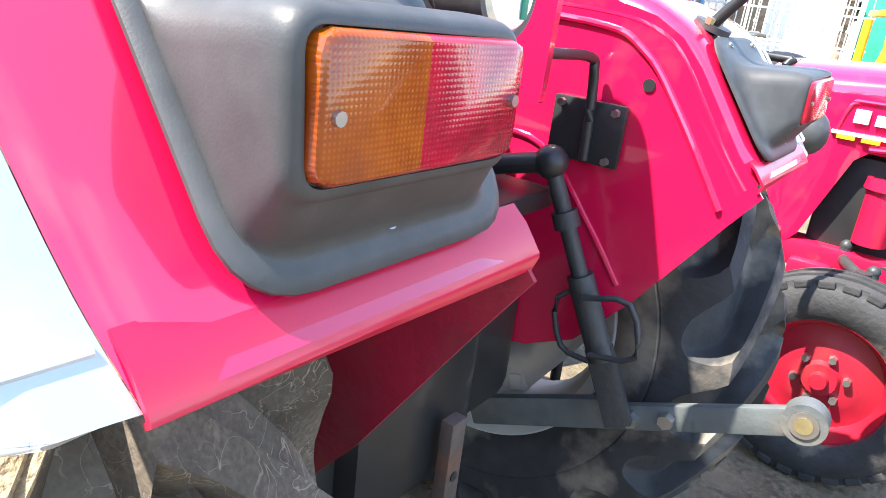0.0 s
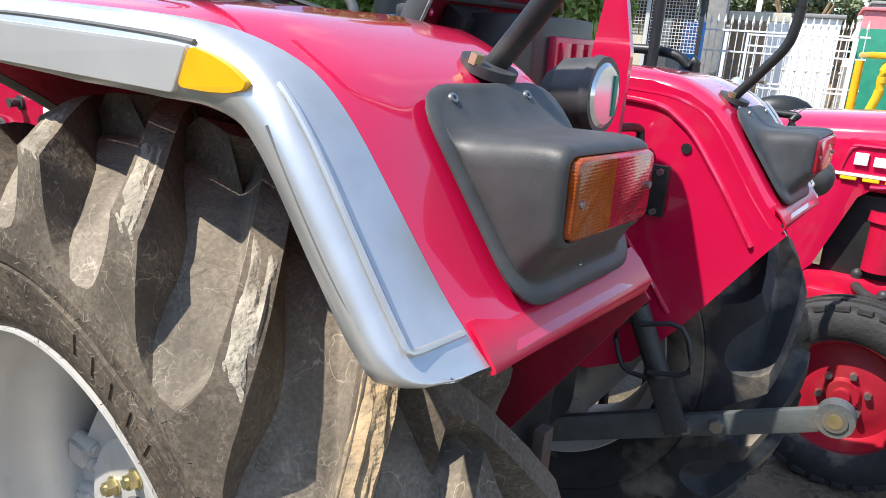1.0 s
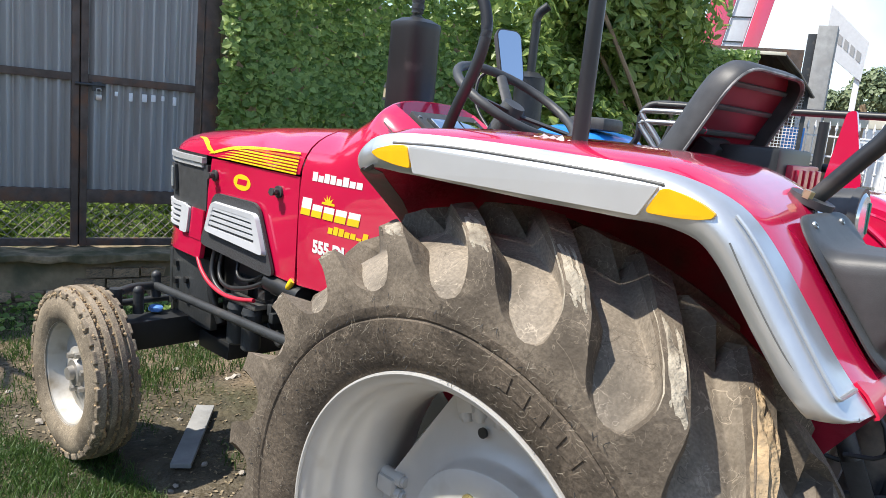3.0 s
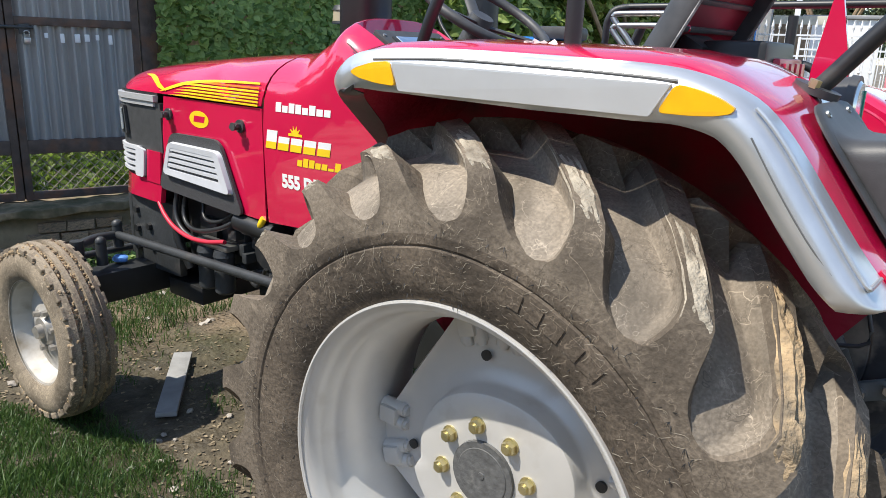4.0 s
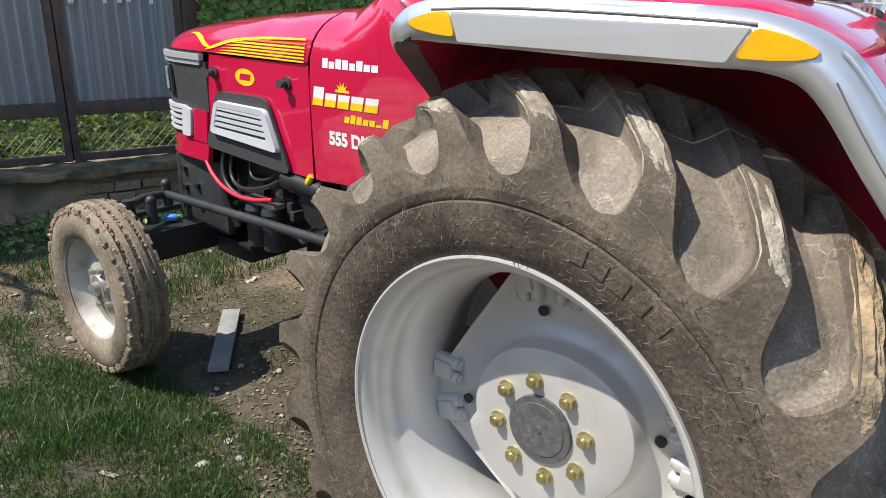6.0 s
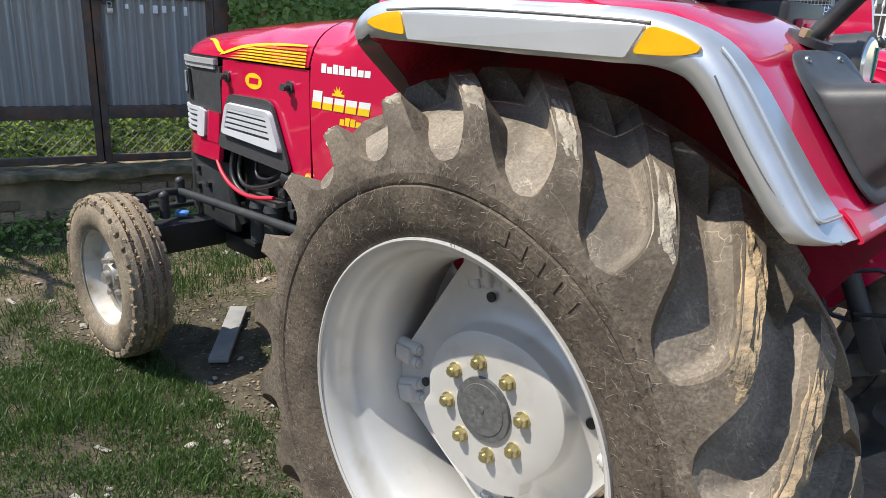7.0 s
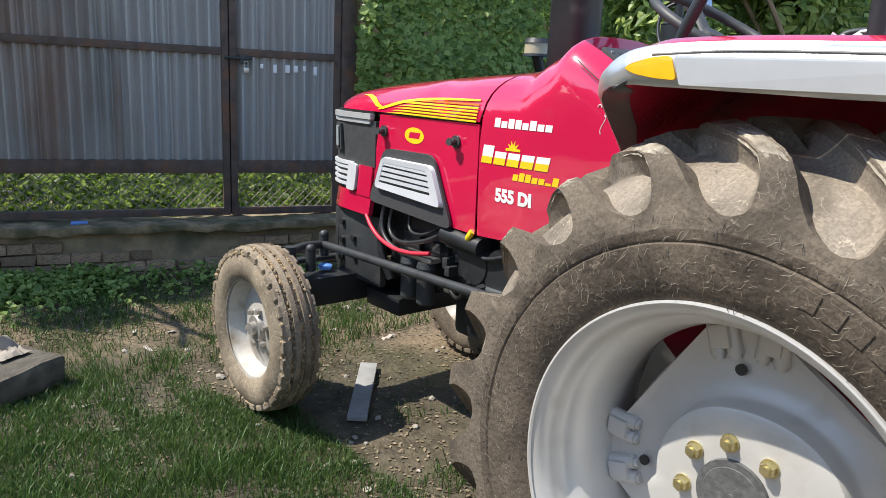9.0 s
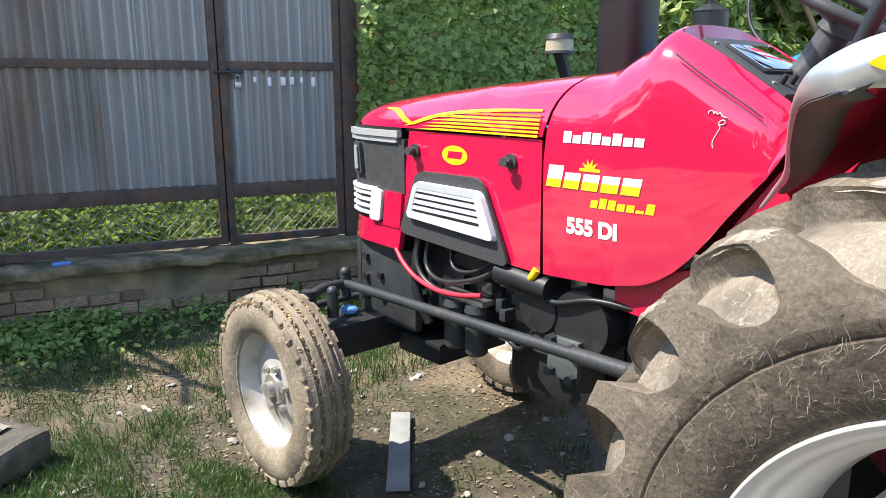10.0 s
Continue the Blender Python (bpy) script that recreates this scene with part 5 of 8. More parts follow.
def build_front_wheel(parent, side, rim_mat, tyre_mat, rng, mud=True):
    s = -side
    c = Vector((-2.125, -0.605 * s, 0.385))
    bm = bmesh.new()
    prof = [(-0.072, 0.208), (-0.074, 0.222), (-0.066, 0.222), (-0.06, 0.205), (-0.035, 0.196), (0.02, 0.17), (0.06, 0.196), (0.072, 0.222)]
    lathe(bm, [(y * s, r) for y, r in prof], c, 64)
    bmesh.ops.recalc_face_normals(bm, faces=bm.faces)
    bmesh.ops.solidify(bm, geom=list(bm.faces), thickness=0.004)
    wheel = part("front_wheel", bm, rim_mat, parent, "front wheel with painted steel rim")
    bm = bmesh.new()
    lathe(bm, [(y * s, r) for y, r in ((-0.012, 0.188), (0.0, 0.175), (-0.004, 0.15), (-0.012, 0.125), (-0.02, 0.10), (-0.02, 0.01))], c, 48)
    part("disc", bm, rim_mat, wheel)
    bm = bmesh.new()
    rod(bm, c + Vector((0, -0.018 * s, 0)), c + Vector((0, -0.040 * s, 0)), 0.062, 0.052, 24)
    rod(bm, c + Vector((0, -0.038 * s, 0)), c + Vector((0, -0.062 * s, 0)), 0.030, 0.026, 18)
    part("hub", bm, FRONT_NUT if rim_mat is RIM_FRONT else rim_mat, wheel)
    for k in range(6):
        a = math.radians(15 + 60 * k)
        p = c + Vector((0.078 * math.cos(a), -0.02 * s, 0.078 * math.sin(a)))
        bm = bmesh.new()
        rod(bm, p, p + Vector((0, -0.022 * s, 0)), 0.014, 0.012, 6)
        part("wheel_nut", bm, FRONT_NUT if rim_mat is RIM_FRONT else STEEL, wheel)
    bm = bmesh.new()
    half = [(0.070, 0.206), (0.084, 0.228), (0.092, 0.260), (0.089, 0.290), (0.080, 0.315), (0.074, 0.322)]
    ribs = [(0.072, 0.338), (0.052, 0.346), (0.050, 0.331), (0.034, 0.332), (0.032, 0.349), (0.012, 0.351), (0.010, 0.336), (0.0, 0.336)]
    prof = [(-y * s, r) for y, r in half + ribs] + [(y * s, r) for y, r in reversed(half + ribs[:-1])]
    lathe(bm, prof, c, 96)
    part("tyre", bm, tyre_mat, wheel, "ribbed front tyre caked with mud" if mud else "ribbed black front tyre")
    for k in range(30):
        a = math.tau * k / 30
        for fl in (-1, 1):
            bm = bmesh.new()
            m = Matrix.Translation(c) @ Euler((0, -a + 0.07 * fl, 0)).to_matrix().to_4x4()
            block(bm, (0.314, fl * 0.060, -0.024), (0.3385, fl * 0.0835, 0.024), 0.005, m)
            part("shoulder_block", bm, tyre_mat, wheel, flat=True)
    if mud:
        spots = []
        for _ in range(2600):
            a = rng.uniform(0.0, math.tau)
            y = rng.uniform(-0.082, 0.05)
            r = 0.337 - 0.9 * max(0, abs(y) - 0.06)
            spots.append((c + Vector((r * math.cos(a), y * s, r * math.sin(a))), rng.uniform(0.003, 0.0075) if rng.random() < 0.93 else rng.uniform(0.008, 0.012)))
        me = clods(spots, rng)
        me.materials.append(MUD)
        crust = tagged(new("mud_crust", me), "tan dried mud on the front tyre", kind="stuff")
        crust.parent = wheel
    return wheel


def build_underside(parent, rng):
    """Engine, axle, steering links and hoses."""
    bm = bmesh.new()
    block(bm, (-1.85, -0.16, 0.63), (-1.0, 0.18, 1.15), 0.02)
    engine = part("engine", bm, BLACK, parent, "black engine block with grimy fittings")

    def fit(name, build, *more):
        bm = bmesh.new()
        build(bm, *more)
        part(name, bm, BLACK, engine)
    fit("sump", block, (-1.46, -0.13, 0.47), (-1.08, 0.15, 0.625), 0.03)
    for k in range(4):
        fit("core_plug", rod, (-1.68 + 0.17 * k, -0.155, 0.92), (-1.68 + 0.17 * k, -0.20, 0.95), 0.045, 0.04, 16)
        fit("side_cover", block, (-1.73 + 0.17 * k, -0.185, 0.72), (-1.62 + 0.17 * k, -0.15, 0.84), 0.012)
    fit("pump", rod, (-1.25, -0.15, 0.80), (-1.25, -0.24, 0.80), 0.085, 0.07, 20)
    fit("flywheel_cover", rod, (-1.10, -0.12, 0.79), (-1.10, -0.235, 0.79), 0.115, 0.095, 24)
    fit("bracket", block, (-1.42, -0.23, 0.83), (-1.30, -0.15, 0.93), 0.015)
    fit("starter_motor", rod, (-1.40, -0.24, 0.885), (-1.20, -0.24, 0.87), 0.036, None, 16)
    bm = bmesh.new()
    block(bm, (-1.0, -0.17, 0.52), (0.25, 0.17, 0.92), 0.04)
    block(bm, (-0.35, -0.40, 0.55), (0.20, 0.40, 0.86), 0.04)
    rod(bm, (0, -0.62, 0.70), (0, 0.62, 0.70), 0.10, sides=24)
    part("gearbox", bm, BLACK, parent, "black gearbox and rear axle housing")
    bm = bmesh.new()
    block(bm, (-1.195, -0.255, 0.622), (-1.085, -0.235, 0.742), 0.006)
    sidep = part("mounting_plate", bm, LINK_STEEL, parent)
    for x, z in ((-1.178, 0.735), (-1.102, 0.722), (-1.178, 0.642), (-1.102, 0.634)):
        bm = bmesh.new()
        rod(bm, (x, -0.25, z), (x, -0.275, z), 0.017, 0.015, 6)
        part("bolt", bm, GREY_IRON, sidep)
    for k in range(2):
        bm = bmesh.new()
        x = -1.60 + 0.10 * k
        rod(bm, (x, -0.24, 0.60), (x, -0.24, 0.735), 0.037, sides=22)
        rod(bm, (x, -0.24, 0.735), (x, -0.24, 0.758), 0.041, 0.035, 22)
        rod(bm, (x, -0.24, 0.59), (x, -0.24, 0.60), 0.026, 0.037, 22)
        part("fuel_filter", bm, GREY_IRON, parent, "dark fuel filter canister")
    bm = bmesh.new()
    block(bm, (-1.66, -0.265, 0.758), (-1.45, -0.20, 0.780), 0.008)
    part("filter_head", bm, STEEL, parent)
    # front support plate with holes
    bm = bmesh.new()
    block(bm, (-2.20, -0.20, 0.56), (-1.86, -0.165, 0.86), 0.008)
    block(bm, (-2.20, 0.165, 0.56), (-1.86, 0.20, 0.86), 0.008)
    block(bm, (-2.22, -0.20, 0.60), (-2.18, 0.20, 0.86), 0.008)
    sup = part("front_support", bm, GREY_IRON, parent, "dark grey cast front support")
    for x, z in ((-2.15, 0.80), (-2.15, 0.72), (-2.15, 0.64), (-2.06, 0.74), (-2.05, 0.66)):
        bm = bmesh.new()
        rod(bm, (x, -0.20, z), (x, -0.214, z), 0.017, 0.015, 6)
        part("bolt", bm, BLACK, sup)
    # axle
    bm = bmesh.new()
    block(bm, (-2.17, -0.50, 0.46), (-2.04, 0.50, 0.585), 0.01)
    block(bm, (-2.16, -0.54, 0.40), (-2.06, -0.47, 0.66), 0.015)
    block(bm, (-2.16, 0.47, 0.40), (-2.06, 0.54, 0.66), 0.015)
    rod(bm, (-2.11, -0.52, 0.385), (-2.11, -0.60, 0.385), 0.05, sides=18)
    rod(bm, (-2.11, 0.52, 0.385), (-2.11, 0.60, 0.385), 0.05, sides=18)
    part("front_axle", bm, BLACK, parent, "black box-section front axle beam")
    bm = bmesh.new()
    block(bm, (-2.00, -0.17, 0.455), (-1.76, 0.17, 0.53), 0.008)
    part("axle_bracket", bm, BLACK, parent)
    bm = bmesh.new()
    rod(bm, (-2.11, -0.485, 0.64), (-2.11, -0.485, 0.72), 0.025, sides=14)
    tube(bm, [(-2.11, -0.485, 0.70), (-2.17, -0.38, 0.70), (-2.20, -0.27, 0.69)], 0.018)
    part("steering_arm", bm, GREY_IRON, parent)
    for p in ((-2.20, -0.27, 0.69), (-2.09, -0.40, 0.66)):
        bm = bmesh.new()
        rod(bm, (p[0], p[1], p[2] - 0.05), (p[0], p[1], p[2] + 0.04), 0.022, 0.020, 14)
        ball(bm, (p[0], p[1], p[2] + 0.045), 0.022)
        part("ball_joint", bm, GREY_IRON, parent)
    bm = bmesh.new()
    rod(bm, (-2.20, -0.275, 0.692), (-0.86, -0.37, 0.765), 0.017, sides=14)
    rod(bm, (-1.02, -0.358, 0.757), (-0.84, -0.372, 0.767), 0.021, sides=14)
    ball(bm, (-0.83, -0.372, 0.767), 0.026)
    rod(bm, (-0.83, -0.36, 0.767), (-0.80, -0.17, 0.74), 0.025, sides=12)
    part("drag_link", bm, GREY_IRON, parent, "long dark steering drag link")
    bm = bmesh.new()
    rod(bm, (-2.23, -0.42, 0.62), (-2.23, 0.42, 0.62), 0.015, sides=12)
    part("tie_rod", bm, GREY_IRON, parent)
    # hoses
    bm = bmesh.new()
    tube(bm, [(-1.92, -0.235, 0.868), (-1.86, -0.25, 0.83), (-1.78, -0.26, 0.795), (-1.67, -0.27, 0.778), (-1.56, -0.275, 0.783), (-1.45, -0.27, 0.802)], 0.0085)
    part("red_hose", bm, RED_HOSE, parent, "red rubber hose")
    for pts, r in (([(-1.80, -0.22, 0.96), (-1.80, -0.24, 0.85), (-1.74, -0.25, 0.79), (-1.62, -0.25, 0.76)], 0.010), ([(-1.76, -0.21, 0.96), (-1.76, -0.23, 0.84), (-1.66, -0.25, 0.805), (-1.50, -0.25, 0.84), (-1.40, -0.22, 0.90)], 0.009), ([(-1.66, -0.2, 0.95), (-1.62, -0.235, 0.86), (-1.52, -0.24, 0.86), (-1.42, -0.22, 0.92)], 0.007), ([(-1.83, -0.2, 0.92), (-1.83, -0.22, 0.75), (-1.78, -0.2, 0.62)], 0.018), ([(-1.30, -0.24, 0.93), (-1.20, -0.25, 0.84), (-1.05, -0.24, 0.87), (-0.9, -0.2, 0.86)], 0.008), ([(-1.45, -0.2, 0.70), (-1.32, -0.24, 0.66), (-1.25, -0.25, 0.74)], 0.007)):
        bm = bmesh.new()
        tube(bm, pts, r)
        part("hose", bm, BLACK, parent)
    for k in range(16):
        bm = bmesh.new()
        x, z = rng.uniform(-1.55, -1.0), rng.uniform(0.63, 0.9)
        w, h = rng.uniform(0.02, 0.06), rng.uniform(0.02, 0.06)
        block(bm, (x, -0.225 + rng.uniform(0, 0.03), z), (x + w, -0.13, z + h), 0.006)
        part("engine_fitting", bm, GREY_IRON if k % 3 else STEEL, parent)
    bm = bmesh.new()
    tube(bm, [(-1.27, -0.245, 0.885), (-1.25, -0.265, 0.90), (-1.235, -0.262, 0.925)], 0.012)
    part("yellow_plug", bm, YELLOW, parent)


SHELL = material("dark_red_shell", (0.20, 0.006, 0.02), 0.4, vary=0.2, scale=6, second=(0.07, 0.01, 0.015), cover=0.35)


def build_seat(parent):
    lean = Matrix.Translation((0.012, 0.0, 1.405)) @ Euler((0, radians(29), radians(-6))).to_matrix().to_4x4()
    bm = bmesh.new()
    o = rounded([(-0.19, -0.08), (-0.178, 0.345), (0.178, 0.345), (0.19, -0.08)], 0.085, 8)

    def loop(x, k):
        return [bm.verts.new(lean @ Vector((x, y * k, 0.13 + (z - 0.13) * k))) for y, z in o]
    loops = [loop(x, k) for x, k in ((-0.062, 0.80), (-0.056, 0.88), (-0.043, 0.945), (-0.024, 0.985), (-0.004, 1.0), (0.010, 1.0), (0.014, 0.99), (0.0145, 0.975), (0.012, 0.955), (0.0, 0.945), (-0.022, 0.935))]
    for a, b in zip(loops, loops[1:]):
        for k in range(len(a)):
            bm.faces.new((a[k], a[(k + 1) % len(a)], b[(k + 1) % len(a)], b[k]))
    bm.faces.new(loops[0])
    back = part("seat_back", bm, PLASTIC, parent, "worn black vinyl seat back")
    bm = bmesh.new()
    tube(bm, [lean @ Vector((0.014, y * 0.988, 0.13 + (z - 0.13) * 0.988)) for y, z in o], 0.0035, sides=6, closed=True, steps=1)
    part("piping", bm, material("worn_grey_piping", (0.30, 0.30, 0.29), 0.6, vary=0.3, scale=40, second=(0.08, 0.08, 0.08), cover=0.45, second_scale=25), back, "worn pale edge piping")
    bm = bmesh.new()
    vs = [bm.verts.new(lean @ Vector((-0.020, y * 0.945, 0.13 + (z - 0.13) * 0.945))) for y, z in o]
    bm.faces.new(vs)
    thick(bm, 0.003)
    part("back_shell", bm, SHELL, back, "dark red seat shell")
    for z in (0.10, 0.165, 0.23, 0.29):
        bm = bmesh.new()
        block(bm, (-0.020, -0.125, z - 0.006), (-0.010, 0.155, z + 0.006), 0.003, lean)
        part("shell_rib", bm, PLASTIC, back)
    for y, z in ((-0.125, 0.17), (-0.095, 0.165), (-0.135, 0.13)):
        bm = bmesh.new()
        ball(bm, lean @ Vector((-0.017, y, z)), 0.0085)
        part("rivet", bm, RED, back)
    bm = bmesh.new()
    block(bm, (-0.016, -0.105, -0.06), (0.045, 0.02, 0.155), 0.01, lean)
    part("adjuster_plate", bm, BLACK, back)
    bm = bmesh.new()
    block(bm, (-0.48, -0.21, 1.36), (0.0, 0.23, 1.43), 0.03)
    part("seat_cushion", bm, PLASTIC, parent)
    bm = bmesh.new()
    block(bm, (0.10, -0.09, 1.28), (0.24, 0.15, 1.535), 0.012)
    block(bm, (-0.4, -0.15, 1.15), (0.10, 0.15, 1.37), 0.02)
    part("seat_base", bm, BLACK, parent)
    bm = bmesh.new()
    block(bm, (0.17, -0.03, 1.30), (0.255, 0.17, 1.50), 0.006)
    for k in range(4):
        block(bm, (0.25, -0.015 + 0.05 * k, 1.34), (0.264, 0.015 + 0.05 * k, 1.49), 0.003)
    part("suspension_cover", bm, RED_DUSTY, parent)
    bm = bmesh.new()
    block(bm, (-0.50, -0.36, 1.02), (0.25, 0.36, 1.06), 0.01)
    part("platform", bm, BLACK, parent)


def build_controls(parent):
    c = Vector((-0.60, 0.06, 1.60))
    bm = bmesh.new()
    tilt = Euler((0, radians(30), 0)).to_matrix()
    pts = [c + tilt @ Vector((0.205 * math.cos(a), 0.205 * math.sin(a), 0)) for a in (k * math.tau / 36 for k in range(36))]
    tube(bm, pts, 0.0145, steps=1, closed=True)
    wheel = part("steering_wheel", bm, PLASTIC, parent, "black steering wheel")
    bm = bmesh.new()
    for k in range(3):
        a = math.radians(30 + 120 * k)
        tube(bm, [c + tilt @ Vector((0.2 * math.cos(a), 0.2 * math.sin(a), 0)), c + tilt @ Vector((0.1 * math.cos(a), 0.1 * math.sin(a), -0.02)), c + tilt @ Vector((0, 0, -0.04))], 0.018, flat=0.4)
    rod(bm, c + tilt @ Vector((0, 0, -0.06)), c + tilt @ Vector((0, 0, -0.01)), 0.045, 0.035, 18)
    part("spokes", bm, PLASTIC, wheel)
    bm = bmesh.new()
    rod(bm, c + tilt @ Vector((0, 0, -0.05)), c + tilt @ Vector((0, 0, -0.35)), 0.035, 0.05, 16)
    part("steering_column", bm, PLASTIC, parent)
    # silencer
    bm = bmesh.new()
    o = rounded([(-1.60, 0.41), (-1.60, 0.59), (-1.41, 0.59), (-1.41, 0.41)], 0.07, 6)
    loops = [[bm.verts.new((-1.505 + (x + 1.505) * k, 0.5 + (y - 0.5) * k, z)) for x, y in o] for z, k in ((1.25, 0.9), (1.27, 1.0), (1.885, 1.0), (1.90, 1.03), (1.915, 1.0), (1.935, 0.6), (1.94, 0.3))]
    for a, b in zip(loops, loops[1:]):
        for k in range(len(a)):
            bm.faces.new((a[k], a[(k + 1) % len(a)], b[(k + 1) % len(a)], b[k]))
    bm.faces.new(loops[0])
    bm.faces.new(loops[-1])
    part("silencer", bm, BLACK, parent, "matt black upright silencer")
    bm = bmesh.new()
    tube(bm, [(-1.505, 0.5, 1.93), (-1.505, 0.5, 2.02), (-1.54, 0.5, 2.08), (-1.64, 0.5, 2.11)], 0.028)
    part("exhaust_pipe", bm, GREY_IRON, parent)
    bm = bmesh.new()
    tube(bm, [(-1.50, 0.5, 1.26), (-1.50, 0.42, 1.1), (-1.5, 0.2, 1.05)], 0.03)
    part("exhaust_bend", bm, GREY_IRON, parent)
    # mirror on a bent stalk
    bm = bmesh.new()
    f = Matrix.Translation((-0.85, 0.33, 1.765)) @ Euler((0, radians(-20), radians(-20))).to_matrix().to_4x4()
    o = rounded([(-0.05, -0.10), (-0.055, 0.10), (0.05, 0.10), (0.045, -0.10)], 0.03, 5)
    loops = [[bm.verts.new(f @ Vector((x, y * k, z * k))) for y, z in o] for x, k in ((-0.025, 0.7), (-0.018, 0.95), (0.0, 1.0), (0.006, 1.0))]
    for a, b in zip(loops, loops[1:]):
        for k in range(len(a)):
            bm.faces.new((a[k], a[(k + 1) % len(a)], b[(k + 1) % len(a)], b[k]))
    bm.faces.new(loops[0])
    bm.faces.new(loops[-1])
    case = part("mirror", bm, PLASTIC, parent, "rear-view mirror in a black case")
    bm = bmesh.new()
    bm.faces.new([bm.verts.new(f @ Vector((0.008, y * 0.92, z * 0.95))) for y, z in o])
    part("mirror_glass", bm, MIRROR, case, flat=True)
    bm = bmesh.new()
    tube(bm, [(-0.88, 0.33, 1.72), (-0.92, 0.33, 1.72), (-0.96, 0.30, 1.68), (-0.93, 0.27, 1.58), (-0.80, 0.24, 1.47)], 0.006)
    part("mirror_stalk", bm, BLACK, parent)


def build_hitch(parent):
    y = 0.40
    bm = bmesh.new()
    m0 = Vector((0.10, 0.42, 0.448))
    m1 = Vector((0.785, 0.462, 0.742))
    d = (m1 - m0)
    m = Matrix.Translation(m0) @ d.to_track_quat("X", "Z").to_matrix().to_4x4()
    block(bm, (0, -0.014, -0.035), (d.length * 0.52, 0.014, 0.035), 0.005, m)
    block(bm, (d.length * 0.50, -0.030, -0.028), (d.length - 0.01, -0.008, 0.028), 0.005, m)
    link = part("lower_link", bm, LINK_STEEL, parent, "worn grey lower hitch link")
    end = m @ Vector((d.length, -0.019, 0))
    bm = bmesh.new()
    side = (m.to_3x3() @ Vector((0, 1, 0)))
    rod(bm, end - side * 0.02, end + side * 0.02, 0.040, sides=24)
    part("link_eye", bm, LINK_STEEL, link)
    bm = bmesh.new()
    rod(bm, end - side * 0.024, end - side * 0.021, 0.026, sides=24)
    part("bush", bm, STEEL, link)
    bm = bmesh.new()
    rod(bm, end - side * 0.026, end - side * 0.0245, 0.016, sides=20)
    part("bore", bm, BRASS, link)
    for k in (0.56, 0.66):
        bm = bmesh.new()
        p = m @ Vector((d.length * k, -0.03, 0.0))
        rod(bm, p + side * 0.01, p - side * 0.02, 0.018, 0.016, 6)
        part("bolt", bm, STEEL, link)
    # lift rod with levelling handle
    a, b = Vector((0.255, 0.31, 1.12)), Vector((0.470, 0.372, 0.62))
    bm = bmesh.new()
    rod(bm, a, a.lerp(b, 0.45), 0.017, sides=14)
    rod(bm, a.lerp(b, 0.18), a.lerp(b, 0.24), 0.026, sides=14)
    rod(bm, a.lerp(b, 0.42), a.lerp(b, 0.75), 0.027, sides=14)
    m2 = Matrix.Translation(a.lerp(b, 0.7)) @ (b - a).to_track_quat("X", "Y").to_matrix().to_4x4()
    block(bm, (0, -0.028, -0.012), ((b - a).length * 0.32, 0.028, 0.012), 0.004, m2)
    rod_ob = part("lift_rod", bm, GREY_IRON, parent, "dark lift rod with wire handle")
    bm = bmesh.new()
    h = a.lerp(b, 0.55)
    tube(bm, [h + Vector((-0.005, -0.03, 0.03)), h + Vector((0.09, -0.03, 0.05)), h + Vector((0.12, -0.03, -0.05)), h + Vector((0.03, -0.03, -0.08))], 0.006, steps=3)
    tube(bm, [h + Vector((0.0, 0.03, 0.03)), h + Vector((-0.07, 0.0, 0.0)), h + Vector((-0.045, 0.0, -0.10)), h + Vector((0.02, 0.0, -0.11))], 0.006, steps=3)
    part("wire_handle", bm, GREY_IRON, rod_ob)
    bm = bmesh.new()
    tube(bm, [(0.0, 0.27, 1.05), (0.14, 0.295, 1.09), (0.255, 0.31, 1.12)], 0.026, flat=0.8)
    ball(bm, (0.255, 0.31, 1.12), 0.034)
    part("lift_arm", bm, BLACK, parent, "black lift arm")
    # bracket with bent bar on the inner plate
    bm = bmesh.new()
    block(bm, (0.205, 0.378, 1.118), (0.356, 0.392, 1.238), 0.004)
    br = part("bracket_plate", bm, BLACK, parent, "black bolted bracket plate")
    for x, z in ((0.226, 1.226), (0.340, 1.224), (0.226, 1.131), (0.336, 1.131)):
        bm = bmesh.new()
        rod(bm, (x, 0.374, z), (x, 0.362, z), 0.008, sides=6)
        part("bolt", bm, STEEL, br)
    bm = bmesh.new()
    tube(bm, [(0.292, 0.368, 1.125), (0.290, 0.366, 1.20), (0.284, 0.364, 1.29), (0.280, 0.345, 1.318), (0.272, 0.20, 1.324), (0.262, 0.0, 1.326)], 0.010, steps=4)
    part("bent_bar", bm, BLACK, br)
    # red lever plate
    bm = bmesh.new()
    plate(bm, rounded([(0.305, 1.27), (0.312, 1.48), (0.334, 1.625), (0.352, 1.63), (0.386, 1.48), (0.380, 1.27)], 0.008), 0.0, 0.014)
    part("lever_plate", bm, RED, parent, "pointed red steel plate")
    # drawbar hanger behind the near wheel
    bm = bmesh.new()
    block(bm, (0.268, 0.028, 0.36), (0.296, 0.072, 0.68), 0.004)
    st = part("perforated_strap", bm, RUST, parent, "rusty perforated steel strap")
    for k in range(3):
        bm = bmesh.new()
        rod(bm, (0.290, 0.05, 0.44 + 0.06 * k), (0.2985, 0.05, 0.44 + 0.06 * k), 0.010, sides=12)
        part("hole", bm, BLACK, st)
    bm = bmesh.new()
    tube(bm, [(0.20, -0.34, 0.2), (0.22, -0.33, 0.5), (0.2, -0.3, 0.75)], 0.014)
    part("check_chain_rod", bm, GREY_IRON, parent)
    m3 = Vector((0.10, -0.34, 0.44))
    bm = bmesh.new()
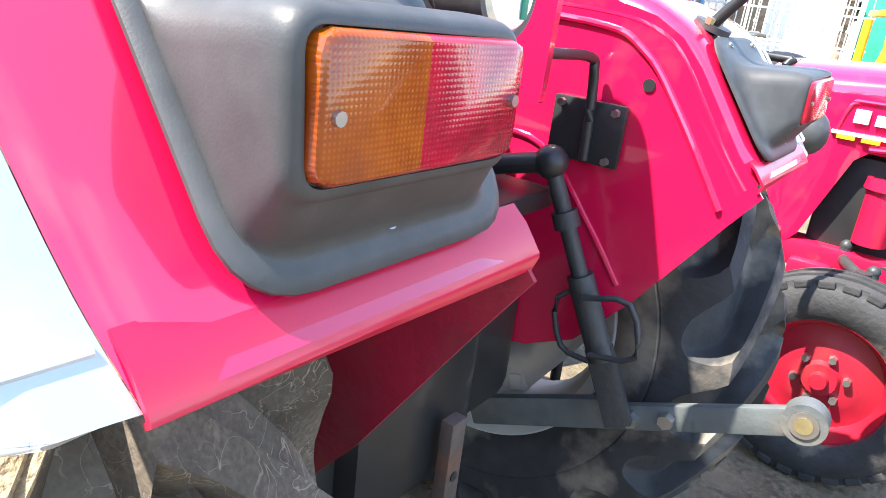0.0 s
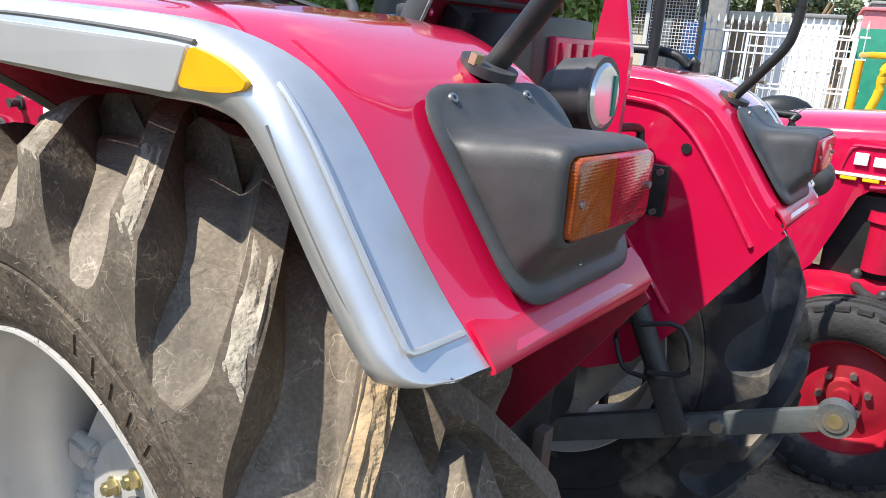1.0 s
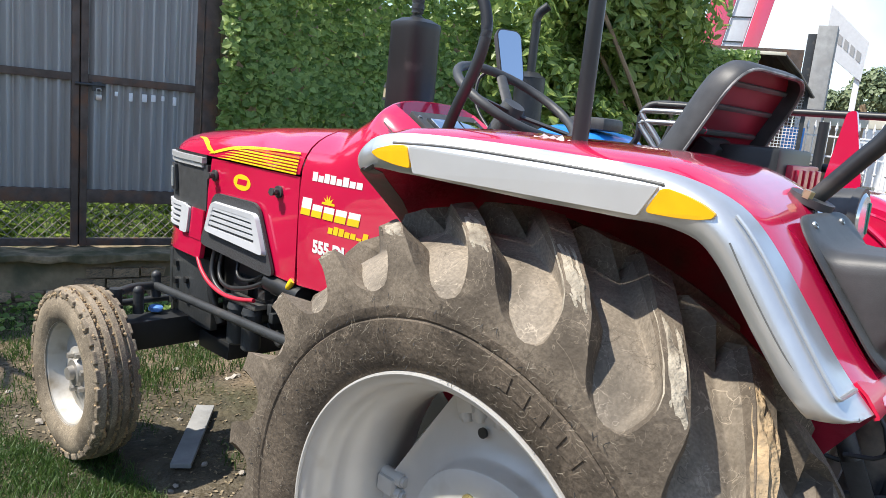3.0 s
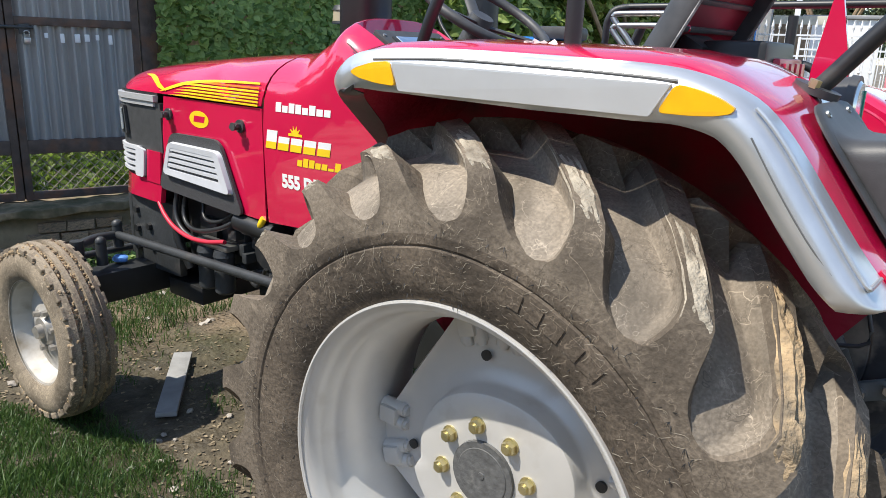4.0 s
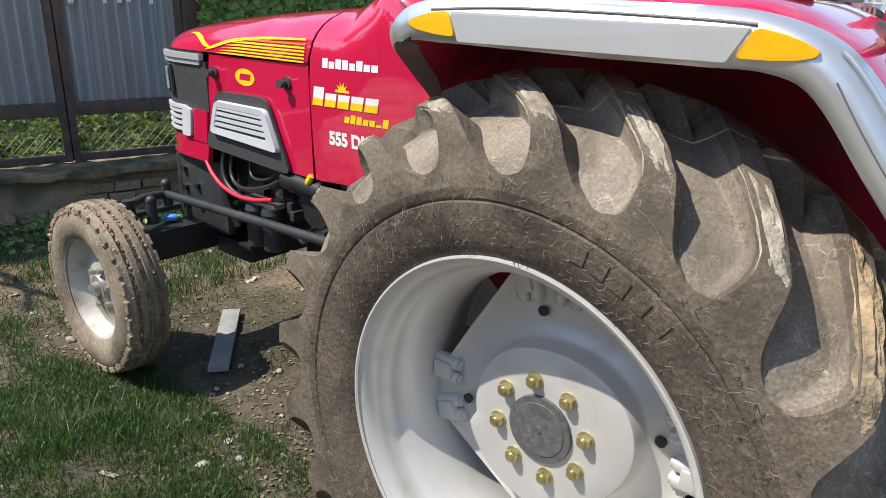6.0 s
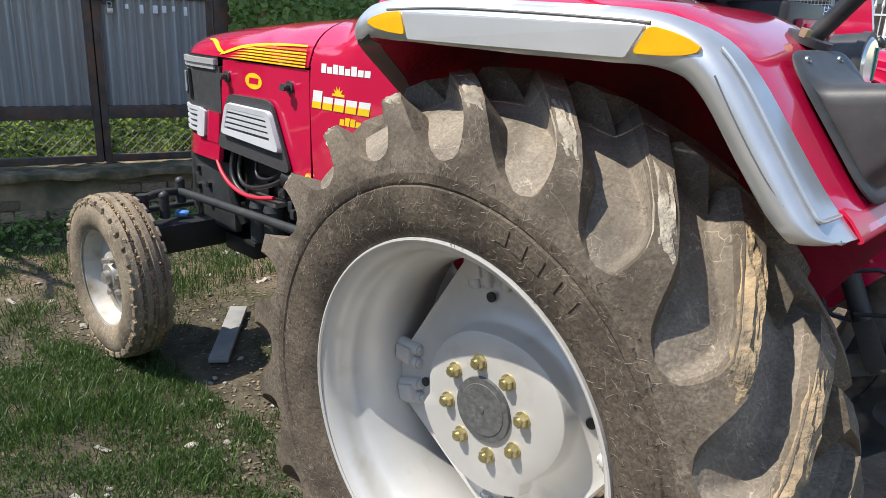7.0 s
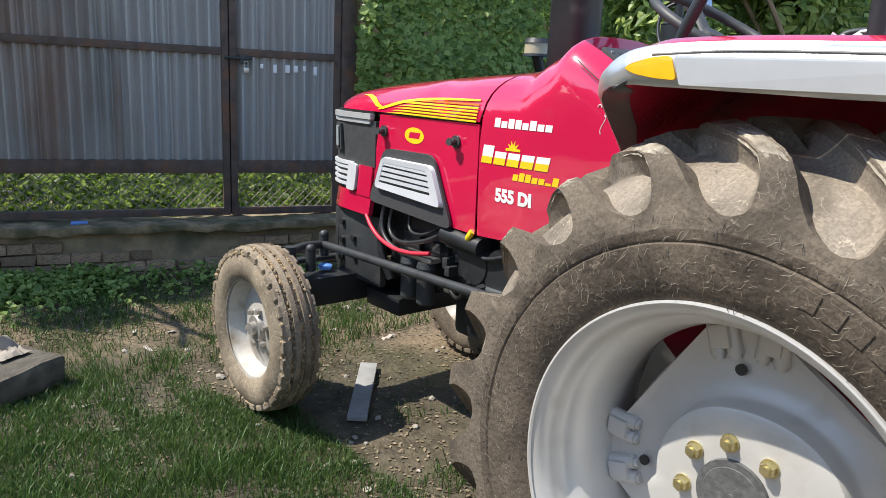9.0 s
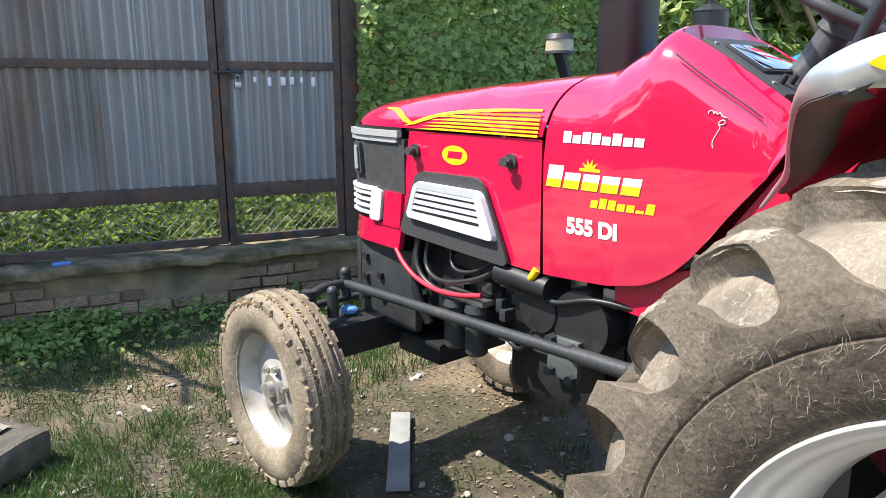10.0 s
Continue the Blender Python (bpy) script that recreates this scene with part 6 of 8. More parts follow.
    rod(bm, m3, (0.42, -0.36, 0.40), 0.03, sides=10)
    part("near_link", bm, BLACK, parent)


def build_headlamp(parent):
    c = Vector((0.405, -0.222, 1.417))
    d = Vector((1.0, 0.0, 0.02)).normalized()
    bm = bmesh.new()
    rod(bm, c - d * 0.022, c + d * 0.03, 0.051, 0.055, 32)
    rod(bm, c - d * 0.05, c - d * 0.021, 0.03, 0.051, 32)
    rod(bm, c + d * 0.028, c + d * 0.042, 0.058, 0.056, 32)
    lamp = part("work_lamp", bm, PLASTIC, parent, "round black work lamp")
    bm = bmesh.new()
    rod(bm, c + d * 0.040, c + d * 0.0465, 0.050, 0.042, 32)
    part("lens", bm, LAMP_GLASS, lamp)
    bm = bmesh.new()
    tube(bm, [c + Vector((-0.02, 0, -0.06)), c + Vector((-0.03, -0.06, -0.10)), c + Vector((-0.03, -0.16, -0.10))], 0.012)
    part("lamp_bracket", bm, BLACK, lamp)
    bm = bmesh.new()
    block(bm, (c.x + 0.046, c.y + 0.018, c.z - 0.03), (c.x + 0.049, c.y + 0.030, c.z + 0.03), 0.001)
    part("sticker", bm, GREEN_BOARD, lamp, "small green sticker on the glass")
    # round side lamp outside the far fender
    b = Vector((0.565, 0.955, 1.185))
    bm = bmesh.new()
    ball(bm, b, 0.055, (0.9, 0.9, 1.0), 20)
    side_lamp = part("side_lamp", bm, PLASTIC, parent, "round black side lamp")
    bm = bmesh.new()
    tube(bm, [b, b + Vector((-0.04, -0.06, 0.0)), b + Vector((-0.06, -0.13, 0.01))], 0.012)
    part("stem", bm, BLACK, side_lamp)


def build_tractor():
    rng = random.Random(4)
    t = thing("tractor", "glossy red farm tractor with silver fenders and muddy tyres", "tractor", group="parked tractors")
    build_hood(t)
    build_underside(t, rng)
    build_fender(t, -1)
    before = set(t.children)
    build_fender(t, 1)
    for ob in set(t.children) - before:
        ob.location.z -= 0.06
    build_rear_wheel(t, -1, rng)
    build_rear_wheel(t, 1, rng, mud=False)
    build_front_wheel(t, -1, RIM_FRONT, TYRE_MUDDY, rng)
    build_front_wheel(t, 1, RIM_FRONT, TYRE, rng, mud=False)
    build_seat(t)
    build_controls(t)
    build_hitch(t)
    build_headlamp(t)
    return t


tractor = build_tractor()


def second_hood(t):
    """Long squared bonnet whose nose leans out over the front wheels."""
    def half(x):
        return float(np.interp(x, [-2.64, -2.625, -2.59, -2.52, -2.3, -1.1], [0.20, 0.245, 0.285, 0.305, 0.315, 0.32]))

    def top(x):
        return float(np.interp(x, [-2.64, -2.625, -2.59, -2.5, -2.2, -1.1], [1.255, 1.285, 1.312, 1.322, 1.345, 1.375]))

    def low(x):
        return float(np.interp(x, [-2.64, -2.6, -2.43, -2.39, -2.36, -2.255, -2.22, -1.1], [1.20, 1.12, 0.70, 0.705, 0.74, 1.03, 1.06, 1.05]))
    xs = [-2.64, -2.632, -2.62, -2.6, -2.57, -2.54, -2.5, -2.46, -2.43, -2.41, -2.39, -2.375, -2.36, -2.33, -2.3, -2.27, -2.255, -2.24, -2.22, -2.1, -1.9, -1.7, -1.5, -1.3, -1.1]
    bm = bmesh.new()
    grid = []
    for x in xs:
        w, zt, zb = half(x), top(x), low(x)
        zs = max(zb + 0.01, zt - 0.10)
        side = [(w - 0.010 * (1 - k / 6) ** 2, zb + (zs - zb) * k / 6) for k in range(6)]
        side += [(w * math.cos(a) ** 0.75 if a < 1.57 else 0.0, zs + (zt - zs) * math.sin(a) ** 0.8) for a in [math.pi / 2 * k / 9 for k in range(10)]]
        grid.append([(x, -y, z) for y, z in side] + [(x, y, z) for y, z in reversed(side[:-1])])
    sheet(bm, grid)
    thick(bm, 0.004)
    hood = part("bonnet", bm, RED, t, "long glossy red bonnet")
    bm = bmesh.new()
    sheet(bm, [[(x - 0.03 * (1 - (k / 4 - 1) ** 2), half(x) * (k / 4 - 1) * 0.96, low(x) + 0.004) for k in range(9)] for x in xs[:10]])
    thick(bm, 0.004)
    part("nose_grille", bm, PLASTIC, hood)
    bm = bmesh.new()
    tube(bm, [(-2.545, -half(-2.545) - 0.001, z) for z in (1.02, 1.12, 1.22)] + [(-2.545, -0.288, 1.268), (-2.545, -0.22, 1.3155), (-2.545, 0, 1.3195)], 0.0022, sides=5)
    part("seam", bm, BLACK, hood)
    bm = bmesh.new()
    tube(bm, [(-2.22, -0.322, 1.075), (-2.10, -0.322, 1.085), (-1.9, -0.322, 1.085), (-1.2, -0.323, 1.085)], 0.009, sides=8)
    part("pressed_rib", bm, RED, hood)
    bm = bmesh.new()
    tube(bm, [(-2.335, -0.315, 1.105), (-2.315, -0.316, 1.19), (-2.29, -0.317, 1.215), (-2.2, -0.318, 1.222), (-1.2, -0.3205, 1.232)], 0.006, sides=8)
    part("pressed_rib", bm, RED, hood)

    def flat(name, x0, z0, x1, z1, m, slant=0.0):
        bm = bmesh.new()
        block(bm, (x0, -0.3245, z0), (x1, -0.312, z1), 0.001)
        part(name, bm, m, hood)
    flat("white_line", -2.345, 1.108, -1.3, 1.119, WHITE)
    for k in range(14):
        flat("yellow_dash", -2.325 + 0.075 * k, 1.094, -2.27 + 0.075 * k, 1.106, YELLOW)
    for k in range(8):
        flat("mark", -2.29 + 0.064 * k, 1.152, -2.245 + 0.064 * k, 1.196 if k in (0, 3, 6) else 1.186, WHITE)
    bm = bmesh.new()
    rod(bm, (-2.425, -0.300, 0.735), (-2.425, -0.318, 0.735), 0.014, 0.012, 12)
    part("bolt", bm, BRASS, hood)


def build_second_tractor():
    """The red tractor parked beyond, of which the front half shows."""
    rng = random.Random(5)
    t = thing("tractor", "glossy red farm tractor with red front wheels, parked behind", "tractor", (2.838, 2.136, -0.015), group="parked tractors")
    second_hood(t)
    build_underside(t, rng)
    build_front_wheel(t, -1, RIM_RED, TYRE_DARK, rng, mud=False)
    build_front_wheel(t, 1, RIM_RED, TYRE_DARK, rng, mud=False)
    for ob in t.children:
        if ob.name.startswith(("fuel_filter", "filter_head", "front_support", "engine_fitting")):
            ob.data = ob.data.copy()
            ob.data.materials[0] = RED_DUSTY
    bm = bmesh.new()
    block(bm, (-2.34, -0.25, 0.60), (-1.84, 0.25, 1.04), 0.02)
    part("radiator", bm, BLACK, t, "black radiator and cowling")
    bm = bmesh.new()
    rod(bm, (-2.14, -0.27, 0.76), (-2.14, -0.27, 0.96), 0.055, sides=20)
    rod(bm, (-2.14, -0.27, 0.95), (-2.14, -0.27, 0.985), 0.068, 0.064, 20)
    part("oil_filler", bm, RED_DUSTY, t, "red canister in the engine bay")
    bm = bmesh.new()
    block(bm, (-2.42, -0.30, 0.62), (-2.02, -0.18, 0.72), 0.015)
    block(bm, (-2.36, -0.34, 0.52), (-2.22, -0.24, 0.66), 0.02)
    block(bm, (-2.20, -0.36, 0.56), (-2.05, -0.22, 0.64), 0.012)
    part("axle_bracket", bm, RED_DUSTY, t, "red cast front axle bracket")
    build_rear_wheel(t, -1, rng, mud=False)
    build_rear_wheel(t, 1, rng, mud=False)
    build_fender(t, -1)
    build_fender(t, 1)
    return t


# marks on the near side of the bonnet: plain blocks where brand lettering stands, the plain number as text
def blocks(parent, x0, z0, x1, z1, n, mat, slant=0.15, heights=None, gap=0.16, mat2=None):
    """A row of slanting blocks in place of a brand's letters."""
    heights = heights or [1.0] + [0.72] * (n - 1)
    w = (x1 - x0) / n
    h = z1 - z0
    for k in range(n):
        a, b, t = x0 + k * w, x0 + (k + 1 - gap) * w, heights[k] * h
        decal("mark", [(a, z0), (b, z0), (b + slant * t, z0 + t), (a + slant * t, z0 + t)], mat, parent)
        if mat2:
            u = 0.38 * h
            decal("mark", [(a, z0), (b, z0), (b + slant * u, z0 + u), (a + slant * u, z0 + u)], mat2, parent, out=0.0018)


blocks(tractor, -1.148, 1.286, -0.905, 1.316, 8, WHITE, 0.1, [1, 0.7, 1, 0.95, 0.7, 1, 0.7, 0.7])
blocks(tractor, -1.204, 1.167, -0.908, 1.226, 5, WHITE, 0.2, [1, 0.72, 0.72, 0.72, 0.72], gap=0.14, mat2=YELLOW)
blocks(tractor, -1.056, 1.125, -0.872, 1.152, 7, YELLOW, 0.2, [0.75, 1, 0.95, 0.7, 0.7, 0.3, 1])
for row, n in ((1.008, 5), (0.990, 4)):
    for k in range(n):
        decal("mark", [(-1.965 + 0.016 * k, row), (-1.953 + 0.016 * k, row), (-1.951 + 0.016 * k, row + 0.011), (-1.963 + 0.016 * k, row + 0.011)], WHITE, tractor)
build_second_tractor()


def writing(text, x, z, size, mat, parent, name="lettering"):
    cu = bpy.data.curves.new(name, "FONT")
    cu.body, cu.size, cu.offset = text, size, 0.003
    ob = bpy.data.objects.new(name, cu)
    me = bpy.data.meshes.new_from_object(ob)
    bpy.data.objects.remove(ob)
    for v in me.vertices:
        vx, vz = v.co.x + x, v.co.y + z
        v.co = (vx, -(hood_side(vx, vz) + 0.0014), vz)
    me.materials.append(mat)
    o = new(name, me)
    o.parent = parent
    return o


writing("555 DI", -1.130, 1.050, 0.057, WHITE, tractor)
decal("oval_badge", [(-1.592 + 0.062 * math.cos(a), 1.222 + 0.030 * math.sin(a)) for a in (k * math.tau / 28 for k in range(28))], YELLOW, tractor)
decal("oval_mark", [(-1.628, 1.212), (-1.560, 1.212), (-1.552, 1.234), (-1.620, 1.234)], RED, tractor, out=0.0018)
decal("small_badge", [(-1.975, 0.975), (-1.90, 0.965), (-1.90, 0.995), (-1.965, 1.01)], WHITE, tractor, out=0.0012)
crown = [(-1.092, 1.216)] + [(-1.06 + (0.032 if k % 2 == 0 else 0.016) * math.cos(math.radians(170 - 16 * k)), 1.218 + (0.032 if k % 2 == 0 else 0.016) * math.sin(math.radians(170 - 16 * k))) for k in range(11)] + [(-1.028, 1.216)]
decal("crown_mark", crown, YELLOW, tractor)


# ---------------------------------------------------------------- gate, wall and hedge
def corrugated_material():
    return material("weathered_corrugated_steel", (0.39, 0.39, 0.385), 0.42, metal=0.25, vary=0.22, scale=7, second=(0.24, 0.205, 0.175), cover=0.36, second_scale=7.0, bump=0.1, rough2=0.8, stretch=(1.0, 1.0, 0.12), spread=0.2)


CORR = corrugated_material()
CORR_BROWN = material("rust_stained_corrugated_steel", (0.30, 0.29, 0.275), 0.55, metal=0.15, vary=0.25, scale=4, second=(0.22, 0.115, 0.07), cover=0.46, second_scale=3.2, bump=0.12, stretch=(1.0, 1.0, 0.3), spread=0.16)


def corrugated(name, s0, s1, z0, z1, out, mat, parent, label=""):
    n = int((s1 - s0) / 0.0105)
    bm = bmesh.new()
    grid = []
    for z in (z0, (z0 + z1) / 2, z1):
        row = []
        for k in range(n + 1):
            s = s0 + (s1 - s0) * k / n
            row.append(tuple(at_gate(s, out + 0.016 * math.sin(s * math.tau / 0.072) + 0.004 * noise.noise(Vector((s * 2, z, 0))), z)))
        grid.append(row)
    sheet(bm, grid)
    thick(bm, 0.002)
    return part(name, bm, mat, parent, label)


def beam(bm, s0, s1, z0, z1, o0, o1, bevel=0.004):
    block(bm, (s0, o0, z0), (s1, o1, z1), bevel, GATE_M)


def build_gate():
    for name, s0, s1 in (("gate_left", -1.50, -0.004), ("gate_right", 0.004, 0.78)):
        g = tagged(new(name), "closed double-leaf gate of grey corrugated steel in rusty frames", "gate", kind="structure")
        bars = [(s0, s0 + 0.045, 0.44, 2.40, -0.02, 0.028), (s1 - 0.045, s1, 0.44, 2.40, -0.02, 0.028)]
        bars += [(s0 + 0.045, s1 - 0.045, z, z + (0.05 if z != 0.74 else 0.09), -0.02, 0.026) for z in (0.44, 0.74, 1.545, 2.355)]
        if s0 > 0:
            bars.append((-0.02, 0.03, 0.44, 2.40, -0.034, -0.0245))
        for b in bars:
            bm = bmesh.new()
            beam(bm, *b)
            part("frame_bar", bm, RUST, g, "rusty brown steel bar")
        if s0 < 0:
            corrugated("sheet", s0 + 0.03, -0.68, 1.57, 2.39, 0.0, CORR_BROWN, g)
            corrugated("sheet", -0.70, s1 - 0.03, 1.57, 2.39, -0.006, CORR, g)
            corrugated("sheet", s0 + 0.03, -0.68, 0.78, 1.57, 0.0, CORR_BROWN, g)
            corrugated("sheet", -0.70, s1 - 0.03, 0.78, 1.57, -0.006, CORR, g)
        else:
            corrugated("sheet", s0 + 0.03, s1 - 0.03, 1.57, 2.39, 0.0, CORR, g)
            corrugated("sheet", s0 + 0.03, s1 - 0.03, 0.78, 1.57, 0.0, CORR, g)
        # chain-link panel below
        bm = bmesh.new()
        for k in range(-5, int((s1 - s0) / 0.065) + 1):
            for way in (1, -1):
                pts = []
                for j in range(9):
                    z = 0.47 + 0.28 * j / 8
                    s = s0 + 0.065 * k + (0.28 * j / 8 if way > 0 else 0.28 * (1 - j / 8))
                    if s0 + 0.03 < s < s1 - 0.03:
                        pts.append(at_gate(s, 0.002 * way, z))
                if len(pts) > 1:
                    tube(bm, [pts[0], pts[-1]], 0.0032, sides=4, steps=1)
        part("chain_link", bm, LINK, g, "rusty chain-link mesh")
    bm = bmesh.new()
    beam(bm, 0.07, 0.13, 1.49, 1.55, 0.026, 0.05)
    rod(bm, at_gate(-0.03, 0.045, 1.53), at_gate(0.15, 0.045, 1.53), 0.010)
    latch = tagged(part("padlock", bm, GREY_IRON), "steel gate bolt with hanging padlock", "padlock")
    bm = bmesh.new()
    block(bm, (0.09, 0.04, 1.43), (0.13, 0.06, 1.47), 0.006, GATE_M)
    part("lock_body", bm, STEEL, latch)
    bm = bmesh.new()
    tube(bm, [at_gate(0.098, 0.05, 1.47), at_gate(0.098, 0.05, 1.505), at_gate(0.122, 0.05, 1.505), at_gate(0.122, 0.05, 1.47)], 0.004, sides=6)
    part("shackle", bm, STEEL, latch)
    bm = bmesh.new()
    rng = random.Random(8)
    for k in range(6):
        s = 0.22 + 0.075 * k + rng.uniform(-0.015, 0.015)
        if 0.2 < s < 0.75:
            block(bm, (s, 0.008, 1.44 + rng.uniform(0, 0.03)), (s + rng.uniform(0.02, 0.04), 0.019, 1.50), 0.004, GATE_M)
    tagged(part("paint_smear", bm, WHITE_METAL), "smears of pale paint on the gate sheet", "paint smear", kind="stuff")
    for k, (s, w) in enumerate(((0.79, 0.11), (-1.62, 0.10))):
        bm = bmesh.new()
        beam(bm, s, s + w, 0.0, 2.42 if k == 0 else 2.3, -0.04, 0.03, 0.01)
        tagged(part(f"gate_post_{k + 1}", bm, RUST), "rusty brown steel gate post", "post", kind="structure")


build_gate()


def build_wall():
    rng = random.Random(11)
    bm = bmesh.new()
    block(bm, (-4.0, -0.10, -0.1), (0.95, 0.195, 0.375), 0.01, GATE_M)
    bmesh.ops.subdivide_edges(bm, edges=[e for e in bm.edges if e.calc_length() > 2], cuts=60, use_grid_fill=True)
    for v in bm.verts:
        v.co += Vector((noise.noise(v.co * 4), noise.noise(v.co * 4 + Vector((9, 0, 0))), 0.6 * noise.noise(v.co * 5))) * 0.012
    wall = tagged(part("wall_low", bm, MORTAR), "low weathered brick wall with stained plaster under the gate", "wall", kind="structure")
    bm = bmesh.new()
    block(bm, (-4.0, -0.12, 0.372), (0.95, 0.262, 0.425), 0.012, GATE_M)
    bmesh.ops.subdivide_edges(bm, edges=[e for e in bm.edges if e.calc_length() > 2], cuts=60, use_grid_fill=True)
    for v in bm.verts:
        v.co += Vector((noise.noise(v.co * 5), noise.noise(v.co * 5 + Vector((9, 0, 0))), 1.2 * noise.noise(v.co * 13))) * 0.02
    part("coping", bm, COPING, wall, "uneven stained mortar coping")
    return wall


wall_low = build_wall()


def leaf_cloud(name, mat, rng, count, where, size, kind_label, category, parent=None, long=1.4):
    """Many small folded leaves."""
    verts, faces = [], []
    for _ in range(count):
        p, normal = where(rng)
        d = (normal + Vector((rng.uniform(-1, 1), rng.uniform(-1, 1), rng.uniform(-0.8, 0.9))) * 0.8).normalized()
        a = d.cross(Vector((rng.uniform(-1, 1), rng.uniform(-1, 1), rng.uniform(-1, 1)))).normalized()
        b = d.cross(a)
        k = size * rng.uniform(0.6, 1.35)
        i = len(verts)
        tip, half = a * k * long * 0.5, b * k * 0.5
        fold = d * k * 0.12
        verts += [p - tip, p - tip * 0.2 + half + fold, p + tip * 0.45 + half * 0.7 + fold, p + tip, p + tip * 0.45 - half * 0.7 + fold, p - tip * 0.2 - half + fold]
        faces += [(i, i + 1, i + 2, i + 3), (i, i + 3, i + 4, i + 5)]
    me = bpy.data.meshes.new(name)
    me.from_pydata([tuple(v) for v in verts], [], faces)
    me.materials.append(mat)
    ob = new(name, me)
    if parent:
        ob.parent = parent
    return ob


def hedge_face(s, z):
    """How far the creeper bulges from its wall."""
    return 0.10 + 0.13 * noise.noise(Vector((s * 1.1, z * 1.4, 2))) + 0.06 * noise.noise(Vector((s * 3.2, z * 3.4, 5)))


def build_hedge():
    rng = random.Random(21)
    bm = bmesh.new()
    block(bm, (1.03, -0.95, 0.0), (7.0, -0.75, 2.5), 0.0, GATE_M)
    tagged(part("wall_creeper", bm, BRICK), "brick boundary wall hidden under creeper", "wall", kind="structure")
    bm = bmesh.new()
    block(bm, (0.90, -0.42, 0.0), (1.02, -0.30, 2.2), 0.0, GATE_M)
    block(bm, (-9.0, -0.45, 0.0), (-1.54, -0.25, 2.3), 0.0, GATE_M)
    tagged(part("wall_end", bm, MORTAR), "plain plastered boundary wall", "wall", kind="structure")

    def creeper(r):
        s = r.uniform(0.89, 6.6)
        top = 2.55 + 0.25 * noise.noise(Vector((s * 1.3, 0, 0)))
        z = r.uniform(1.12, top) if r.random() < 0.96 else r.uniform(0.4, 1.2)
        z = max(z, 0.2)
        o = 0.04 + hedge_face(s, z) - (r.random() ** 2) * 0.16 + 0.10 * max(0, z - 2.0)
        return at_gate(s, o, z), GATE_OUT * 1.3 + Vector((0, -0.5, 0.8))
    hedge = thing("creeper", "dense green creeper hanging over the boundary wall", "creeper", tuple(at_gate(4, 0)))
    ob = leaf_cloud("creeper_foliage", IVY, rng, 24000, creeper, 0.050, "", "", long=1.2)
    ob.parent = hedge
    ob.matrix_parent_inverse = Matrix.Translation(at_gate(4, 0)).inverted()
    bm = bmesh.new()
    for k in range(26):
        s = rng.uniform(1.0, 7.8)
        pts = [at_gate(s + rng.uniform(-0.2, 0.2) * j / 4, -0.14 + 0.05 * rng.random(), 0.1 + 0.55 * j) for j in range(5)]
        tube(bm, pts, 0.008, sides=5, steps=2)
    ob = part("stems", bm, WOOD, hedge)
    ob.matrix_parent_inverse = Matrix.Translation(at_gate(4, 0)).inverted()
    # larger-leaved shrub behind the driver's place
    mid = at_gate(5.2, 0.9)
    shrub = thing("shrub", "tall broad-leaved shrub with glossy green leaves", "shrub", tuple(mid))
    clumps = [(at_gate(rng.uniform(3.2, 5.6), rng.uniform(-0.1, 0.5), rng.uniform(1.5, 3.3)), rng.uniform(0.22, 0.5)) for _ in range(34)]

    def bush(r):
        c, rad = r.choice(clumps)
        d = Vector((r.gauss(0, 1), r.gauss(0, 1), r.gauss(0, 1))).normalized()
        return c + d * rad * r.uniform(0.65, 1.08), d + Vector((0, 0, 0.4))
    ob = leaf_cloud("crown", BUSH, rng, 20000, bush, 0.054, "", "", long=2.2)
    ob.parent = shrub
    ob.matrix_parent_inverse = Matrix.Translation(mid).inverted()
    bm = bmesh.new()
    for k in range(9):
        b = mid + Vector((rng.uniform(-0.2, 0.2), rng.uniform(-0.2, 0.2), 0))
        c = clumps[k][0]
        tube(bm, [b, b.lerp(c, 0.4) + Vector((0, 0, 0.3)), c], 0.02, sides=6)
    ob = part("trunk", bm, WOOD, shrub)
    ob.matrix_parent_inverse = Matrix.Translation(mid).inverted()


build_hedge()


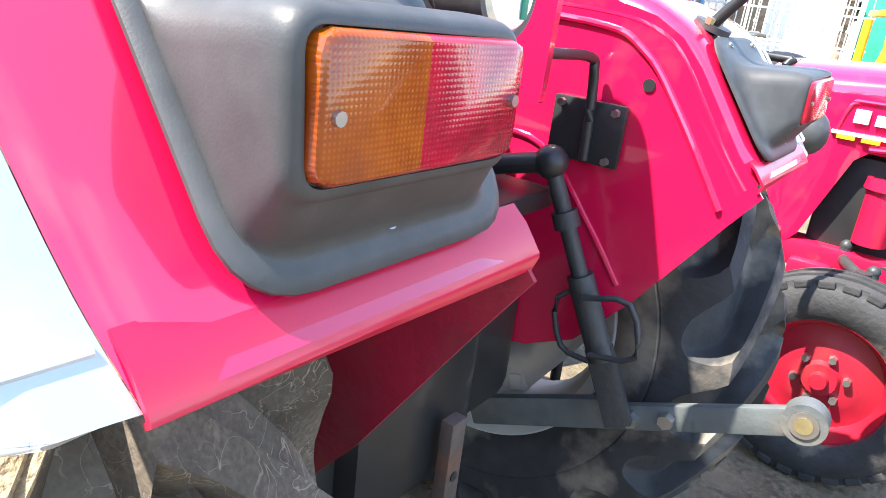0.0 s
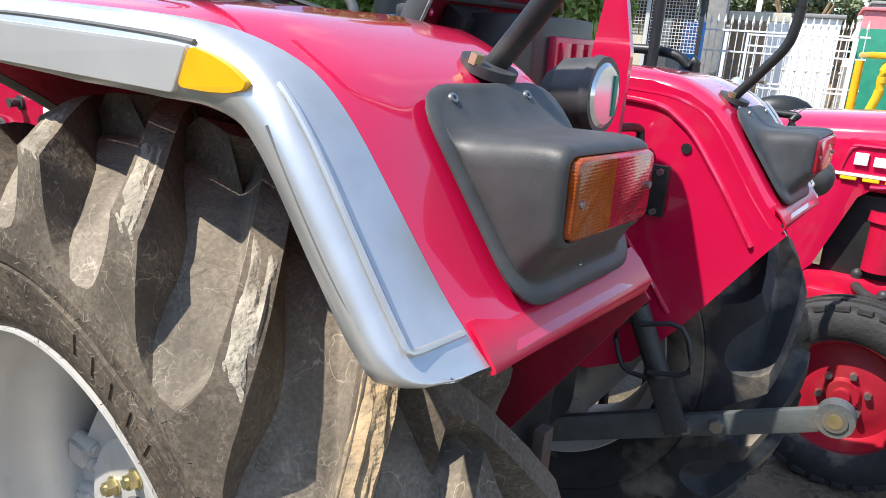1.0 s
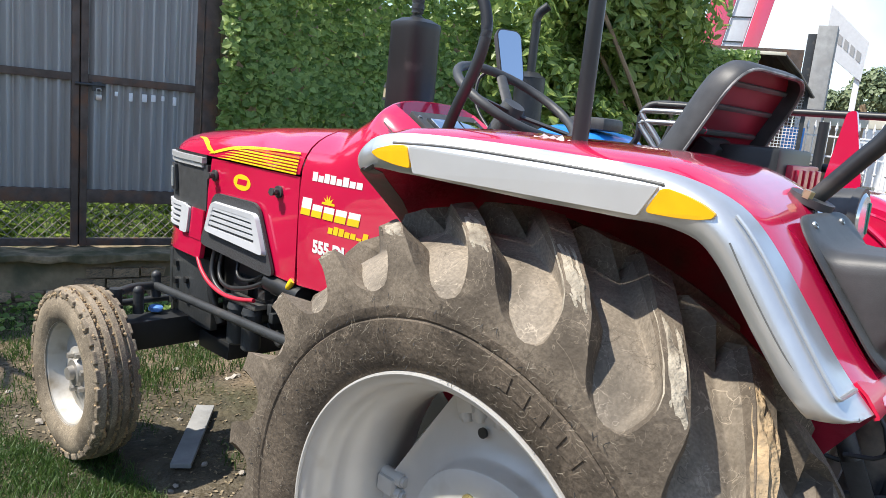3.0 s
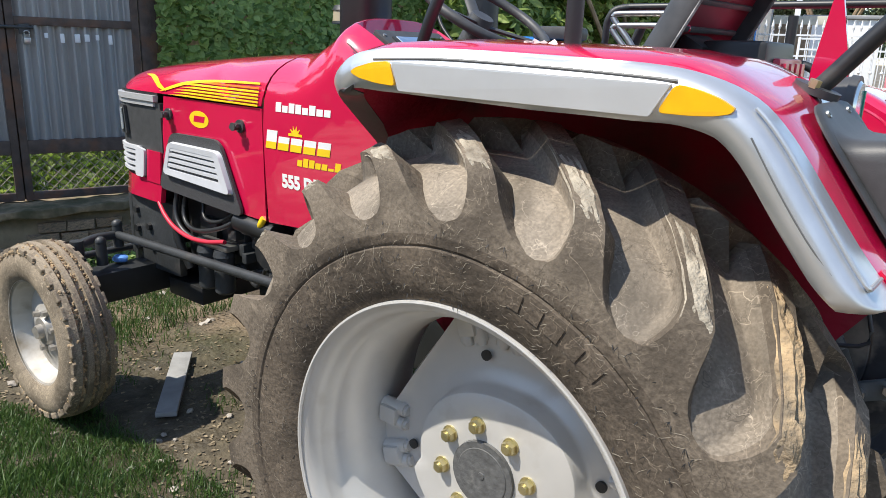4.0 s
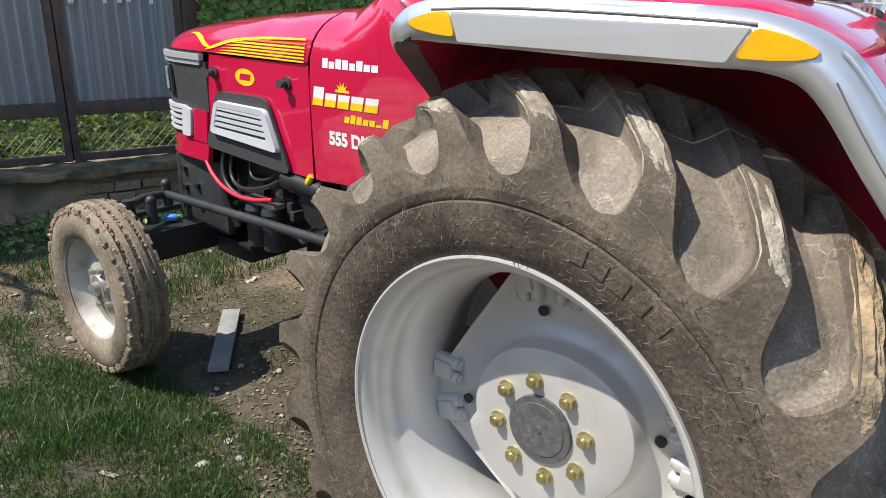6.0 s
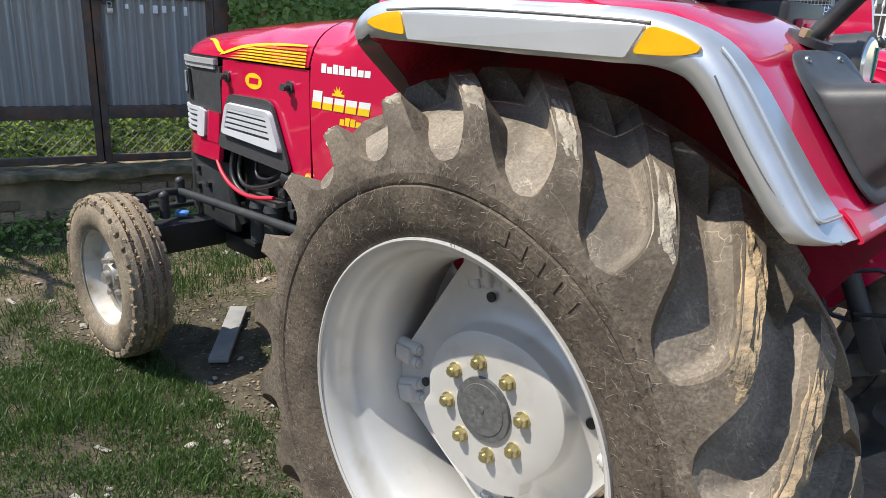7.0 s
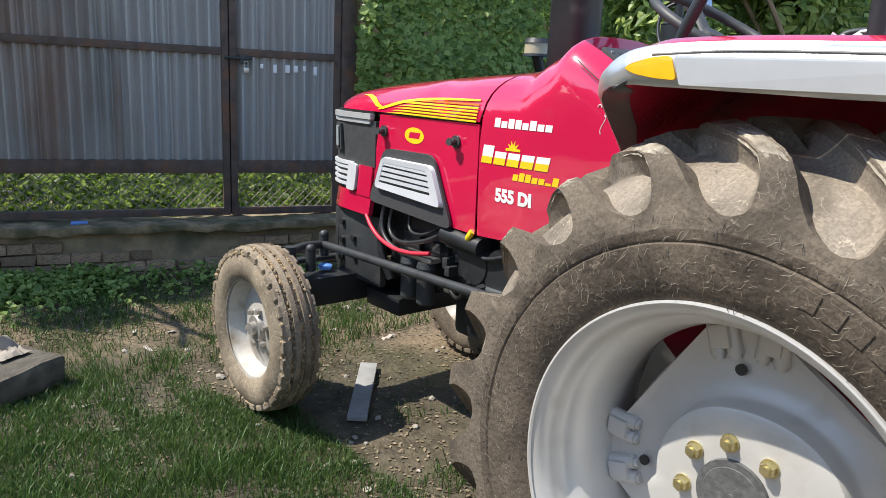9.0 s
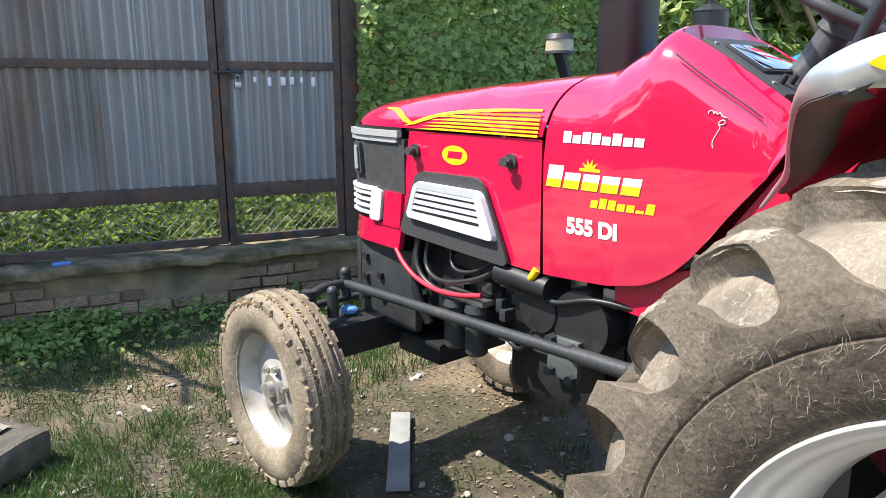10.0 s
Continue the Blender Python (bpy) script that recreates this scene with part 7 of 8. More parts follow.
def build_grass():
    rng = random.Random(31)
    verts, faces = [], []

    def density(x, y):
        q = Vector((x, y, 0)) - GATE_FOOT
        back = q.dot(GATE_OUT)
        d = 0.58 + 1.2 * noise.noise(Vector((x * 0.9, y * 0.9, 11))) + 0.9 * noise.noise(Vector((x * 4.5, y * 4.5, 2)))
        if -2.6 < x < -1.3 and -0.5 < y < 0.9:
            d -= 0.55
        if -3.4 < x < -2.3 and -1.0 < y < -0.5:
            d -= 0.6
        if y < -0.7 and x > -2.9:
            d += 0.5
        if back < -0.1:
            d = 1.0
        return d
    def fringe(x, y, x0, x1, y0, wide):
        """Thins a patch out towards its edges, unevenly."""
        near = min(x - x0, x1 - x, y - y0) + 0.5 * wide * noise.noise(Vector((x * 2.3, y * 2.3, 51)))
        return 1.3 * max(0.0, 1 - near / wide)
    n = 0
    while n < 70000:
        x, y = rng.uniform(-6.5, -0.3), rng.uniform(-3.2, 2.2)
        q = Vector((x, y, 0)) - GATE_FOOT
        back = q.dot(GATE_OUT)
        if -0.12 < back < 0.26 or back < -0.1 and rng.random() < 0.92 or rng.random() > density(x, y) - fringe(x, y, -6.5, -0.3, -3.2, 0.7) or (y < -2.2 and x > -1.2):
            continue
        n += 1
        h = rng.uniform(0.02, 0.085) * (1.5 if back < 0 else 1.0) * (0.6 + 0.8 * max(0, noise.noise(Vector((x * 2, y * 2, 4))) + 0.3))
        if back < -0.1:
            h = rng.uniform(0.15, 0.5)
        a = rng.uniform(0, math.tau)
        w = Vector((math.cos(a), math.sin(a), 0)) * rng.uniform(0.0012, 0.0028)
        lean = Vector((rng.uniform(-1, 1), rng.uniform(-1, 1), 0)) * h * 0.75
        p = Vector((x, y, ground_height(x, y) - 0.004 + (0.25 if back < -0.1 else 0)))
        i = len(verts)
        m = p + lean * 0.35 + Vector((0, 0, h * 0.65))
        verts += [p - w, p + w, m + w * 0.8, m - w * 0.8, p + lean + Vector((0, 0, h))]
        faces += [(i, i + 1, i + 2, i + 3), (i + 3, i + 2, i + 4)]
    n = 0
    while n < 66000:
        x, y = rng.uniform(-3.4, -0.5), rng.uniform(-2.5, -0.5)
        if rng.random() > 0.52 + 1.0 * noise.noise(Vector((x * 1.2, y * 1.2, 31))) + 1.1 * noise.noise(Vector((x * 5.5, y * 5.5, 8))) - 1.5 * max(0, y + 0.75) - (0.5 if x < -2.3 and y > -1.05 else 0) - fringe(x, y, -3.4, -0.5, -2.5, 0.5):
            continue
        n += 1
        h = rng.uniform(0.010, 0.032) * (1 + 0.8 * max(0, noise.noise(Vector((x * 3, y * 3, 14)))))
        a = rng.uniform(0, math.tau)
        w = Vector((math.cos(a), math.sin(a), 0)) * rng.uniform(0.001, 0.0022)
        lean = Vector((rng.uniform(-1, 1), rng.uniform(-1, 1), 0)) * h * 0.9
        p = Vector((x, y, ground_height(x, y) - 0.004))
        i = len(verts)
        m = p + lean * 0.35 + Vector((0, 0, h * 0.65))
        verts += [p - w, p + w, m + w * 0.8, m - w * 0.8, p + lean + Vector((0, 0, h))]
        faces += [(i, i + 1, i + 2, i + 3), (i + 3, i + 2, i + 4)]
    me = bpy.data.meshes.new("grass")
    me.from_pydata([tuple(v) for v in verts], [], faces)
    me.materials.append(GRASS)
    tagged(new("grass", me), "short uneven green grass on muddy soil", "grass", kind="stuff")


build_grass()


def build_slab():
    bm = bmesh.new()
    a, b = Vector((-2.24, 0.02, 0)), Vector((-1.77, -0.36, 0))
    d = (b - a)
    m = Matrix.Translation(a + Vector((0, 0, 0.028))) @ d.to_track_quat("X", "Z").to_matrix().to_4x4()
    block(bm, (0, -0.042, 0.0), (d.length, 0.042, 0.022), 0.004, m)
    tagged(part("stone_strip", bm, SLAB), "narrow grey stone strip lying on the soil", "stone strip")


build_slab()


# ---------------------------------------------------------------- what stands beyond
def build_third_tractor():
    """A blue tractor by the creeper: only its upper fittings show past the red one."""
    t = thing("tractor", "blue tractor with black silencer parked by the creeper", "tractor", (0, 0, 0.03), group="parked tractors")
    bm = bmesh.new()
    o = rounded([(-0.27, 0.85), (-0.27, 1.36), (0.27, 1.36), (0.27, 0.85)], 0.09, 5)
    loops = [[bm.verts.new((x, 2.0 + y * k, 0.85 + (z - 0.85) * h)) for y, z in o] for x, k, h in ((-3.1, 0.8, 0.85), (-3.05, 0.95, 0.95), (-2.2, 1.0, 1.0), (-1.9, 1.0, 1.0))]
    for a, b in zip(loops, loops[1:]):
        for k in range(len(a)):
            bm.faces.new((a[k], a[(k + 1) % len(a)], b[(k + 1) % len(a)], b[k]))
    bm.faces.new(loops[0])
    bm.faces.new(loops[-1])
    part("bonnet", bm, BLUE, t, "blue bonnet")
    bm = bmesh.new()
    block(bm, (-3.0, 1.85, 0.45), (-0.9, 2.15, 0.9), 0.03)
    part("chassis", bm, BLACK, t)
    for x, y, r, w in ((-2.8, 1.45, 0.36, 0.18), (-2.8, 2.55, 0.36, 0.18), (-1.0, 1.35, 0.62, 0.34), (-1.0, 2.65, 0.62, 0.34)):
        bm = bmesh.new()
        lathe(bm, [(-w / 2, r * 0.5), (-w / 2 * 1.1, r * 0.75), (-w / 2, r * 0.95), (-w / 4, r), (w / 4, r), (w / 2, r * 0.95), (w / 2 * 1.1, r * 0.75), (w / 2, r * 0.5)], (x, y, r), 40)
        wh = part("wheel", bm, TYRE_DARK, t)
        bm = bmesh.new()
        lathe(bm, [(-w / 2, r * 0.52), (-w / 4, r * 0.45), (-w / 4, 0.02)], (x, y, r), 32)
        part("rim", bm, RIM, wh)
        bm = bmesh.new()
        rod(bm, (x, y, r), (x, 2.0, r + 0.1), 0.05)
        part("axle", bm, BLACK, wh)
    # amber-bowled air cleaner cap
    c = Vector((-2.71, 1.57, 1.50))
    bm = bmesh.new()
    rod(bm, c + Vector((0, 0.15, -0.22)), c + Vector((0, 0, 0.1)), 0.035, sides=14)
    stem = part("intake_pipe", bm, BLACK, t)
    bm = bmesh.new()
    rod(bm, c + Vector((0, 0, 0.10)), c + Vector((0, 0, 0.17)), 0.082, 0.078, 24)
    part("dust_bowl", bm, material("clouded_amber_plastic", (0.42, 0.36, 0.25), 0.3, vary=0.15), stem)
    bm = bmesh.new()
    rod(bm, c + Vector((0, 0, 0.17)), c + Vector((0, 0, 0.20)), 0.085, 0.07, 24)
    rod(bm, c + Vector((0, 0, 0.09)), c + Vector((0, 0, 0.105)), 0.088, 0.086, 24)
    part("bowl_cap", bm, GREY_IRON, stem)
    # silencer and pipe
    c = Vector((-2.25, 2.39, 1.2))
    bm = bmesh.new()
    rod(bm, c, c + Vector((0, 0, 0.64)), 0.105, sides=24)
    rod(bm, c + Vector((0, 0, 0.64)), c + Vector((0, 0, 0.68)), 0.11, 0.05, 24)
    part("silencer", bm, BLACK, t, "black round silencer")
    bm = bmesh.new()
    tube(bm, [c + Vector((0, 0, 0.66)), c + Vector((0, 0, 0.95)), c + Vector((0.01, 0, 1.06)), c + Vector((0.07, 0.02, 1.12))], 0.030)
    part("exhaust_pipe", bm, BLACK, t)
    # blue tank with black cap, seat rail and wheel
    bm = bmesh.new()
    o = rounded([(-1.22, 1.20), (-1.24, 1.44), (-1.08, 1.535), (-0.80, 1.50), (-0.72, 1.38), (-0.74, 1.20)], 0.07, 5)
    loops = [[bm.verts.new((-0.98 + (x + 0.98) * k, y, 1.36 + (z - 1.36) * k)) for x, z in o] for y, k in ((0.90, 0.75), (0.93, 0.93), (1.0, 1.0), (1.28, 1.0), (1.38, 0.85))]
    for a, b in zip(loops, loops[1:]):
        for k in range(len(a)):
            bm.faces.new((a[k], a[(k + 1) % len(a)], b[(k + 1) % len(a)], b[k]))
    bm.faces.new(loops[0])
    bm.faces.new(loops[-1])
    part("fender", bm, BLUE, t, "rounded blue fender")
    bm = bmesh.new()
    block(bm, (-0.98, 0.95, 1.515), (-0.80, 1.12, 1.57), 0.02)
    part("tool_box", bm, PLASTIC, t)
    bm = bmesh.new()
    tube(bm, [(-0.76, 1.05, 1.42), (-0.68, 1.02, 1.50), (-0.66, 1.0, 1.60), (-0.60, 1.02, 1.645), (-0.35, 1.10, 1.64)], 0.014)
    part("seat_rail", bm, GREY_IRON, t)
    bm = bmesh.new()
    tube(bm, [(-0.74, 1.15, 1.36), (-0.62, 1.12, 1.46), (-0.56, 1.1, 1.58)], 0.02)
    part("hose", bm, GREY_IRON, t)
    bm = bmesh.new()
    tube(bm, [(-0.75, 1.2, 1.4), (-0.45, 1.6, 1.2), (-0.5, 2.0, 0.9)], 0.03)
    part("rail_support", bm, BLACK, t)


build_third_tractor()


def build_far_frame():
    """Tubular frames of the implements behind the tractor."""
    f = thing("implement_frame", "black tubular implement frame standing behind the tractor", "frame", (0.1, 1.1, 0.03))
    for pts, r in (([(-0.75, -0.05, 1.27), (-0.6, -0.05, 1.30), (0.25, 0.1, 1.30), (0.33, 0.1, 1.27), (0.35, 0.1, 1.1), (0.35, 0.1, 0.0)], 0.012), ([(-0.1, 0.0, 1.62), (-0.1, 0.0, 1.3), (-0.1, 0.0, 0.0)], 0.018), ([(-0.35, 0.05, 1.46), (-0.1, 0.05, 1.46), (0.0, 0.05, 1.42), (0.03, 0.05, 1.3), (0.03, 0.05, 0.0)], 0.016)):
        bm = bmesh.new()
        tube(bm, pts, r)
        part("tube", bm, BLACK, f)


build_far_frame()


def build_shack():
    h = thing("shack", "open shed with dark sheet roof and wire mesh front", "shed", (-2.87, 6.46, 0), 21.7)
    roof_mat = material("old_roof_sheet", (0.10, 0.09, 0.08), 0.8, vary=0.25, scale=3, second=(0.2, 0.185, 0.17), cover=0.3)
    bm = bmesh.new()
    grid = []
    for k in range(81):
        x = -1.3 + 2.2 * k / 80
        grid.append([(x, 0.0, 2.625 + 0.012 * math.sin(k * 1.6)), (x, 1.7, 2.80 + 0.012 * math.sin(k * 1.6))])
    sheet(bm, grid)
    thick(bm, 0.01)
    part("roof", bm, roof_mat, h, "old dark sheet roof")
    bm = bmesh.new()
    grid = []
    for k in range(41):
        y = 0.0 + 1.7 * k / 40
        w = 0.014 * math.sin(k * 1.9)
        grid.append([(0.90, y, 2.61 + 0.1 * y + w), (1.08, y, 2.42 + 0.1 * y + w), (1.26, y, 2.17 + 0.1 * y + w)])
    sheet(bm, grid)
    thick(bm, 0.01)
    part("roof_slope", bm, roof_mat, h)
    bm = bmesh.new()
    block(bm, (-1.3, -0.025, 2.595), (0.90, -0.004, 2.632), 0.004)
    part("roof_edge", bm, PALE_WALL, h)
    for x, m in ((-1.2, GREY_IRON), (-0.25, GREY_IRON), (0.60, WHITE_METAL), (1.18, GREY_IRON)):
        bm = bmesh.new()
        block(bm, (x, 0.24, 0), (x + 0.045, 0.285, 2.60 if x < 1 else 2.28), 0.004)
        part("post", bm, m, h)
    bm = bmesh.new()
    rod(bm, (0.62, 0.2, 2.52), (1.08, 0.2, 2.06), 0.018, sides=6)
    part("brace", bm, STEEL, h)
    for x0, x1, z0, z1 in ((-1.2, 0.60, 1.78, 2.5), (0.66, 1.18, 1.5, 2.26)):
        bm = bmesh.new()
        for k in range(int((z1 - z0) / 0.036) + 1):
            rod(bm, (x0, 0.26, z0 + 0.036 * k), (x1, 0.26, z0 + 0.036 * k), 0.0035, sides=4)
        for k in range(int((x1 - x0) / 0.036) + 1):
            rod(bm, (x0 + 0.036 * k, 0.26, z0), (x0 + 0.036 * k, 0.26, z1), 0.0035, sides=4)
        part("wire_mesh", bm, WHITE_METAL, h)
    # added rear wall, its dark colour stands in for shade inside the shed
    bm = bmesh.new()
    block(bm, (-1.25, 1.5, 0), (1.2, 1.6, 2.86))
    part("back_wall", bm, RUST, h, "rear wall coloured dark for the shed's shaded inside")
    bm = bmesh.new()
    block(bm, (-1.2, 0.30, 0), (0.60, 0.38, 1.78), 0.008)
    part("front_wall", bm, PALE_WALL, h, "cream plastered wall")
    rng = random.Random(3)
    for k in range(10):
        bm = bmesh.new()
        x, z = -0.3 + 0.15 * k + rng.uniform(-0.05, 0.05), rng.uniform(1.5, 2.0)
        block(bm, (x, 0.6, 0.0), (x + rng.uniform(0.12, 0.25), 0.9, z), 0.01)
        part("stored_board", bm, (WOOD, RUST, TRASH, CONCRETE, BLUE)[k % 5], h)


build_shack()


def build_buildings():
    # tall red and white fascia
    p = thing("shop_front", "tall shop front with slanting red and white panels", "building", (-3.95, 9.3, 0), 21)
    for x0, x1, y, m in ((-0.24, 0.11, 0.0, RED), (0.125, 0.40, 0.03, WHITE_TRIM), (0.415, 0.64, 0.0, RED)):
        bm = bmesh.new()
        block(bm, (x0, y, 0), (x1, y + 0.3, 6.0), 0.01)
        for v in bm.verts:
            v.co.x += 0.17 * (v.co.z - 3.0)
        part("panel", bm, m, p)
    for k in range(9):
        bm = bmesh.new()
        z = 2.4 + 0.36 * k
        x = 0.17 * (z - 3.0)
        block(bm, (x + 0.12, 0.015, z), (x + 0.41, 0.032, z + 0.014))
        part("panel_joint", bm, GREY_IRON, p)
    # grey block and cream column
    g = thing("workshop", "pale rendered workshop pier beside brown doors", "building", (-2.3, 9.15, 0), 12)
    for lo, hi, m, n in (((-0.14, 0, 0), (0.10, 0.4, 3.3), SLAB, "pier"), ((0.14, 0.5, 0), (0.62, 0.6, 2.0), WOOD, "door"), ((-0.26, 0.1, 0), (-0.14, 0.5, 3.2), BLACK, "doorway"), ((0.10, 0.55, 2.0), (0.9, 0.7, 2.12), PALE_WALL, "lintel")):
        bm = bmesh.new()
        block(bm, lo, hi, 0.01)
        part(n, bm, m, g)
    for nm, lab, loc, size, m in (("white_shed", "low white sheeted shed behind the fence", (-1.72, 11.5, 0), (1.1, 0.8, 2.16), WHITE), ("pink_house", "pink painted house in the distance", (-0.75, 13.6, 0), (0.85, 2.0, 2.42), PINK_WALL), ("grey_house", "grey concrete house far behind", (-0.5, 16.4, 0), (1.9, 2.0, 2.72), CONCRETE), ("pale_house", "pale low house behind the fence", (-3.4, 15.5, 0), (2.0, 1.5, 2.1), WHITE_TRIM)):
        h = thing(nm, lab, "house", loc, 10)
        bm = bmesh.new()
        block(bm, (-size[0] / 2, 0, 0), (size[0] / 2, size[1], size[2]), 0.02)
        part("wall", bm, m, h)
        bm = bmesh.new()
        block(bm, (-size[0] / 2 - 0.05, -0.05, size[2]), (size[0] / 2 + 0.05, size[1] + 0.05, size[2] + 0.06), 0.02)
        part("roof", bm, m if nm == "pink_house" else CONCRETE, h)
        if nm == "grey_house":
            for k in range(4):
                bm = bmesh.new()
                x = -size[0] / 2 + size[0] * (k + 0.5) / 4
                block(bm, (x - 0.16, -0.03, 2.2), (x + 0.16, 0.01, 2.6), 0.004)
                part("window", bm, BLACK, h)
    # green screen
    bm = bmesh.new()
    block(bm, (-0.45, 0, 0), (1.6, 0.05, 2.06), 0.01, Matrix.Translation((-0.58, 12.0, 0)))
    tagged(part("green_screen", bm, GREEN_BOARD), "dark green sheet screen behind the fence", "screen")
    # sign on posts
    s = thing("sign_board", "large white sign board on a steel post", "sign", (-2.85, 12.1, 0), 14)
    bm = bmesh.new()
    block(bm, (0.24, 0, 0), (0.33, 0.08, 3.0), 0.004)
    part("post", bm, WHITE_METAL, s)
    bm = bmesh.new()
    plate(bm, [(-0.30, 3.34), (-0.30, 4.1), (0.36, 3.50), (0.34, 2.86)], -0.06, 0.0)
    part("board", bm, WHITE_TRIM, s)
    for k in range(5):
        bm = bmesh.new()
        x = -0.22 + 0.105 * k
        plate(bm, [(x, 3.56 - 0.085 * k), (x, 3.72 - 0.085 * k), (x + 0.07, 3.66 - 0.085 * k), (x + 0.07, 3.50 - 0.085 * k)], -0.068, -0.061)
        part("mark", bm, CONCRETE, s)
    # electric wires
    for k, z in enumerate((5.4, 6.0)):
        bm = bmesh.new()
        tube(bm, [(-9, 22, z + 1.2), (0, 21, z + 0.4), (9, 19, z)], 0.012, sides=5)
        tagged(part("overhead_wire", bm, BLACK), "thin dark overhead wire against the sky", "wire")
    for x in (-9.0, 9.0):
        bm = bmesh.new()
        rod(bm, (x, 22 if x < 0 else 19, 0), (x, 22 if x < 0 else 19, 7.6), 0.12, 0.08)
        tagged(part("utility_pole", bm, CONCRETE), "grey concrete utility pole carrying wires", "pole")


build_buildings()


def build_fence():
    f = thing("iron_fence", "white painted iron fence with spear-headed bars", "fence", (-1.25, 8.45, 0), 11)
    bar = bmesh.new()
    rod(bar, (0, 0, 0.1), (0, 0, 1.88), 0.007, sides=6)
    rod(bar, (0, 0, 1.88), (0, 0, 1.91), 0.012, 0.02, 6)
    rod(bar, (0, 0, 1.91), (0, 0, 2.0), 0.02, 0.002, 6)
    first = part("bar", bar, WHITE_METAL, f)
    first.location.x = -0.95
    for k in range(1, 23):
        o = new("bar", first.data)
        o.parent = f
        o.location.x = -0.95 + 0.082 * k
    for z in (0.2, 1.2, 1.55, 1.80):
        bm = bmesh.new()
        block(bm, (-1.0, -0.012, z), (0.9, 0.012, z + 0.022))
        part("rail", bm, WHITE_METAL, f)
    for x in (-1.0, 0.75):
        bm = bmesh.new()
        block(bm, (x - 0.022, -0.03, 0), (x + 0.022, 0.03, 1.98), 0.005)
        ball(bm, (x, 0, 2.02), 0.035)
        part("post", bm, WHITE_METAL, f)
    g = thing("iron_gate", "white painted iron gate leaf leaning by the fence", "gate", (-0.875, 7.5, 0), 11)
    for x in (-0.53, 0.53):
        bm = bmesh.new()
        block(bm, (x - 0.014, -0.014, 0), (x + 0.014, 0.014, 1.76), 0.003)
        part("stile", bm, WHITE_METAL, g)
    for z in (0.15, 1.18, 1.62, 1.735):
        bm = bmesh.new()
        block(bm, (-0.53, -0.01, z), (0.53, 0.01, z + 0.02))
        part("rail", bm, WHITE_METAL, g)
    bar = bmesh.new()
    rod(bar, (0, 0, 0.15), (0, 0, 1.74), 0.007, sides=6)
    ball(bar, (0, 0, 1.40), 0.018, seg=8)
    first = part("bar", bar, WHITE_METAL, g)
    first.location.x = -0.44
    for k in range(1, 9):
        o = new("bar", first.data)
        o.parent = g
        o.location.x = -0.44 + 0.11 * k
    rng = random.Random(14)
    slat = bmesh.new()
    block(slat, (-0.19, -0.007, -0.035), (0.19, 0.007, 0.035), 0.003)
    end = bmesh.new()
    block(end, (-0.007, -0.13, -0.035), (0.007, 0.13, 0.035), 0.003)
    c = thing("wooden_crate", "weathered slatted wooden crate behind the fence", "crate", (-1.62, 8.02, 0), 8, group="crates by the fence")
    first = part("slat", slat, WOOD, c)
    last = part("slat", end, WOOD, c)
    first.location, last.location = (0, -0.13, 0.05), (-0.19, 0, 0.05)
    for z in (0.05, 0.155, 0.26):
        for ob, places in ((first, ((0, -0.13), (0, 0.13))), (last, ((-0.19, 0), (0.19, 0)))):
            for x, y in places:
                if z == 0.05 and (x, y) in ((0, -0.13), (-0.19, 0)):
                    continue
                o = new("slat", ob.data)
                o.parent = c
                o.location = (x, y, z)
    bm = bmesh.new()
    block(bm, (-0.18, -0.12, 0.0), (0.18, 0.12, 0.25), 0.01)
    part("liner", bm, RUST, c)
    for j in range(3):
        for k in range(2 + (j == 1)):
            if j == 0 and k == 0:
                continue
            m = Matrix.Translation((-1.62 + 0.42 * j + rng.uniform(-0.03, 0.03), 8.02 + 0.07 * j + rng.uniform(-0.02, 0.02), 0.3 * k)) @ Euler((0, 0, radians(8) + rng.uniform(-0.15, 0.15))).to_matrix().to_4x4()
            copy_thing(c, m)


build_fence()


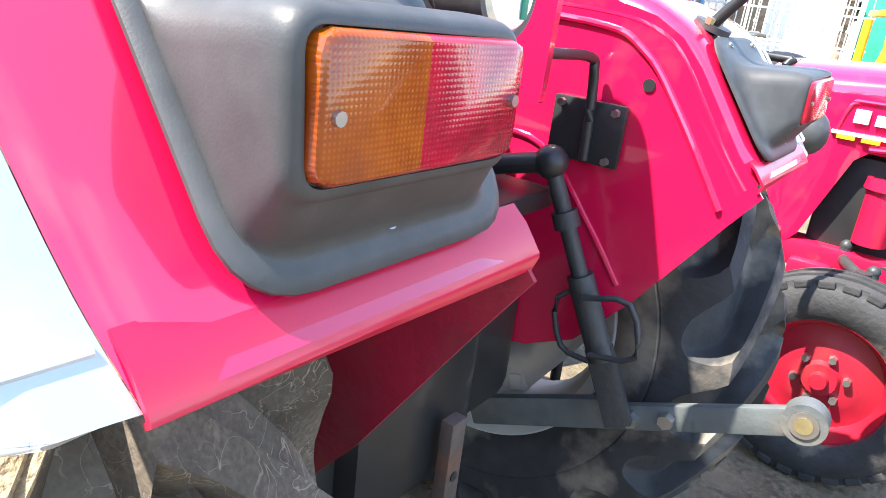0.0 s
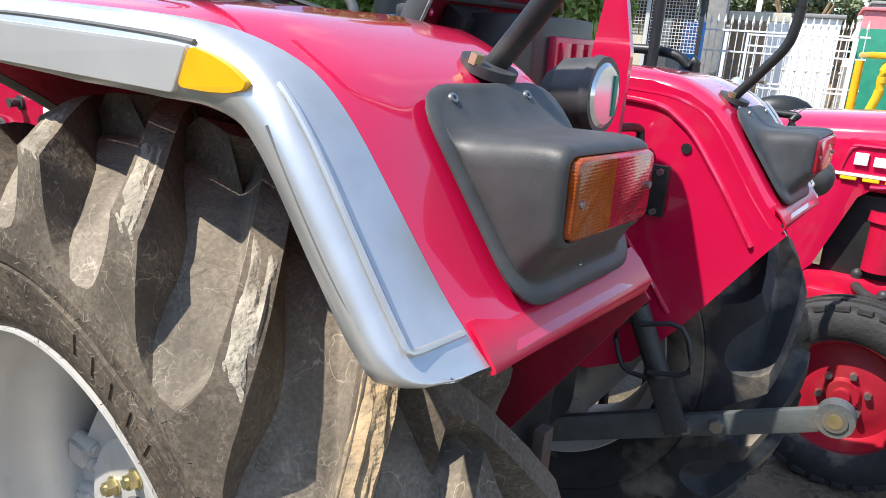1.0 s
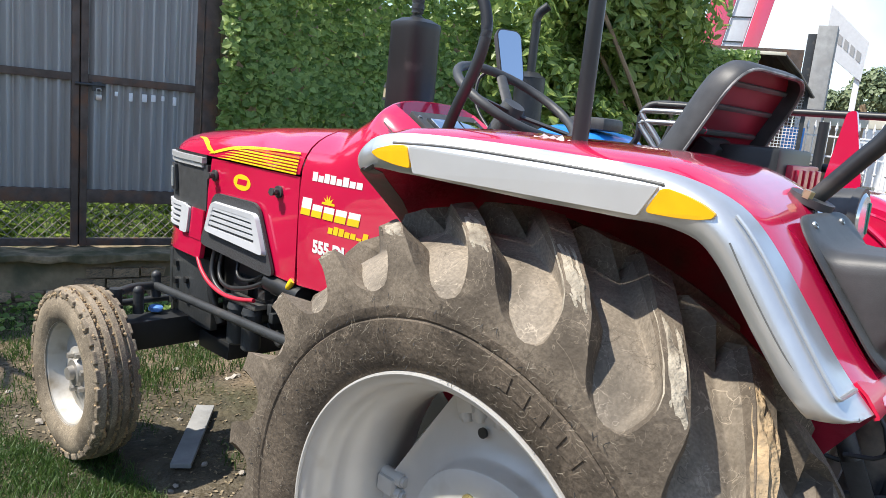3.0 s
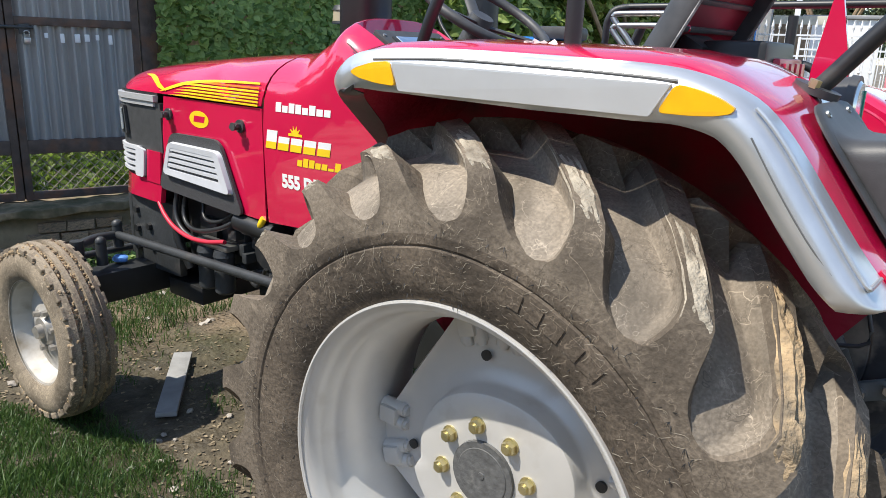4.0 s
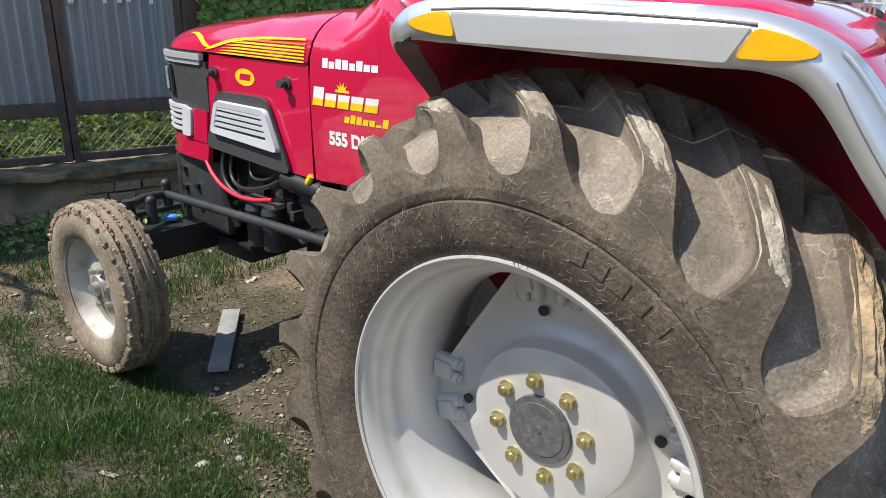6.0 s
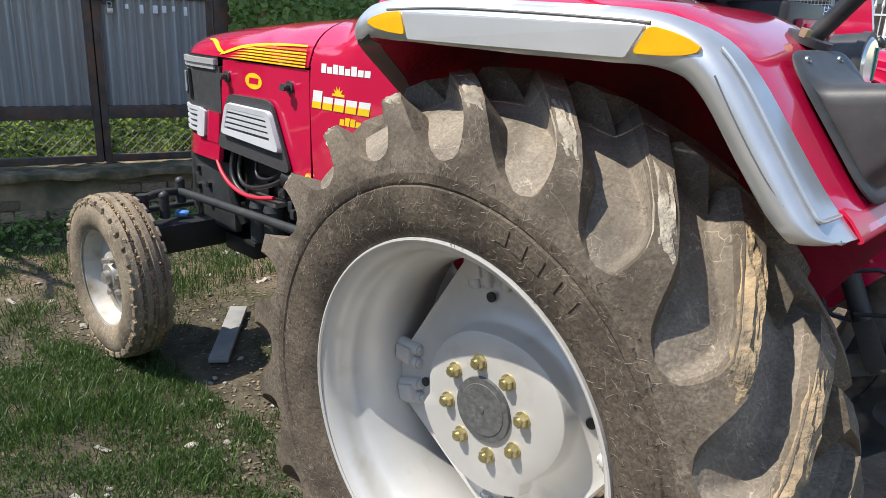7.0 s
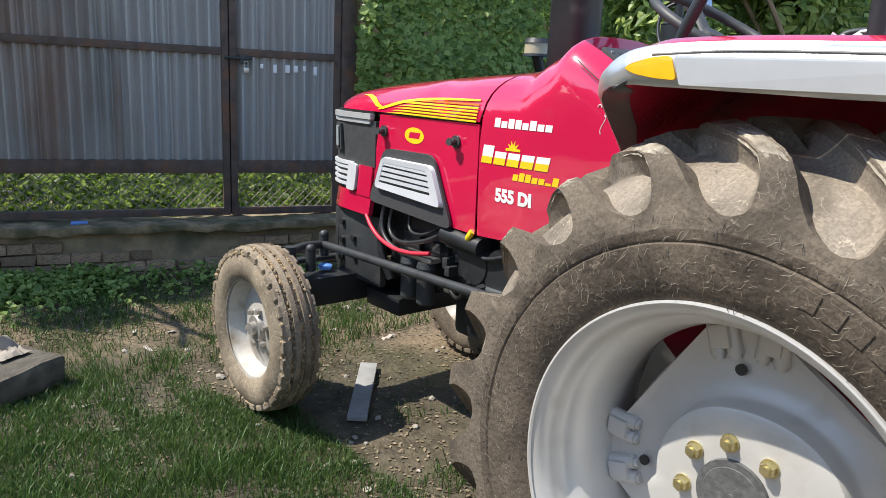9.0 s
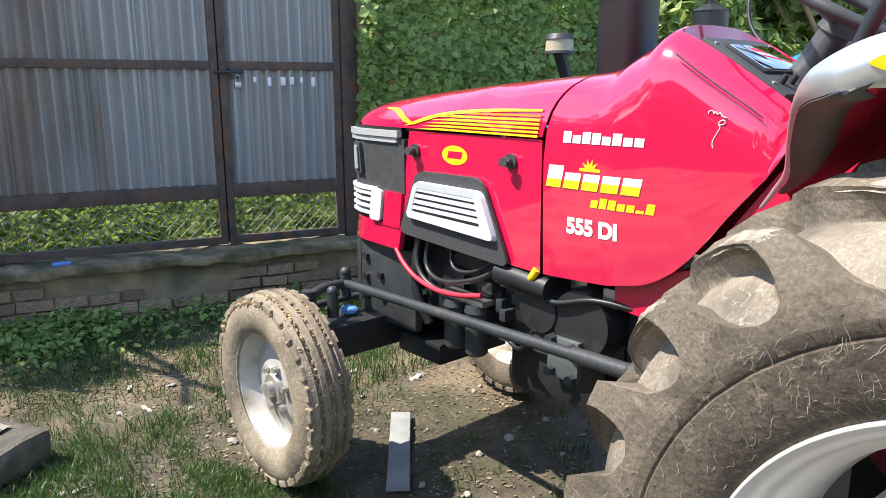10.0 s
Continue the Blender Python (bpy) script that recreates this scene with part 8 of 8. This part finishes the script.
def build_yellow_machine():
    y = thing("loader", "yellow construction machine parked by the fence", "machine", (0.22, 7.85, 0.0), 15)
    bm = bmesh.new()
    block(bm, (-0.55, -0.2, 0.5), (0.9, 0.5, 1.0), 0.06)
    part("body", bm, YELLOW_PAINT, y)
    for pts in ([(-0.5, -0.25, 0.7), (-0.35, -0.25, 1.2), (-0.28, -0.25, 1.55), (0.3, -0.25, 1.62)], [(-0.2, -0.3, 0.8), (0.05, -0.3, 1.25), (0.4, -0.3, 1.35)], [(-0.5, 0.3, 0.7), (-0.5, 0.3, 1.55)]):
        bm = bmesh.new()
        tube(bm, pts, 0.045)
        part("arm", bm, YELLOW_PAINT, y)
    bm = bmesh.new()
    block(bm, (-0.1, -0.1, 1.0), (0.6, 0.4, 1.45), 0.05)
    part("seat", bm, BLACK, y)
    bm = bmesh.new()
    block(bm, (-0.5, -0.3, 1.58), (0.9, 0.5, 1.64), 0.02)
    part("canopy", bm, YELLOW_PAINT, y)
    for x in (-0.35, 0.65):
        bm = bmesh.new()
        lathe(bm, [(-0.12, 0.14), (-0.13, 0.27), (-0.1, 0.32), (0.1, 0.32), (0.13, 0.27), (0.12, 0.14)], (x, -0.25, 0.33), 28)
        part("wheel", bm, TYRE_DARK, y)
    # a motorcycle's upper part by the fence foot
    m = thing("motorcycle", "dark motorcycle parked by the white fence", "motorcycle", (-0.55, 6.25, 0), 20)
    m.scale = (1.15, 1.15, 1.2)
    for x in (-0.6, 0.6):
        bm = bmesh.new()
        lathe(bm, [(-0.04, 0.2), (-0.05, 0.27), (0, 0.3), (0.05, 0.27), (0.04, 0.2)], (x, 0, 0.31), 24)
        part("wheel", bm, TYRE_DARK, m)
    bm = bmesh.new()
    ball(bm, (-0.1, 0, 0.85), 0.17, (1.5, 0.7, 0.8), 16)
    part("tank", bm, BLACK, m)
    bm = bmesh.new()
    block(bm, (0.1, -0.12, 0.72), (0.75, 0.12, 0.84), 0.05)
    part("seat", bm, PLASTIC, m)
    bm = bmesh.new()
    tube(bm, [(-0.6, 0, 0.31), (-0.45, 0, 0.8), (-0.35, 0, 1.05)], 0.03)
    tube(bm, [(-0.3, -0.35, 1.08), (-0.38, -0.15, 1.08), (-0.38, 0.15, 1.08), (-0.3, 0.35, 1.08)], 0.015)
    tube(bm, [(-0.4, 0, 0.7), (0.0, 0, 0.35), (0.6, 0, 0.31)], 0.03)
    part("frame", bm, STEEL, m)
    bm = bmesh.new()
    ball(bm, (-0.48, 0, 1.0), 0.1, (0.7, 1, 1), 14)
    part("headlamp", bm, LAMP_GLASS, m)


build_yellow_machine()


def build_far_trees():
    rng = random.Random(77)
    for k, (x, y, h, r) in enumerate(((-6.3, 23, 3.5, 1.3), (-5.1, 24, 3.5, 1.2), (-4.1, 23, 4.0, 1.2), (-3.1, 23.5, 3.8, 1.2), (-1.9, 25, 3.4, 1.2), (1.8, 26, 3.6, 1.5), (4.5, 25, 4.0, 1.8))):
        t = thing("tree", "distant leafy green tree behind the buildings", "tree", (x, y, 0), group="distant trees")
        bm = bmesh.new()
        tube(bm, [(0, 0, 0), (0.1, 0, h * 0.35), (0.0, 0.1, h * 0.7)], 0.14, sides=8)
        for j in range(5):
            a = rng.uniform(0, math.tau)
            tube(bm, [(0.05, 0, h * 0.45), (math.cos(a) * r * 0.4, math.sin(a) * r * 0.4, h * 0.62), (math.cos(a) * r * 0.7, math.sin(a) * r * 0.7, h * 0.8)], 0.05, sides=6)
        part("trunk", bm, WOOD, t)
        clumps = [(Vector((rng.gauss(0, r * 0.5), rng.gauss(0, r * 0.5), h * rng.uniform(0.5, 1.0))), rng.uniform(0.3, 0.6) * r * 0.6) for _ in range(14)]

        def spot(g, clumps=clumps):
            c, rad = g.choice(clumps)
            d = Vector((g.gauss(0, 1), g.gauss(0, 1), g.gauss(0, 1))).normalized()
            return c + d * rad * g.uniform(0.5, 1.1), d + Vector((0, 0, 0.4))
        ob = leaf_cloud("crown", FAR_TREE, rng, 4600, spot, 0.11, "", "")
        ob.parent = t


build_far_trees()


def build_across_the_yard():
    """Out-of-view house and trees which the glossy bonnet mirrors, and an added wall."""
    rng = random.Random(101)
    h = thing("house", "plain rendered house across the yard", "house", (-4.2, -11.0, 0))
    plaster = material("grey_house_plaster", (0.20, 0.185, 0.17), 0.9, vary=0.15, scale=2, second=(0.12, 0.11, 0.10), cover=0.35)
    bm = bmesh.new()
    block(bm, (-2.4, -4.0, 0), (2.4, 0, 3.0), 0.02)
    part("wall", bm, plaster, h)
    bm = bmesh.new()
    plate(bm, [(-2.8, 2.95), (0, 4.3), (2.8, 2.95), (2.8, 3.08), (0, 4.45), (-2.8, 3.08)], -4.3, 0.3)
    part("roof", bm, RUST, h, "brown pitched sheet roof")
    bm = bmesh.new()
    plate(bm, [(-2.35, 3.0), (0, 4.27), (2.35, 3.0)], -0.12, 0.0)
    part("gable", bm, plaster, h)
    for x in (-1.3, 1.3):
        bm = bmesh.new()
        block(bm, (x - 0.5, -0.02, 1.0), (x + 0.5, 0.03, 2.2), 0.01)
        w = part("window", bm, WHITE_TRIM, h)
        for u in (-0.24, 0.24):
            for z in (1.32, 1.88):
                bm = bmesh.new()
                block(bm, (x + u - 0.2, 0.025, z - 0.24), (x + u + 0.2, 0.036, z + 0.24))
                part("pane", bm, LAMP_GLASS, w)
    bm = bmesh.new()
    # unseen wall, added to close the open side for the reflections
    block(bm, (-16, -9.4, 0), (14, -9.2, 1.9), 0.01)
    tagged(part("wall_yard", bm, MORTAR), "plain unseen wall added to close the yard", "wall", kind="structure")
    for x, y, tall, r in ((-12.5, -11, 4.6, 1.7), (-9.5, -12, 5.2, 1.9), (0.2, -11.5, 4.4, 1.5), (2.6, -12.5, 5.4, 1.9), (5.6, -11.5, 4.6, 1.8), (9.0, -12, 5.0, 2.0)):
        t = thing("tree", "leafy green tree across the yard", "tree", (x, y, 0), group="trees across the yard")
        bm = bmesh.new()
        tube(bm, [(0, 0, 0), (0.1, 0, tall * 0.35), (0.0, 0.1, tall * 0.7)], 0.14, sides=8)
        for j in range(6):
            a = rng.uniform(0, math.tau)
            tube(bm, [(0.05, 0, tall * 0.4), (math.cos(a) * r * 0.4, math.sin(a) * r * 0.4, tall * 0.6), (math.cos(a) * r * 0.7, math.sin(a) * r * 0.7, tall * 0.8)], 0.05, sides=6)
        part("trunk", bm, WOOD, t)
        clumps = [(Vector((rng.gauss(0, r * 0.5), rng.gauss(0, r * 0.4), tall * rng.uniform(0.4, 1.0))), rng.uniform(0.35, 0.65) * r * 0.6) for _ in range(18)]

        def spot(g, clumps=clumps):
            c, rad = g.choice(clumps)
            d = Vector((g.gauss(0, 1), g.gauss(0, 1), g.gauss(0, 1))).normalized()
            return c + d * rad * g.uniform(0.5, 1.1), d + Vector((0, 0, 0.4))
        ob = leaf_cloud("crown", FAR_TREE, rng, 3600, spot, 0.15, "", "")
        ob.parent = t


build_across_the_yard()


# ---------------------------------------------------------------- small things
def build_side_tree():
    """The leafy tree at the end of the gate, whose crown shades the gate."""
    rng = random.Random(55)
    base = at_gate(-2.2, 0.1, 0.03)
    t = thing("tree", "leafy green tree overhanging the end of the gate", "tree", tuple(base))
    bm = bmesh.new()
    tube(bm, [(0, 0, 0), (0.05, -0.05, 1.0), (-0.05, 0.0, 2.0), (0.0, -0.1, 2.9)], 0.09, sides=10)
    for j in range(8):
        a = math.tau * j / 8
        tube(bm, [(0.0, 0, 1.6 + 0.1 * j), (math.cos(a) * 0.4, math.sin(a) * 0.4, 2.3 + 0.1 * j), (math.cos(a) * 0.8, math.sin(a) * 0.8, 2.6 + 0.1 * j)], 0.025, sides=6)
    part("trunk", bm, WOOD, t)
    clumps = [(Vector((rng.uniform(-0.1, 0.25), rng.uniform(-0.5, 0.42), rng.uniform(0.5, 2.7))), rng.uniform(0.16, 0.3)) for _ in range(16)]
    clumps += [(Vector((0.05 + rng.uniform(-0.1, 0.1), 0.55 + rng.uniform(-0.25, 0.1), 2.45 + rng.uniform(-0.1, 0.2))), 0.16) for _ in range(5)]
    clumps += [(Vector((0.0, 0.35 + rng.uniform(-0.15, 0.05), 0.9 + 0.25 * k)), 0.16) for k in range(6)]

    def spot(g):
        c, rad = g.choice(clumps)
        d = Vector((g.gauss(0, 1), g.gauss(0, 1), g.gauss(0, 1))).normalized()
        return c + d * rad * g.uniform(0.5, 1.1), d + Vector((0, 0, 0.4))
    ob = leaf_cloud("crown", BUSH, rng, 5200, spot, 0.055, "", "", long=1.8)
    ob.parent = t


build_side_tree()


def build_gate_creeper():
    rng = random.Random(66)
    def spot(g):
        s = g.choice((g.uniform(-1.3, 0.2), g.uniform(0.2, 1.0), g.uniform(-0.6, 0.1)))
        return at_gate(s, g.uniform(-0.10, 0.05), 2.42 + g.uniform(-0.05, 0.09)), GATE_OUT + Vector((0, 0, 1))
    ob = leaf_cloud("gate_creeper", IVY, rng, 900, spot, 0.045, "", "")
    tagged(ob, "thin green creeper along the top of the gate", "creeper", kind="stuff")
    def behind(g):
        o = g.uniform(-2.6, -0.15)
        s = g.uniform(-3.0, 1.0)
        return at_gate(s, o, 0.28 - 0.27 * o + 0.12 * noise.noise(Vector((s * 3, o * 3, 9))) + g.uniform(-0.10, 0.08)), Vector((0, 0, 1))
    ob = leaf_cloud("weeds", WEED, rng, 16000, behind, 0.055, "", "", long=1.8)
    tagged(ob, "sunlit green weeds growing behind the gate", "weeds", kind="stuff")
    def low(g):
        s = g.choice((g.uniform(-1.7, -0.9), g.uniform(-1.5, -0.7), g.uniform(-1.6, 0.6)))
        o = 0.3 + abs(g.gauss(0, 0.22))
        p = at_gate(s, o)
        return p + Vector((0, 0, ground_height(p.x, p.y) + g.uniform(0.0, 0.16) * max(0.2, 1 - o))), Vector((0.2, 0, 1))
    ob = leaf_cloud("weeds", IVY, rng, 2600, low, 0.032, "", "")
    tagged(ob, "low broad-leaved weeds at the foot of the wall", "weeds", kind="stuff")


build_gate_creeper()


def build_litter():
    rng = random.Random(91)
    # small stones
    shapes = []
    for k in range(5):
        bm = bmesh.new()
        lump(bm, (0, 0, 0), 1.0, rng, (1, 0.8, 0.5))
        me = bpy.data.meshes.new("stone")
        bm.to_mesh(me)
        bm.free()
        me.materials.append(STONE)
        shapes.append(me)
    for k in range(150):
        while True:
            x, y = rng.uniform(-4.0, -0.6), rng.uniform(-1.6, 1.8)
            q = Vector((x, y, 0)) - GATE_FOOT
            if q.dot(GATE_OUT) > 0.4:
                break
        o = tagged(new("stone", rng.choice(shapes)), "small dusty stone lying on the soil", "stone", group="loose stones")
        r = rng.uniform(0.006, 0.018) * (1.6 if rng.random() < 0.1 else 1)
        o.scale = (r, r, r)
        o.location = (x, y, ground_height(x, y) + r * 0.25)
        o.rotation_euler = (rng.uniform(-0.2, 0.2), rng.uniform(-0.2, 0.2), rng.uniform(0, 6.28))
    # scraps
    for k in range(16):
        x, y = rng.uniform(-3.4, -1.2), rng.uniform(-1.2, 1.2)
        bm = bmesh.new()
        w, l = rng.uniform(0.008, 0.02), rng.uniform(0.02, 0.05)
        a = rng.uniform(0, 6.28)
        m = Matrix.Translation((x, y, ground_height(x, y) + 0.006)) @ Euler((rng.uniform(-0.3, 0.3), rng.uniform(-0.3, 0.3), a)).to_matrix().to_4x4()
        sheet(bm, [[m @ Vector((u * l, v * w, 0.004 * math.sin(5 * u + k))) for v in (-1, -0.2, 0.5, 1)] for u in (-1, -0.3, 0.4, 1)])
        thick(bm, 0.0015)
        tagged(part("scrap", bm, TRASH), "pale scrap of litter on the soil", "litter", group="scraps of litter")
    bm = bmesh.new()
    block(bm, (-1.02, 0.10, 0.425), (-0.92, 0.16, 0.44), 0.004, GATE_M)
    tagged(part("packet", bm, BLUE_LITTER), "crumpled blue packet lying on the wall", "packet")
    # crumpled packet in the axle
    bm = bmesh.new()
    lump(bm, (-2.14, -0.30, 0.605), 0.03, rng, (1.4, 0.9, 0.6))
    tagged(part("packet", bm, BLUE_LITTER), "crumpled blue and white packet on the axle", "packet")
    # stone block and rags at the edge of the yard
    bm = bmesh.new()
    c = Vector((-2.98, -1.50, 0.02))
    m = Matrix.Translation(c) @ Euler((0, 0, radians(25))).to_matrix().to_4x4()
    block(bm, (-0.30, -0.22, 0.0), (0.26, 0.2, 0.13), 0.03, m)
    bmesh.ops.subdivide_edges(bm, edges=list(bm.edges), cuts=3, use_grid_fill=True)
    for v in bm.verts:
        v.co += Vector((noise.noise(v.co * 5), noise.noise(v.co * 5 + Vector((4, 0, 0))), noise.noise(v.co * 5 + Vector((0, 7, 0))))) * 0.02
    tagged(part("stone_block", bm, ROUGH_STONE), "rough grey stone block lying in the grass", "stone block")
    bm = bmesh.new()
    grid = []
    for i in range(26):
        row = []
        for j in range(16):
            u, v = i / 25, j / 15
            fold = abs(noise.noise(Vector((u * 5, v * 4, 16)))) + 0.5 * abs(noise.noise(Vector((u * 13, v * 10, 4))))
            x = -0.26 + 0.36 * u + 0.03 * noise.noise(Vector((u * 4, v * 4, 7)))
            y = 0.0 + 0.16 * v + 0.04 * noise.noise(Vector((u * 4, v * 3, 9)))
            row.append(m @ Vector((x, y, 0.138 + 0.10 * fold * math.sin(math.pi * u) ** 0.5 * math.sin(math.pi * v))))
        grid.append(row)
    sheet(bm, grid)
    thick(bm, 0.002)
    tagged(part("rag", bm, material("dirty_grey_cloth", (0.30, 0.265, 0.22), 0.9, vary=0.25, scale=12, second=(0.18, 0.15, 0.11), cover=0.4)), "pale crumpled rag on the stone block", "rag")
    # torn film on the fender
    bm = bmesh.new()
    grid = []
    for i in range(30):
        row = []
        for j in range(12):
            u, v = i / 29, j / 11
            fold = abs(noise.noise(Vector((u * 9, v * 5, 6)))) + 0.6 * abs(noise.noise(Vector((u * 21, v * 11, 2))))
            body = math.exp(-((u - 0.66) / 0.2) ** 2)
            x = -0.07 + 0.17 * u + 0.012 * noise.noise(Vector((u * 8, v * 6, 1)))
            y = -0.735 + (0.03 + 0.07 * body) * v + 0.014 * noise.noise(Vector((u * 10, v * 4, 3)))
            row.append((x, y, 1.5015 + fold * (0.006 + 0.026 * body) * math.sin(math.pi * v)))
        grid.append(row)
    sheet(bm, grid)
    tagged(part("plastic_film", bm, RAG), "torn pale plastic film on the red fender", "plastic film")


build_litter()


def build_leaf_litter():
    rng = random.Random(45)

    def spot(g):
        while True:
            x, y = g.uniform(-4.2, -0.8), g.uniform(-1.5, 1.9)
            back = (Vector((x, y, 0)) - GATE_FOOT).dot(GATE_OUT)
            if back > 0.3 and g.random() < 0.35 + 0.9 * noise.noise(Vector((x * 1.4, y * 1.4, 21))) + (0.5 if back < 1.3 else 0):
                return Vector((x, y, ground_height(x, y) + 0.004)), Vector((0, 0, 2.6))
    ob = leaf_cloud("leaf_litter", DEAD_LEAF, rng, 9000, spot, 0.0105, "", "", long=1.8)
    tagged(ob, "brown dead leaves and chips scattered on the soil", "leaf litter", kind="stuff")


build_leaf_litter()


# bricks that show in the low wall
def build_bricks():
    rng = random.Random(12)
    shapes = []
    for k in range(4):
        bm = bmesh.new()
        block(bm, (-0.5, -0.5, -0.5), (0.5, 0.5, 0.5))
        for v in bm.verts:
            v.co += Vector((rng.uniform(-0.05, 0.05), rng.uniform(-0.1, 0.1), rng.uniform(-0.07, 0.07)))
        me = bpy.data.meshes.new("brick")
        bm.to_mesh(me)
        bm.free()
        me.materials.append(BRICK)
        shapes.append(me)
    for row in range(4):
        z = 0.075 + 0.072 * row
        s = -2.6 + (0.11 if row % 2 else 0.0)
        while s < 0.9:
            l = rng.uniform(0.13, 0.215)
            if noise.noise(Vector((s * 1.3, row * 0.55, 3))) > (-0.3 if row < 3 else 0.05):
                o = new("brick", rng.choice(shapes))
                o.parent = wall_low
                o.matrix_basis = Matrix.Translation(at_gate(s + l / 2, 0.208 + rng.uniform(-0.014, 0.016), z)) @ Euler((0, 0, math.atan2(GATE_ALONG.y, GATE_ALONG.x) + rng.uniform(-0.04, 0.04))).to_matrix().to_4x4() @ Matrix.Diagonal((l - 0.012, 0.05, 0.058, 1))
            s += l


build_bricks()
